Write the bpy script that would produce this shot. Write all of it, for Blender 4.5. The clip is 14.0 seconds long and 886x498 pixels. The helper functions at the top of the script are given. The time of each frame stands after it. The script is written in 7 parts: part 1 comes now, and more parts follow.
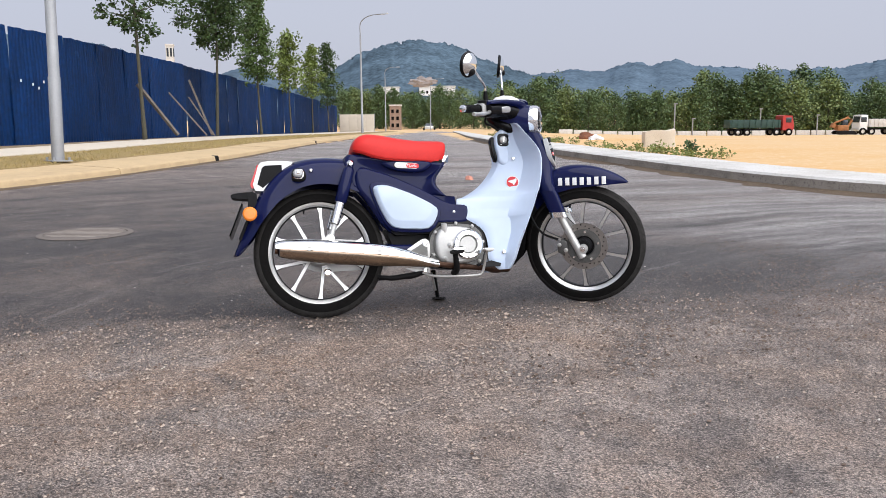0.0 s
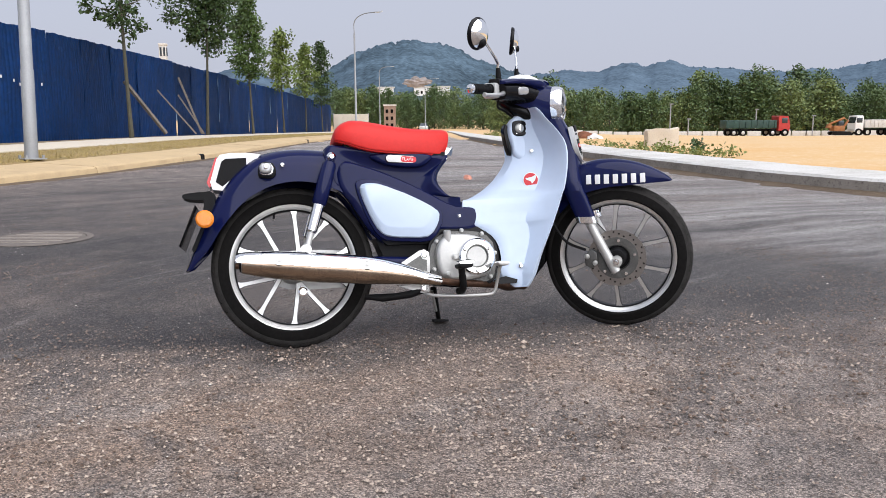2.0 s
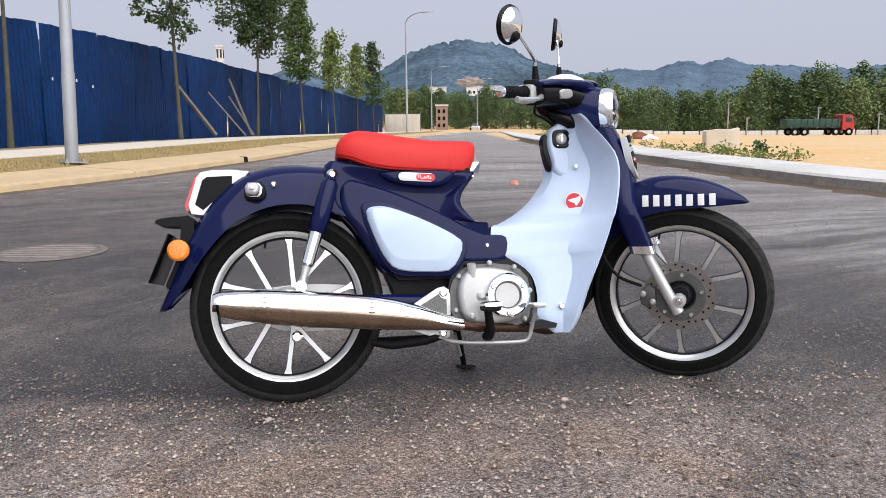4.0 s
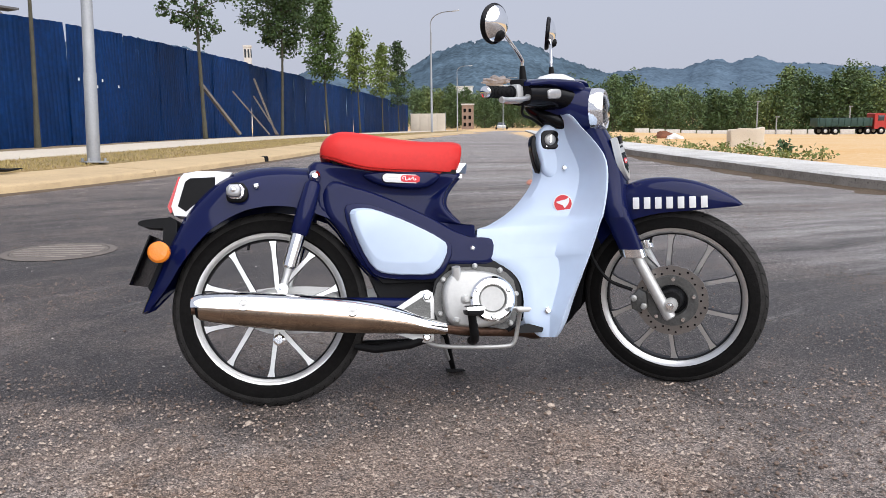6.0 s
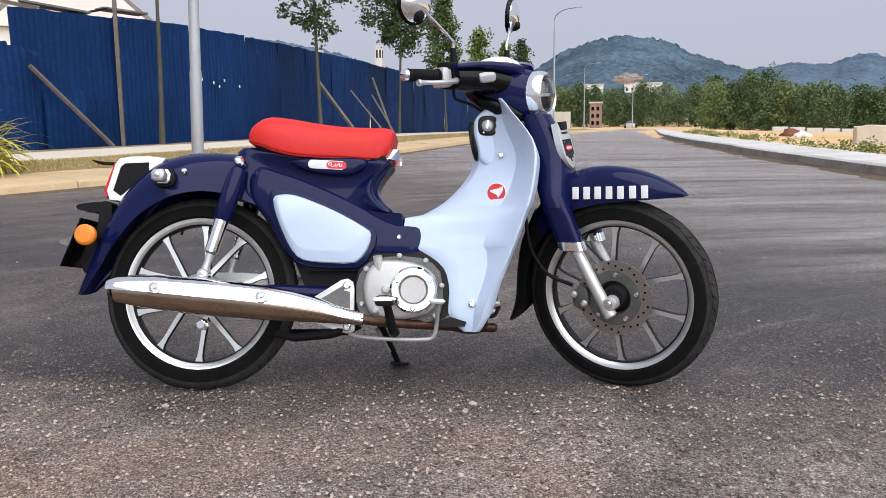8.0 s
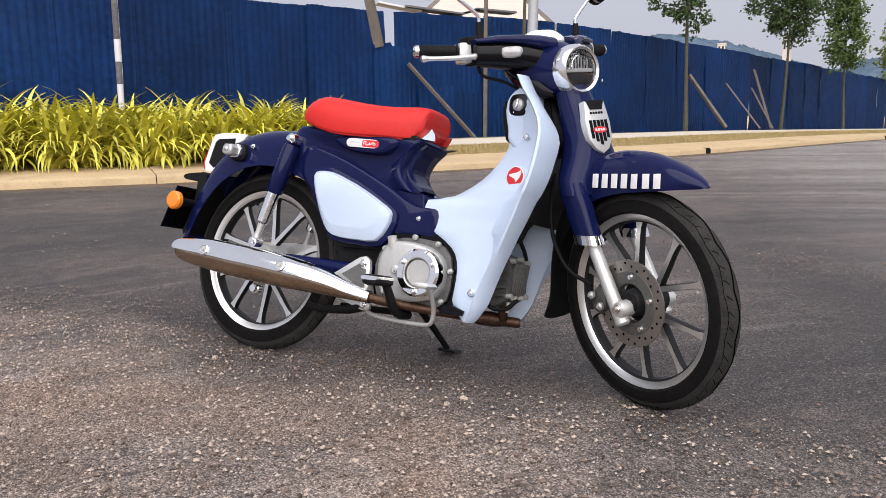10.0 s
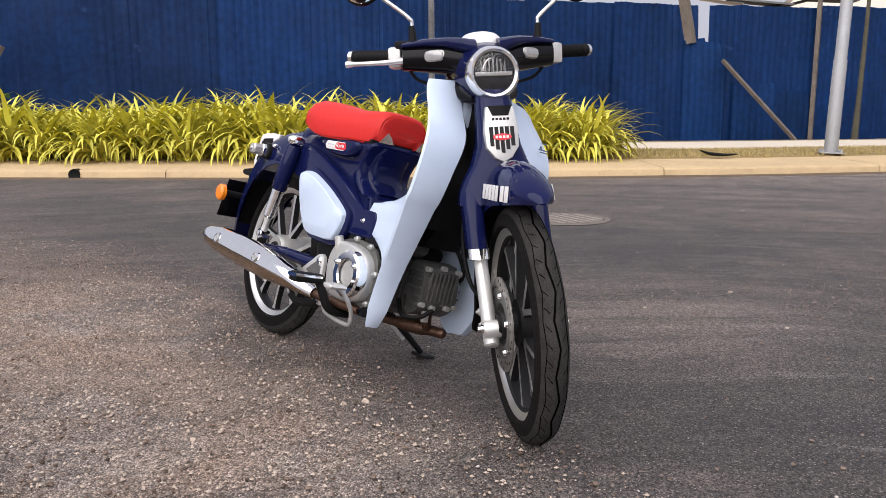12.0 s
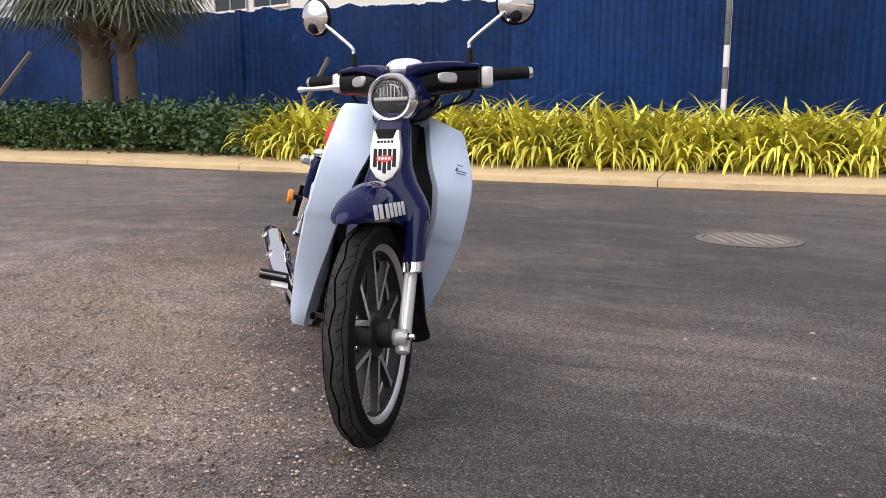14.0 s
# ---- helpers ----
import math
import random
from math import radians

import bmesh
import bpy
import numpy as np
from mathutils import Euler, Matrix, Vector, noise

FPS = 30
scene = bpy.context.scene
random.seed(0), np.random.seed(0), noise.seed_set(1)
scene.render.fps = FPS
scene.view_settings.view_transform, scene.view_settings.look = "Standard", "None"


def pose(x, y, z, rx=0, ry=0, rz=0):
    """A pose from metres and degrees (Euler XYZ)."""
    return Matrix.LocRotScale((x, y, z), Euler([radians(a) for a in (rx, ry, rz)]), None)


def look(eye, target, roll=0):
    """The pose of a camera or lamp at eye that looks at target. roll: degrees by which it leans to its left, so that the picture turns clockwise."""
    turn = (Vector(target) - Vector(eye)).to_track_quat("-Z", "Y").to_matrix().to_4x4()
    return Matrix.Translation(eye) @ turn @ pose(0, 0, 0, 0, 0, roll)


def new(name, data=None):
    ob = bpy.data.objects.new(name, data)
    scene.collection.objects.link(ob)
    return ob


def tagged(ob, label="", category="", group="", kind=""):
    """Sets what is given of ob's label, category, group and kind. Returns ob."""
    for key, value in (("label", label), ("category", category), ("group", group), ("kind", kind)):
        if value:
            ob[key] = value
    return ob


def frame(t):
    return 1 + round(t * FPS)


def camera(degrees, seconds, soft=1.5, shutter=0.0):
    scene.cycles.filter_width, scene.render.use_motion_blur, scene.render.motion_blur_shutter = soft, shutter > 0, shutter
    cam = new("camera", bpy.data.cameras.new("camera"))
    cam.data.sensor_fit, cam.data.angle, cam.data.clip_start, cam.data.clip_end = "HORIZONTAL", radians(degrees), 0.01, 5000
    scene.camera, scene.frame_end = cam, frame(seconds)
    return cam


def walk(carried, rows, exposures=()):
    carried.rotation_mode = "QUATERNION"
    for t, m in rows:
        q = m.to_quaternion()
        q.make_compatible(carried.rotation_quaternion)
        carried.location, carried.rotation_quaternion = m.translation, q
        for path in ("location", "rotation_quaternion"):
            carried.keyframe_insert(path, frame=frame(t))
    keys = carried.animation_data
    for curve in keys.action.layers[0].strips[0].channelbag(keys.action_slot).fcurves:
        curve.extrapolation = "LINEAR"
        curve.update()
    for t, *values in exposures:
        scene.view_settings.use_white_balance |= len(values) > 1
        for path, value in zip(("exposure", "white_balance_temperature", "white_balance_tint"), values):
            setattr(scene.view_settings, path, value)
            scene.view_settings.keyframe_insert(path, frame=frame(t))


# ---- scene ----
cam = camera(56.4, 14.0, soft=0.8)
PATH = [
    (0, (1.468, 1.217, 0.886), (0.727, 3.047, 0.562), -0.4),
    (0.5, (1.403, 1.299, 0.865), (0.66, 3.128, 0.543), -0.5),
    (1, (1.35, 1.459, 0.839), (0.623, 3.294, 0.516), -0.4),
    (1.5, (1.274, 1.644, 0.83), (0.549, 3.48, 0.507), -0.4),
    (2, (1.18, 1.847, 0.819), (0.452, 3.681, 0.496), -0.3),
    (2.5, (1.111, 2.046, 0.793), (0.379, 3.879, 0.47), -0.4),
    (3, (1.075, 2.228, 0.788), (0.339, 4.06, 0.465), -0.4),
    (3.5, (1.061, 2.326, 0.827), (0.275, 4.136, 0.504), -0.5),
    (3.7, (1.058, 2.343, 0.844), (0.247, 4.142, 0.521), -0.5),
    (5.8, (1.164, 2.453, 0.844), (0.248, 4.202, 0.526), -0.9),
    (6, (1.157, 2.453, 0.847), (0.258, 4.21, 0.523), -0.6),
    (6.5, (1.223, 2.493, 0.846), (0.309, 4.242, 0.523), -0.6),
    (7, (1.326, 2.567, 0.826), (0.35, 4.282, 0.502), -0.7),
    (7.5, (1.467, 2.687, 0.813), (0.432, 4.368, 0.49), -0.7),
    (8, (1.615, 2.821, 0.8), (0.456, 4.418, 0.477), -0.8),
    (8.2, (1.686, 2.875, 0.804), (0.42, 4.389, 0.481), -0.8),
    (10.3, (2.277, 3.802, 0.737), (0.483, 4.623, 0.413), -0.5),
    (10.5, (2.316, 3.908, 0.743), (0.495, 4.668, 0.417), -0.4),
    (11, (2.402, 4.19, 0.749), (0.525, 4.798, 0.423), -0.3),
    (11.5, (2.478, 4.445, 0.756), (0.536, 4.797, 0.434), -0.3),
    (12, (2.493, 4.724, 0.751), (0.523, 4.851, 0.43), -0.2),
    (12.5, (2.501, 4.996, 0.762), (0.527, 4.978, 0.444), -0.2),
    (13, (2.541, 5.269, 0.798), (0.588, 4.97, 0.487), -0.1),
    (13.5, (2.517, 5.565, 0.802), (0.61, 5.047, 0.493), 0.1),
    (14, (2.47, 5.847, 0.805), (0.605, 5.198, 0.489), 0.3),
]
walk(cam, [(t, look(e, g, r)) for t, e, g, r in PATH],
     exposures=[(0, 0.13, 6200, 10), (3.7, 0.11, 6150, 10), (8.2, 0.06, 6150, 10), (10.3, 0.10, 6450, 12), (14, 0.10, 6500, 13)])

# ---- light ----
world = bpy.data.worlds.new("hazy_sky")
scene.world = world
world.use_nodes = True
wn, wl = world.node_tree.nodes, world.node_tree.links
wn.clear()
sky = wn.new("ShaderNodeTexSky")
sky.sky_type, sky.sun_disc = "NISHITA", False
SUN_EL, SUN_AZ = radians(52), radians(118)
sky.sun_elevation, sky.sun_rotation = SUN_EL, SUN_AZ
sky.air_density, sky.dust_density, sky.ozone_density = 1.0, 6.0, 1.0
hazemix = wn.new("ShaderNodeMix")
hazemix.data_type = "RGBA"
hazemix.inputs[0].default_value = 0.82
hazemix.inputs[7].default_value = (5.7, 5.8, 6.6, 1)
back = wn.new("ShaderNodeBackground")
back.inputs[1].default_value = 0.105
wout = wn.new("ShaderNodeOutputWorld")
wl.new(sky.outputs[0], hazemix.inputs[6])
wl.new(hazemix.outputs[2], back.inputs[0])
wl.new(back.outputs[0], wout.inputs[0])

sun = new("sun", bpy.data.lights.new("sun", "SUN"))
sun.data.energy, sun.data.angle, sun.data.color = 3.5, radians(95), (1.0, 0.96, 0.93)
sun.matrix_world = look((0, 0, 50), (-50 * math.cos(SUN_EL) * math.sin(SUN_AZ) / math.sin(SUN_EL), -50 * math.cos(SUN_EL) * math.cos(SUN_AZ) / math.sin(SUN_EL), 0))


# ---- materials ----
def material(name, color, rough=0.5, metal=0.0, vary=0.12, scale=8.0, bump=0.0, bump_scale=60.0, coat=0.0, spec=0.5, island=0.0):
    """A procedural material: the colour varied at two scales, roughness wear and fine relief."""
    m = bpy.data.materials.new(name)
    m.use_nodes = True
    n, l = m.node_tree.nodes, m.node_tree.links
    p = n["Principled BSDF"]
    p.inputs["Roughness"].default_value = rough
    p.inputs["Metallic"].default_value = metal
    p.inputs["Coat Weight"].default_value = coat
    p.inputs["Coat Roughness"].default_value = 0.06
    p.inputs["Specular IOR Level"].default_value = spec
    co = n.new("ShaderNodeTexCoord")
    big, small = n.new("ShaderNodeTexNoise"), n.new("ShaderNodeTexNoise")
    big.inputs["Scale"].default_value, small.inputs["Scale"].default_value = scale, scale * 9
    big.inputs["Detail"].default_value = 5
    l.new(co.outputs["Object"], big.inputs["Vector"])
    l.new(co.outputs["Object"], small.inputs["Vector"])
    add = n.new("ShaderNodeMath")
    add.operation = "ADD"
    l.new(big.outputs["Fac"], add.inputs[0])
    l.new(small.outputs["Fac"], add.inputs[1])
    last = add.outputs[0]
    if island:
        geo, mul = n.new("ShaderNodeNewGeometry"), n.new("ShaderNodeMath")
        mul.operation = "MULTIPLY_ADD"
        mul.inputs[1].default_value = island
        l.new(geo.outputs["Random Per Island"], mul.inputs[0])
        l.new(last, mul.inputs[2])
        last = mul.outputs[0]
    ramp = n.new("ShaderNodeValToRGB")
    c = Vector(color[:3])
    ramp.color_ramp.elements[0].position, ramp.color_ramp.elements[1].position = 0.35, 0.75
    ramp.color_ramp.elements[0].color = (*(c * (1 - vary)), 1)
    ramp.color_ramp.elements[1].color = (*[min(1, v * (1 + vary)) for v in c], 1)
    half = n.new("ShaderNodeMath")
    half.operation = "MULTIPLY"
    half.inputs[1].default_value = 0.5
    l.new(last, half.inputs[0])
    l.new(half.outputs[0], ramp.inputs[0])
    l.new(ramp.outputs[0], p.inputs["Base Color"])
    if bump:
        tex, b = n.new("ShaderNodeTexNoise"), n.new("ShaderNodeBump")
        tex.inputs["Scale"].default_value, tex.inputs["Detail"].default_value = bump_scale, 4
        b.inputs["Strength"].default_value, b.inputs["Distance"].default_value = bump, 0.01
        l.new(co.outputs["Object"], tex.inputs["Vector"])
        l.new(tex.outputs["Fac"], b.inputs["Height"])
        l.new(b.outputs[0], p.inputs["Normal"])
    return m


NAVY = material("navy_paint", (0.0056, 0.0088, 0.052), 0.07, 0.0, 0.08, 3, coat=0.0, spec=0.22)
ICE = material("pale_blue_paint", (0.56, 0.665, 0.82), 0.42, 0.0, 0.03, 3, coat=0.15)
REDV = material("red_vinyl", (0.62, 0.022, 0.018), 0.45, 0, 0.08, 10, 0.08, 500, spec=0.3)
CHROME = material("chrome", (0.91, 0.91, 0.90), 0.07, 1.0, 0.04, 6)
ALLOY = material("machined_alloy", (0.72, 0.72, 0.70), 0.33, 0.85, 0.06, 20)
SILVER = material("silver_paint", (0.62, 0.62, 0.60), 0.38, 0.55, 0.05, 12)
CAST = material("cast_aluminium", (0.52, 0.52, 0.50), 0.42, 0.55, 0.08, 14, 0.05, 260)
BLACKP = material("black_plastic", (0.007, 0.007, 0.0075), 0.55, 0, 0.2, 12, 0.1, 300, spec=0.16)
GLOSSK = material("gloss_black", (0.003, 0.003, 0.004), 0.2, 0, 0.1, 12, coat=0.0, spec=0.2)
RUBBER = material("tyre_rubber", (0.009, 0.0085, 0.008), 0.85, 0, 0.35, 9, 0.3, 150, spec=0.12)
# tread greyed for dust and for the sky light falling on it
TREADTOP = material("dusty_skylit_rubber", (0.040, 0.038, 0.036), 0.9, 0, 0.4, 30, 0.4, 260, spec=0.15)
RIMW = material("pale_silver_ring", (0.84, 0.84, 0.84), 0.12, 0.85, 0.03, 6, coat=0.3)
TREADM = material("groove_rubber", (0.003, 0.003, 0.003), 1.0, 0, 0.2, 20, spec=0.0)
SPOKEK = material("dark_spoke_paint", (0.014, 0.014, 0.015), 0.5, 0.0, 0.1, 20, spec=0.25)
PIPE = material("heat_browned_steel", (0.10, 0.055, 0.036), 0.45, 0.75, 0.45, 14, 0.1, 120)
DARKCAST = material("dark_engine_metal", (0.135, 0.135, 0.128), 0.45, 0.5, 0.3, 18, 0.2, 200)
# brown of the reflected ground, with some heat tint, put into the metal's colour
BRONZE = material("reflection_brown_steel", (0.40, 0.31, 0.23), 0.16, 1.0, 0.2, 8)
ORANGE = material("orange_lens", (0.85, 0.24, 0.01), 0.22, 0, 0.1, 60, 0.3, 120, coat=0.5)
REDL = material("red_lens", (0.55, 0.012, 0.015), 0.15, 0, 0.08, 40, coat=0.6)
WHITEP = material("white_plastic", (0.78, 0.78, 0.77), 0.35, 0, 0.03, 10)
REDP = material("red_print", (0.62, 0.02, 0.03), 0.4, 0, 0.05, 20)
MIRROR = material("mirror_glass", (0.9, 0.9, 0.9), 0.02, 1.0, 0.0, 5)
CLEAR = material("clear_lens", (0.42, 0.42, 0.42), 0.12, 0.35, 0.15, 90, coat=0.8)
LAMPIN = material("lamp_reflector", (0.05, 0.05, 0.055), 0.25, 0.7, 0.4, 60)


# ---- mesh helpers ----
def mesh_of(name, bm, mats, sharp=38):
    me = bpy.data.meshes.new(name)
    bm.normal_update()
    bm.to_mesh(me)
    bm.free()
    for m in (mats if isinstance(mats, (list, tuple)) else [mats]):
        me.materials.append(m)
    me.polygons.foreach_set("use_smooth", [True] * len(me.polygons))
    me.set_sharp_from_angle(angle=radians(sharp))
    return me


def part(name, bm, mat, parent=None, label="", m=None, sharp=38):
    """One mesh object, under a thing or a part where one is given."""
    ob = new(name, mesh_of(name, bm, mat, sharp))
    if parent is not None:
        ob.parent = parent
    if m is not None:
        ob.matrix_basis = m
    return tagged(ob, label) if label else ob


def empty(name, m, label, category, group="", kind=""):
    ob = new(name)
    ob.matrix_basis = m
    ob.empty_display_size = 0.1
    return tagged(ob, label, category, group, kind)


def loft(rows, ring=True, caps=True, bm=None):
    """Skins rows of points, each row a ring (or an open line)."""
    bm = bm or bmesh.new()
    vs = [[bm.verts.new(p) for p in row] for row in rows]
    n = len(rows[0])
    for a, b in zip(vs, vs[1:]):
        for i in range(n if ring else n - 1):
            j = (i + 1) % n
            bm.faces.new((a[i], a[j], b[j], b[i]))
    if ring and caps:
        bm.faces.new(list(reversed(vs[0])))
        bm.faces.new(vs[-1])
    bmesh.ops.recalc_face_normals(bm, faces=bm.faces)
    return bm


def tube(path, radii, segs=14, caps=True, bm=None, flat=1.0):
    """A round bar along a path; radii one number or one a point."""
    pts = [Vector(p) for p in path]
    if not isinstance(radii, (list, tuple)):
        radii = [radii] * len(pts)
    rows, up = [], None
    for i, p in enumerate(pts):
        d = (pts[min(i + 1, len(pts) - 1)] - pts[max(i - 1, 0)]).normalized()
        if up is None:
            up = Vector((0, 0, 1)) if abs(d.z) < 0.9 else Vector((0, 1, 0))
        a = d.cross(up).normalized()
        up = a.cross(d).normalized()
        rows.append([p + (a * math.cos(t) + up * math.sin(t) * flat) * radii[i] for t in [2 * math.pi * k / segs for k in range(segs)]])
    return loft(rows, True, caps, bm)


def bend(points, steps=6):
    """A smooth line through the points (Catmull-Rom)."""
    p = [Vector(q) for q in points]
    p = [2 * p[0] - p[1]] + p + [2 * p[-1] - p[-2]]
    out = []
    for a, b, c, d in zip(p, p[1:], p[2:], p[3:]):
        for k in range(steps):
            t = k / steps
            out.append(0.5 * (2 * b + (c - a) * t + (2 * a - 5 * b + 4 * c - d) * t * t + (3 * b - a - 3 * c + d) * t ** 3))
    return out + [p[-2]]


def bend_ring(points, steps=4):
    p = [Vector(q) for q in points]
    n, out = len(p), []
    for i in range(n):
        a, b, c, d = p[i - 1], p[i], p[(i + 1) % n], p[(i + 2) % n]
        for k in range(steps):
            t = k / steps
            out.append(0.5 * (2 * b + (c - a) * t + (2 * a - 5 * b + 4 * c - d) * t * t + (3 * b - a - 3 * c + d) * t ** 3))
    return out


def slab(outline, y0, y1, bevel=0.0, steps=3, segs=3, taper=1.0, bm=None):
    """An outline in x and z, rounded, given thickness from y0 to y1; taper draws in its y1 face."""
    ring = bend_ring([(x, 0, z) for x, z in outline], steps) if steps else [Vector((x, 0, z)) for x, z in outline]
    c = sum(ring, Vector()) / len(ring)
    bm = bm or bmesh.new()
    lay = []
    s = 1 if y1 > y0 else -1
    depth = abs(y1 - y0)
    levels = [(0, 1.0)]
    if bevel:
        r = sum((p - c).length for p in ring) / len(ring)
        for k in range(segs + 1):
            a = math.pi / 2 * k / segs
            levels.append((depth - bevel + bevel * math.sin(a), taper * (1 - bevel / r * (1 - math.cos(a)))))
    else:
        levels.append((depth, taper))
    rows = [[Vector((c.x + (p.x - c.x) * k, y0 + s * d, c.z + (p.z - c.z) * k)) for p in ring] for d, k in levels]
    return loft(rows, True, True, bm)


def box(sx, sy, sz, center=(0, 0, 0), bevel=0.0, bm=None, m=None):
    out = bmesh.new()
    bmesh.ops.create_cube(out, size=1)
    bmesh.ops.scale(out, vec=(sx, sy, sz), verts=out.verts)
    if bevel:
        bmesh.ops.bevel(out, geom=out.edges[:], offset=bevel, segments=2, profile=0.6, affect="EDGES")
    bmesh.ops.transform(out, matrix=(m or Matrix()) if m else Matrix.Translation(center), verts=out.verts)
    return join(bm, out)


def join(bm, other):
    if bm is None:
        return other
    me = bpy.data.meshes.new("tmp")
    other.to_mesh(me)
    other.free()
    bm.from_mesh(me)
    bpy.data.meshes.remove(me)
    return bm


def lathe(profile, segs=48, m=None, closed=False, bm=None):
    """Turns a profile of (radius, y) round the y axis."""
    out = bmesh.new()
    rows = []
    for k in range(segs):
        a = 2 * math.pi * k / segs
        rows.append([out.verts.new((r * math.cos(a), y, r * math.sin(a))) for r, y in profile])
    n = len(profile)
    for k in range(segs):
        a, b = rows[k], rows[(k + 1) % segs]
        for i in range(n if closed else n - 1):
            j = (i + 1) % n
            out.faces.new((a[i], a[j], b[j], b[i]))
    bmesh.ops.remove_doubles(out, verts=out.verts, dist=1e-6)
    bmesh.ops.recalc_face_normals(out, faces=out.faces)
    if m:
        bmesh.ops.transform(out, matrix=m, verts=out.verts)
    return join(bm, out)


def bolt(x, y, z, r, parent, mat=None, side=-1, m=None):
    """A round-headed bolt standing out along y."""
    b = lathe([(0, side * 0.012), (r * 0.35, side * 0.012), (r * 0.4, side * 0.008), (r * 0.62, side * 0.008), (r * 0.7, side * 0.006), (r, side * 0.004), (r, -side * 0.004)], 14, Matrix.Translation((x, y, z)))
    return part("bolt", b, mat or CHROME, parent, m=m)


# ---- the place: road, kerbs, verge, site ----
AHEAD = Vector((-0.375, 0.927))


def fall(x, y):
    """The ground's height: level near the motorcycle, falling away along the road, more on the site's side."""
    s = x * AHEAD.x + y * AHEAD.y
    v = x * AHEAD.y - y * AHEAD.x
    slope = 0.018 + 0.009 * min(1, max(0, (v - 8) / 20))
    k = (s - 22) / 5
    soft = 5 * (k if k > 20 else math.log1p(math.exp(k)))
    return -slope * min(soft, 140)


LEFT = [(-9.6, -60), (-9.0, -25), (-8.5, -8), (-8.1, -3), (-7.82, 0), (-7.52, 2.5), (-7.32, 5), (-7.28, 7), (-7.45, 9.3), (-7.75, 11), (-8.45, 13.5), (-9.3, 16.2), (-11.0, 20.4), (-14.2, 28), (-19.1, 40), (-27.2, 60), (-39.5, 90), (-60, 140)]
RIGHT = [(60, 7.0), (30, 7.4), (14, 8.2), (8, 8.9), (4.5, 9.9), (2.54, 10.95), (1.6, 11.75), (0.56, 13.1), (-0.42, 14.6), (-2.75, 18.4), (-3.8, 20.5), (-6.9, 26.4), (-12.6, 39.4), (-20.9, 60), (-33, 90), (-53, 140)]


def line_of(points, step):
    """The same line, smoothed and cut into even steps."""
    fine = bend([(x, y, 0) for x, y in points], 14)
    d = [0]
    for a, b in zip(fine, fine[1:]):
        d.append(d[-1] + (b - a).length)
    out = []
    for k in range(int(d[-1] / step) + 1):
        s = k * step
        i = max(0, int(np.searchsorted(d, s, side="right")) - 1)
        i = min(i, len(fine) - 2)
        out.append(fine[i].lerp(fine[i + 1], (s - d[i]) / max(1e-6, d[i + 1] - d[i])))
    return out


def offsets(pts, dist):
    """The line moved sideways by dist, to the left of its run where positive."""
    out = []
    for i, p in enumerate(pts):
        d = (pts[min(i + 1, len(pts) - 1)] - pts[max(i - 1, 0)]).normalized()
        out.append(p + Vector((-d.y, d.x, 0)) * dist)
    return out


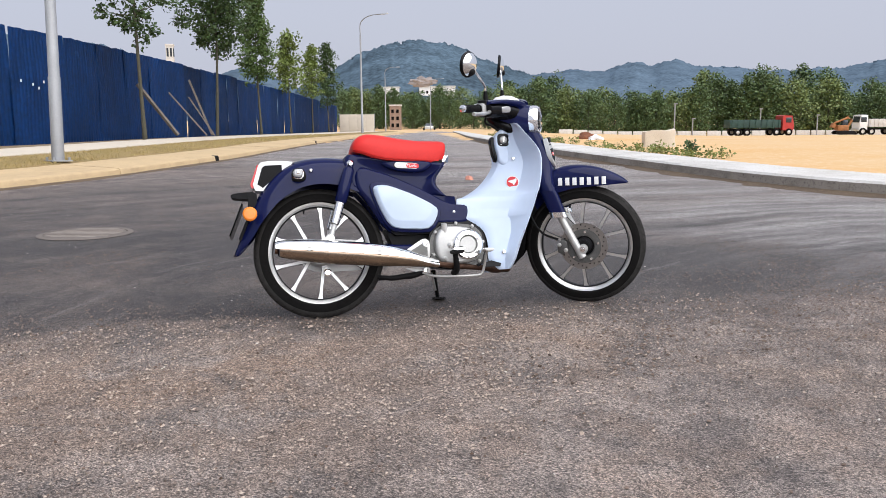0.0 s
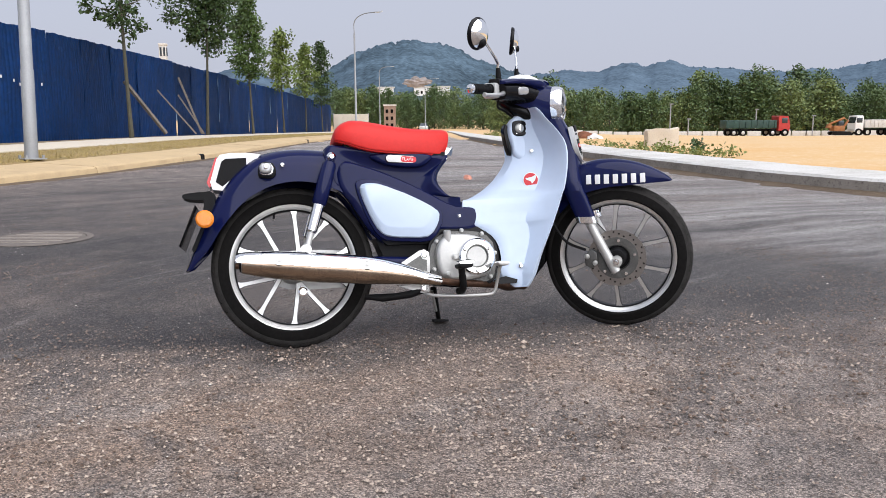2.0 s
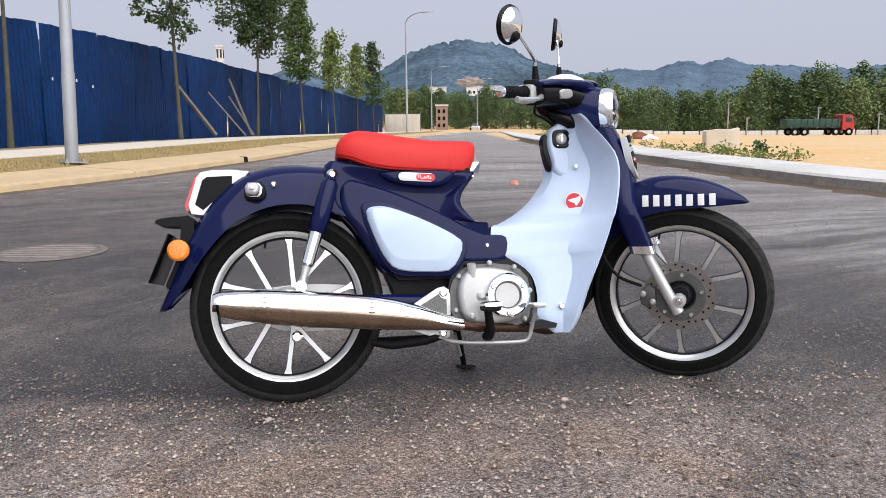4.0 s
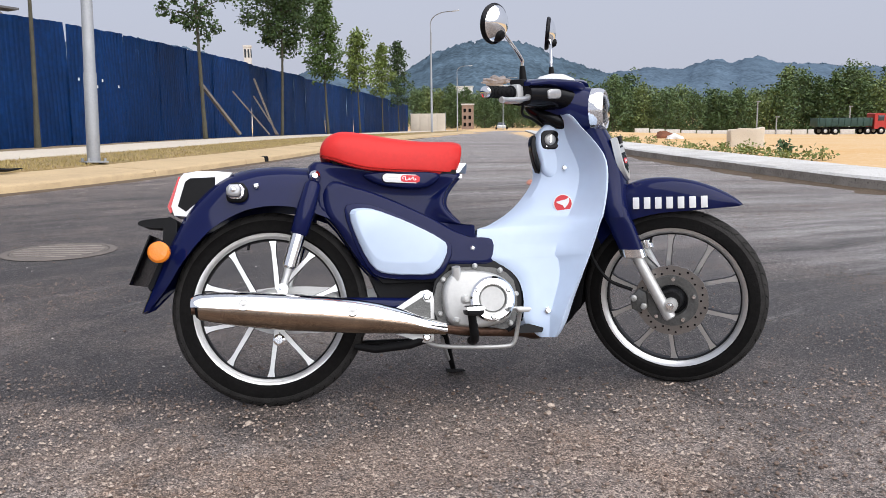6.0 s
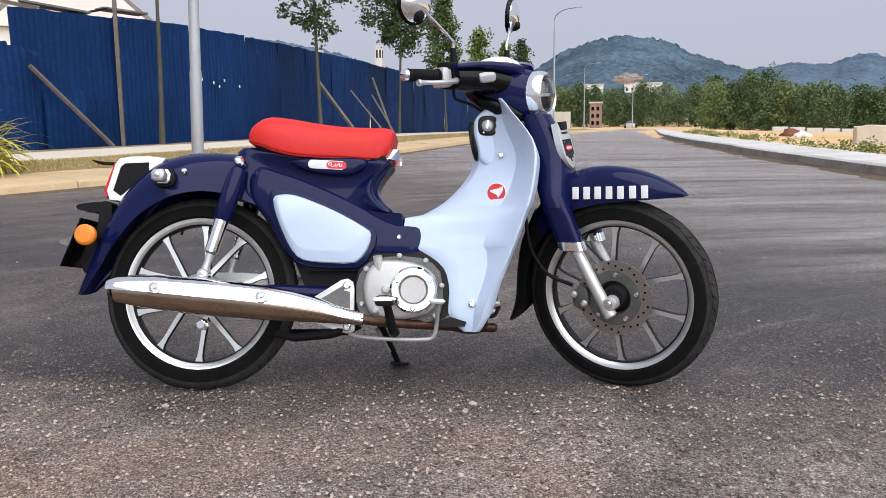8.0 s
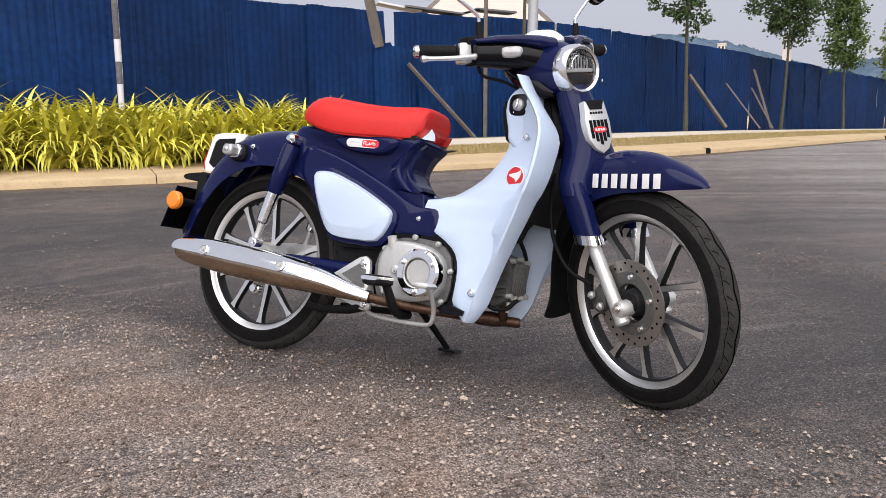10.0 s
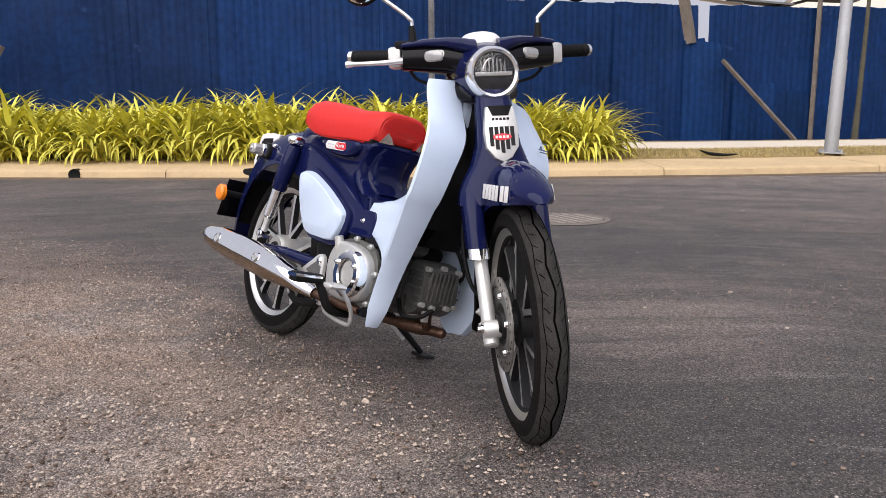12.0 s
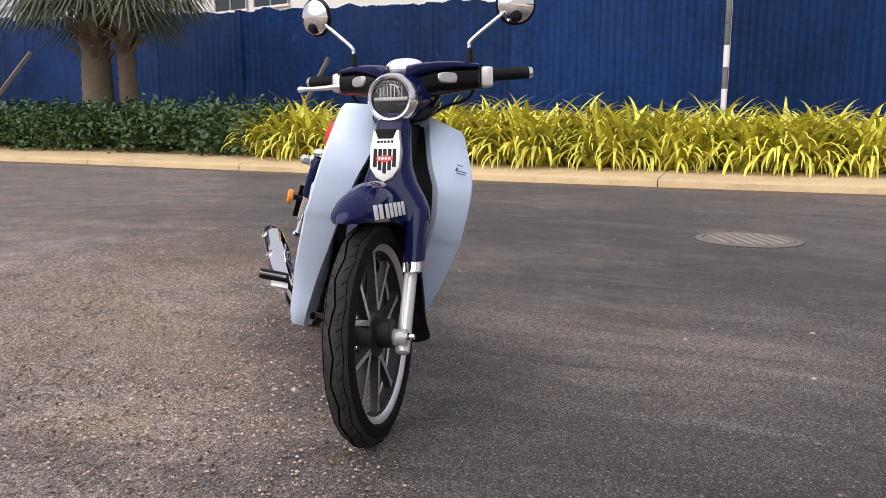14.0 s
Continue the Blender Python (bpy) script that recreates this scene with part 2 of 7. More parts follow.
def mixed_ground(name, a, b, c, rough=0.95, s1=0.25, s2=3.0, fine=60.0, bump=0.4, dist=0.02, lo=0.42, hi=0.6, speck=0.0, spec=0.3):
    """Ground of two main tones in patches, a third as fine grain, with relief."""
    m = bpy.data.materials.new(name)
    m.use_nodes = True
    n, l = m.node_tree.nodes, m.node_tree.links
    p = n["Principled BSDF"]
    p.inputs["Roughness"].default_value = rough
    p.inputs["Specular IOR Level"].default_value = spec
    co = n.new("ShaderNodeTexCoord")

    def noise_at(scale, detail=6, rough_=0.6, warp=0.0):
        t = n.new("ShaderNodeTexNoise")
        t.inputs["Scale"].default_value, t.inputs["Detail"].default_value, t.inputs["Roughness"].default_value, t.inputs["Distortion"].default_value = scale, detail, rough_, warp
        l.new(co.outputs["Object"], t.inputs["Vector"])
        return t.outputs["Fac"]

    def ramp(v, lo_, hi_):
        r = n.new("ShaderNodeMapRange")
        r.inputs["From Min"].default_value, r.inputs["From Max"].default_value = lo_, hi_
        l.new(v, r.inputs["Value"])
        return r.outputs[0]

    def mix(f, x, y):
        k = n.new("ShaderNodeMix")
        k.data_type = "RGBA"
        l.new(f, k.inputs[0]) if not isinstance(f, float) else None
        for i, v in ((6, x), (7, y)):
            if isinstance(v, tuple):
                k.inputs[i].default_value = (*v, 1)
            else:
                l.new(v, k.inputs[i])
        return k.outputs[2]

    big = ramp(noise_at(s1, 7, 0.62, 0.6), lo, hi)
    mid = ramp(noise_at(s2, 6, 0.65), 0.3, 0.75)
    mul = n.new("ShaderNodeMath")
    mul.operation = "MULTIPLY"
    l.new(big, mul.inputs[0])
    l.new(mid, mul.inputs[1])
    col = mix(mul.outputs[0], a, b)
    grain = noise_at(fine, 3, 0.7)
    col = mix(ramp(grain, 0.52, 0.78), col, c)
    height = grain
    if speck:
        vor = n.new("ShaderNodeTexVoronoi")
        vor.inputs["Scale"].default_value = speck
        l.new(co.outputs["Object"], vor.inputs["Vector"])
        dots = n.new("ShaderNodeMapRange")
        dots.inputs["From Min"].default_value, dots.inputs["From Max"].default_value, dots.inputs["To Min"].default_value, dots.inputs["To Max"].default_value = 0.10, 0.22, 1, 0
        l.new(vor.outputs["Distance"], dots.inputs["Value"])
        pick = n.new("ShaderNodeSeparateColor")
        l.new(vor.outputs["Color"], pick.inputs[0])
        some = ramp(pick.outputs[0], 0.72, 0.80)
        both = n.new("ShaderNodeMath")
        both.operation = "MULTIPLY"
        l.new(dots.outputs[0], both.inputs[0])
        l.new(some, both.inputs[1])
        col = mix(both.outputs[0], col, tuple(min(1, 2.0 * v) for v in c))
    l.new(col, p.inputs["Base Color"])
    b_ = n.new("ShaderNodeBump")
    b_.inputs["Strength"].default_value, b_.inputs["Distance"].default_value = bump, dist
    l.new(height, b_.inputs["Height"])
    l.new(b_.outputs[0], p.inputs["Normal"])
    return m


def asphalt_material():
    """Dark worn asphalt, dusted with sand on one side of where the motorcycle stands, with grit, streaks and fine
    grain; shade under the machine and far sheen are put into its colour.
    """
    m = bpy.data.materials.new("dusty_asphalt")
    m.use_nodes = True
    n, l = m.node_tree.nodes, m.node_tree.links
    p = n["Principled BSDF"]
    p.inputs["Roughness"].default_value, p.inputs["Specular IOR Level"].default_value = 0.66, 0.42
    co = n.new("ShaderNodeTexCoord").outputs["Object"]

    def tex(scale, detail, rough, warp=0.0, vec=None):
        t = n.new("ShaderNodeTexNoise")
        for k, v in (("Scale", scale), ("Detail", detail), ("Roughness", rough), ("Distortion", warp)):
            t.inputs[k].default_value = v
        l.new(vec or co, t.inputs["Vector"])
        return t.outputs["Fac"]

    def span(v, a, b, c=0.0, d=1.0):
        r = n.new("ShaderNodeMapRange")
        for k, x in (("From Min", a), ("From Max", b), ("To Min", c), ("To Max", d)):
            r.inputs[k].default_value = x
        l.new(v, r.inputs["Value"])
        return r.outputs[0]

    def calc(op, a, b):
        k = n.new("ShaderNodeMath")
        k.operation = op
        for i, v in enumerate((a, b)):
            if isinstance(v, (int, float)):
                k.inputs[i].default_value = v
            else:
                l.new(v, k.inputs[i])
        return k.outputs[0]

    def mix(f, a, b):
        k = n.new("ShaderNodeMix")
        k.data_type = "RGBA"
        l.new(f, k.inputs[0])
        for i, v in ((6, a), (7, b)):
            if isinstance(v, tuple):
                k.inputs[i].default_value = (*v, 1)
            else:
                l.new(v, k.inputs[i])
        return k.outputs[2]

    # how far from the inner corner that traffic swings round, and how far along that swing
    arm, reach, part_xy = n.new("ShaderNodeVectorMath"), n.new("ShaderNodeVectorMath"), n.new("ShaderNodeSeparateXYZ")
    arm.operation, reach.operation = "SUBTRACT", "LENGTH"
    arm.inputs[1].default_value = (4.6, 4.6, 0)
    l.new(co, arm.inputs[0])
    l.new(arm.outputs[0], reach.inputs[0])
    l.new(arm.outputs[0], part_xy.inputs[0])
    swing = calc("ARCTAN2", part_xy.outputs[1], calc("MULTIPLY", part_xy.outputs[0], -1.0))

    def arcs(across, along_):
        k = n.new("ShaderNodeCombineXYZ")
        l.new(calc("MULTIPLY", calc("ADD", reach.outputs["Value"], calc("MULTIPLY", calc("SUBTRACT", tex(0.35, 3, 0.5), 0.5), 1.2)), across), k.inputs[0])
        l.new(calc("MULTIPLY", swing, along_), k.inputs[1])
        return k.outputs[0]

    dot = n.new("ShaderNodeVectorMath")
    dot.operation = "DOT_PRODUCT"
    dot.inputs[1].default_value = (-0.562, 0.827, 0)
    l.new(co, dot.inputs[0])
    side = calc("SUBTRACT", dot.outputs["Value"], 3.76)
    ragged = calc("ADD", side, calc("MULTIPLY", calc("SUBTRACT", tex(0.9, 6, 0.62, 0.2), 0.5), 1.7))
    px = n.new("ShaderNodeSeparateXYZ")
    l.new(co, px.inputs[0])
    east = span(calc("ADD", px.outputs[0], calc("MULTIPLY", calc("SUBTRACT", tex(0.8, 5, 0.6), 0.5), 1.6)), 0.9, 2.6, 1, 0.85)
    west = span(calc("ADD", px.outputs[0], calc("MULTIPLY", calc("SUBTRACT", tex(0.5, 5, 0.6), 0.5), 1.6)), -2.6, -0.7, 0.5, 1)
    drift = calc("MULTIPLY", span(ragged, -0.45, 0.25, 1, 0), calc("MULTIPLY", east, west))
    away = span(ragged, -3.0, -0.8, 0.9, 1.0)
    patch = span(tex(0.55, 8, 0.66, 0.1), 0.47, 0.66)
    wide_arc = arcs(2.2, 1.6)
    streak = span(tex(1.0, 5, 0.6, 0.4, wide_arc), 0.46, 0.72)
    dust_sheen = calc("MAXIMUM", calc("MULTIPLY", drift, away), calc("MULTIPLY", calc("MAXIMUM", patch, streak), 0.27))
    # dust plus the farther road's grazing sky sheen, put into the colour
    ahead = n.new("ShaderNodeVectorMath")
    ahead.operation = "DOT_PRODUCT"
    ahead.inputs[1].default_value = (-0.375, 0.927, 0)
    l.new(co, ahead.inputs[0])
    dust_sheen = calc("MAXIMUM", dust_sheen, calc("MULTIPLY", span(ahead.outputs["Value"], 5.5, 13, 0, 0.85), span(tex(0.6, 5, 0.6, 0.6, wide_arc), 0.3, 0.62, 0.35, 1)))
    gone = n.new("ShaderNodeVectorMath")
    gone.operation = "DISTANCE"
    gone.inputs[1].default_value = (0.1, 5.0, 0)
    l.new(co, gone.inputs[0])
    dust_sheen = calc("MAXIMUM", dust_sheen, calc("MULTIPLY", span(gone.outputs["Value"], 3.0, 7.0, 0, 0.26), span(tex(0.75, 7, 0.68, 0.1), 0.34, 0.62, 0.25, 1)))
    mottled = calc("MULTIPLY", dust_sheen, span(tex(3.4, 8, 0.74, 0.1), 0.36, 0.60, 0.28, 1.0))
    # darker where the machine stands: swept asphalt plus the machine's shade put into the colour
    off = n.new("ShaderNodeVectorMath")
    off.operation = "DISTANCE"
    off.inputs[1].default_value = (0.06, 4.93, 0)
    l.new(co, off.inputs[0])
    swept_shaded = span(calc("ADD", off.outputs["Value"], calc("MULTIPLY", calc("SUBTRACT", tex(3.2, 5, 0.6, 0.5), 0.5), 0.55)), 0.36, 0.56, 0.5, 1.0)
    mottled = calc("MULTIPLY", mottled, swept_shaded)
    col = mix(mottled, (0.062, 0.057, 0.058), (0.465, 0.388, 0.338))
    sandy = calc("MULTIPLY", calc("MULTIPLY", calc("MULTIPLY", drift, swept_shaded), span(tex(1.3, 7, 0.66, 0.15), 0.49, 0.66)), 0.8)
    heap = n.new("ShaderNodeVectorMath")
    heap.operation = "DISTANCE"
    heap.inputs[1].default_value = (-0.75, 3.7, 0)
    l.new(co, heap.inputs[0])
    near = calc("MULTIPLY", calc("MULTIPLY", span(heap.outputs["Value"], 0.7, 1.9, 0.85, 0), span(tex(1.9, 7, 0.7, 0.6), 0.42, 0.56)), drift)
    col = mix(calc("MAXIMUM", sandy, near), col, (0.41, 0.295, 0.22))
    # paler swept lanes towards the far kerb, streaked along the way traffic turns, with sky sheen put into the colour
    lane = n.new("ShaderNodeVectorMath")
    lane.operation = "DOT_PRODUCT"
    lane.inputs[1].default_value = (0.66, 0.75, 0)
    l.new(co, lane.inputs[0])
    pale = calc("MULTIPLY", span(lane.outputs["Value"], 4.95, 7.0, 0, 0.95), span(tex(1.0, 7, 0.66, 0.2, wide_arc), 0.34, 0.62, 0.15, 1.0))
    col = mix(pale, col, (0.46, 0.432, 0.415))

    # a brown film of sand in ragged patches on the cleaner side, and bare darker patches between
    film = calc("MULTIPLY", span(tex(0.8, 9, 0.68, 0.1), 0.48, 0.62, 0, 0.55), span(tex(5.0, 6, 0.7), 0.35, 0.62, 0.3, 1))
    col = mix(calc("MULTIPLY", film, span(drift, 0, 1, 1, 0.3)), col, (0.285, 0.228, 0.192))
    bare = span(tex(1.1, 8, 0.7, 0.1, wide_arc), 0.50, 0.62, 0, 0.55)
    col = mix(calc("MULTIPLY", bare, span(drift, 0, 1, 1, 0.45)), col, (0.070, 0.064, 0.064))

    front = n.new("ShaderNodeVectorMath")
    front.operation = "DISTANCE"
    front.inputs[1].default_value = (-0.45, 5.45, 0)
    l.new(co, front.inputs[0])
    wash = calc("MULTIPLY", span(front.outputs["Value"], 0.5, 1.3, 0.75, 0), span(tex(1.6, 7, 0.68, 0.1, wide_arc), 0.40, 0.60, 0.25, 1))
    col = mix(calc("MULTIPLY", wash, swept_shaded), col, (0.33, 0.275, 0.235))

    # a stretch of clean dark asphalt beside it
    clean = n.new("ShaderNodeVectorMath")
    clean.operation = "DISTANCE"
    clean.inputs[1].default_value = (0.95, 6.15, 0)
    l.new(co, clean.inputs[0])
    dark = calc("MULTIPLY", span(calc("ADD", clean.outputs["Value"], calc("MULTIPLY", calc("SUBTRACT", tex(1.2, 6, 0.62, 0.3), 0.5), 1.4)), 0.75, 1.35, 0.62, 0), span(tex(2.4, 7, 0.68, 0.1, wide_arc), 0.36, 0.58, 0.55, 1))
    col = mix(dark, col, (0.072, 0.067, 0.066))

    # thin tyre-drawn streaks of dust and of bare dark stone
    line = tex(1.0, 6, 0.72, 0.2, arcs(9.0, 4.5))
    clear = span(drift, 0, 1, 1, 0.6)
    col = mix(calc("MULTIPLY", span(line, 0.56, 0.72, 0, 0.45), clear), col, (0.34, 0.315, 0.30))
    col = mix(calc("MULTIPLY", span(line, 0.46, 0.34, 0, 0.6), clear), col, (0.060, 0.056, 0.057))
    # scuffs and dried splashes, paler, with their own ragged shapes
    scuff = calc("MULTIPLY", span(tex(2.6, 9, 0.72, 0.1, wide_arc), 0.63, 0.67, 0, 0.6), span(tex(0.8, 3, 0.5), 0.45, 0.6))
    col = mix(scuff, col, (0.46, 0.43, 0.41))

    def cells(scale):
        v = n.new("ShaderNodeTexVoronoi")
        v.inputs["Scale"].default_value = scale
        l.new(co, v.inputs["Vector"])
        k = n.new("ShaderNodeSeparateColor")
        l.new(v.outputs["Color"], k.inputs[0])
        return v.outputs["Distance"], k.outputs[0], k.outputs[1]

    def scaled(c, f):
        k = n.new("ShaderNodeVectorMath")
        k.operation = "SCALE"
        l.new(c, k.inputs[0])
        l.new(f, k.inputs["Scale"])
        return k.outputs[0]

    g1, g2 = tex(120, 4, 0.8), tex(260, 2, 0.7)
    d1, a1, b1 = cells(205)
    d2, a2, b2 = cells(420)
    d3, a3, b3 = cells(62)
    grain = calc("MULTIPLY", calc("MULTIPLY", span(a1, 0, 1, 0.32, 1.62), span(a2, 0, 1, 0.52, 1.48)), span(g1, 0.35, 0.65, 0.75, 1.25))
    grain = calc("MULTIPLY", grain, span(d1, 0.35, 0.75, 1.08, 0.55))
    col = scaled(col, grain)
    col = mix(calc("MULTIPLY", span(a1, 0.93, 0.95), span(d1, 0.45, 0.25)), col, (0.42, 0.37, 0.32))
    stone = calc("MULTIPLY", span(d3, 0.16, 0.26, 0.9, 0), span(a3, 0.86, 0.88))
    col = mix(stone, col, (0.30, 0.25, 0.215))
    dark_stone = calc("MULTIPLY", span(d3, 0.10, 0.17, 0.9, 0), span(a3, 0.06, 0.05))
    col = mix(dark_stone, col, (0.022, 0.020, 0.019))
    l.new(col, p.inputs["Base Color"])
    b = n.new("ShaderNodeBump")
    b.inputs["Strength"].default_value, b.inputs["Distance"].default_value = 0.9, 0.010
    l.new(calc("ADD", calc("ADD", g1, calc("MULTIPLY", g2, 0.5)), calc("ADD", calc("MULTIPLY", span(d1, 0, 0.7, 1, 0), 0.5), calc("MULTIPLY", stone, 0.8))), b.inputs["Height"])
    l.new(b.outputs[0], p.inputs["Normal"])
    return m


ASPHALT = asphalt_material()
SAND = mixed_ground("yellow_sand", (0.62, 0.44, 0.24), (0.60, 0.33, 0.10), (0.70, 0.55, 0.36), 0.95, 0.07, 0.4, 8, 0.4, 0.05, 0.4, 0.6)
EARTH = mixed_ground("bare_earth", (0.26, 0.19, 0.12), (0.16, 0.13, 0.07), (0.3, 0.24, 0.16), 0.95, 0.5, 3, 40, 0.5, 0.03)
GRASSM = mixed_ground("dry_grass_ground", (0.30, 0.215, 0.10), (0.19, 0.165, 0.06), (0.36, 0.26, 0.15), 0.95, 0.9, 4, 50, 0.6, 0.03)
KERBM = mixed_ground("yellowed_concrete", (0.56, 0.42, 0.24), (0.43, 0.32, 0.19), (0.33, 0.25, 0.16), 0.9, 0.8, 5, 60, 0.25, 0.006)
PATHM = mixed_ground("pale_concrete", (0.62, 0.555, 0.45), (0.54, 0.48, 0.40), (0.42, 0.37, 0.30), 0.9, 0.6, 4, 50, 0.2, 0.006)
DIRTYK = mixed_ground("stained_concrete", (0.62, 0.61, 0.58), (0.44, 0.42, 0.38), (0.33, 0.30, 0.26), 0.9, 1.2, 5, 40, 0.3, 0.01)

# ground: one sheet out to the horizon, a step lower under the road
left_line, right_line = line_of(LEFT, 0.5), line_of(RIGHT, 0.5)
lx = np.array([(p.y, p.x) for p in left_line])
ry = np.array([(p.x, p.y) for p in right_line])[::-1]


def on_road(x, y, pad=0.75):
    return x > np.interp(y, lx[:, 0], lx[:, 1]) - pad and y < np.interp(x, ry[:, 0], ry[:, 1]) + pad


def spread(n, near, far):
    t = np.linspace(-1, 1, n)
    return np.sign(t) * (near * np.abs(t) * 0.5 + far * np.abs(t) ** 5)


gx, gy = spread(170, 60, 1500), spread(170, 60, 1500) + 12
bm = bmesh.new()
grid = [[bm.verts.new((x, y, fall(x, y) + (-0.08 if on_road(x, y) else 0.10))) for x in gx] for y in gy]
for a, b in zip(grid, grid[1:]):
    for i in range(len(gx) - 1):
        bm.faces.new((a[i], a[i + 1], b[i + 1], b[i]))
ground = part("ground", bm, SAND, sharp=180)
tagged(ground, "pale yellow sand of a cleared building site", "ground", kind="structure")

bm = bmesh.new()
prev = None
for y in list(np.arange(-60, 6.9, 0.8)) + list(np.arange(7.0, 22, 0.12)) + list(np.arange(22, 139, 1.0)):
    x0 = float(np.interp(y, lx[:, 0], lx[:, 1])) - 0.05
    i = np.argsort(ry[:, 1])
    x1 = float(np.interp(y, ry[i, 1], ry[i, 0])) + 0.05
    row = [bm.verts.new((x0 + (x1 - x0) * k / 30, y, fall(x0 + (x1 - x0) * k / 30, y))) for k in range(31)]
    if prev:
        for k in range(30):
            bm.faces.new((prev[k], prev[k + 1], row[k + 1], row[k]))
    prev = row
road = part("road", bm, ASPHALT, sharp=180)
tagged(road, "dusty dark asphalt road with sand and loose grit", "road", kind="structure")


def strip(name, pts, profile, mat, label, category, jitter=0.0):
    """Sweeps a section of (offset, height) along a line."""
    rnd = random.Random(5)
    lanes = [offsets(pts, d) for d, _ in profile]
    rows = []
    for i in range(len(pts)):
        rows.append([(q[i].x, q[i].y, fall(q[i].x, q[i].y) + h + rnd.uniform(-jitter, jitter)) for q, (_, h) in zip(lanes, profile)])
    bm = loft(rows, False)
    bm.normal_update()
    if sum(f.normal.z for f in bm.faces) < 0:
        bmesh.ops.reverse_faces(bm, faces=bm.faces)
    return tagged(part(name, bm, mat), label, category, kind="structure")


near_left = [p for p in left_line if -25 < p.y < 100]
KERB = [(-0.02, -0.06), (0.0, 0.0), (0.012, 0.088), (0.03, 0.106), (0.07, 0.116), (0.14, 0.121), (0.98, 0.168), (1.02, 0.166), (1.05, 0.10)]
kerb_left = empty("kerb_left", Matrix(), "yellow-washed concrete kerb with a broad top", "kerb", kind="structure")
fine_left = line_of(LEFT, 0.125)
fine_left = [p for p in fine_left if -25 < p.y < 100]
for i in range(0, len(fine_left) - 2, 24):
    # cast lengths of three metres with open joints between them
    run = fine_left[i:i + 25]
    if len(run) < 3:
        continue
    run[-1] = run[-1] + (run[-2] - run[-1]).normalized() * 0.012
    rnd = random.Random(i)
    dz = rnd.uniform(-0.004, 0.004)
    lanes = [offsets(run, o) for o, _ in KERB]
    rows = [[(q[k].x, q[k].y, fall(q[k].x, q[k].y) + h + dz + rnd.uniform(-0.0025, 0.0025)) for q, (_, h) in zip(lanes, KERB)] for k in range(len(run))]
    bm = loft(rows, False)
    bm.normal_update()
    if sum(f.normal.z for f in bm.faces) < 0:
        bmesh.ops.reverse_faces(bm, faces=bm.faces)
    for row in (bm.verts[:len(KERB)], bm.verts[-len(KERB):]):
        bm.faces.new(row)
    part("kerb_stone", bm, KERBM, kerb_left)
strip("grass_verge", near_left, [(1.0, 0.12), (1.05, 0.178), (1.5, 0.208), (2.2, 0.225), (2.96, 0.215)], GRASSM, "dry patchy grass verge beside the kerb", "grass", 0.008)
strip("footpath", near_left, [(2.9, 0.14), (2.9, 0.230), (4.7, 0.262), (4.7, 0.14)], PATHM, "pale concrete footpath along the fence", "pavement", 0.002)
strip("bare_bank", near_left, [(4.65, 0.18), (4.7, 0.248), (5.4, 0.25), (6.5, 0.21), (8.5, 0.16), (14, 0.12), (32, 0.11)], EARTH, "bare earth along the foot of the fence", "earth", 0.01)
near_right = [p for p in right_line if p.x < 30 and p.y < 110]
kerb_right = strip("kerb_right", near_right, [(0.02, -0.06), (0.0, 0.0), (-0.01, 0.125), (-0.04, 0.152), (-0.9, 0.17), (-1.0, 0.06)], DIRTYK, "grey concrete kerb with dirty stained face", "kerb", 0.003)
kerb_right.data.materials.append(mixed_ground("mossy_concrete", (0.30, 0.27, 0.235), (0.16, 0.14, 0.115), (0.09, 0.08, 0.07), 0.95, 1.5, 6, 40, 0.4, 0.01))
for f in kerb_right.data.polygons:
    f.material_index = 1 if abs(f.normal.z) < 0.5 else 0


def gutter_dirt(name, pts, sign, wide, seed):
    """A ragged ribbon of earth washed against the foot of a kerb."""
    rows = []
    for i, p in enumerate(pts):
        d = (pts[min(i + 1, len(pts) - 1)] - pts[max(i - 1, 0)]).normalized()
        side = Vector((-d.y, d.x, 0)) * sign
        w = wide * max(0.25, 0.9 + 0.9 * noise.noise(Vector((i * 0.11, seed, 0))) + 0.5 * noise.noise(Vector((i * 0.43, seed, 4))))
        rows.append([tuple(p - side * o + Vector((0, 0, fall(p.x, p.y) + h))) for o, h in ((w, -0.006), (w * 0.6, 0.006), (w * 0.25, 0.014), (-0.02, 0.03))])
    bm = loft(rows, False)
    bm.normal_update()
    if sum(f.normal.z for f in bm.faces) < 0:
        bmesh.ops.reverse_faces(bm, faces=bm.faces)
    return tagged(part(name, bm, DIRT), "dark earth washed against the foot of the kerb", "dirt", kind="structure")


DIRT = mixed_ground("gutter_earth", (0.13, 0.095, 0.065), (0.08, 0.06, 0.045), (0.24, 0.18, 0.12), 0.95, 1.2, 6, 60, 0.6, 0.02)
gutter_dirt("dirt_left", [p for p in fine_left if -12 < p.y < 40], 1, 0.10, 2.0)
gutter_dirt("dirt_right", [p for p in line_of(RIGHT, 0.125) if p.x < 14 and p.y < 60], -1, 0.26, 7.0)

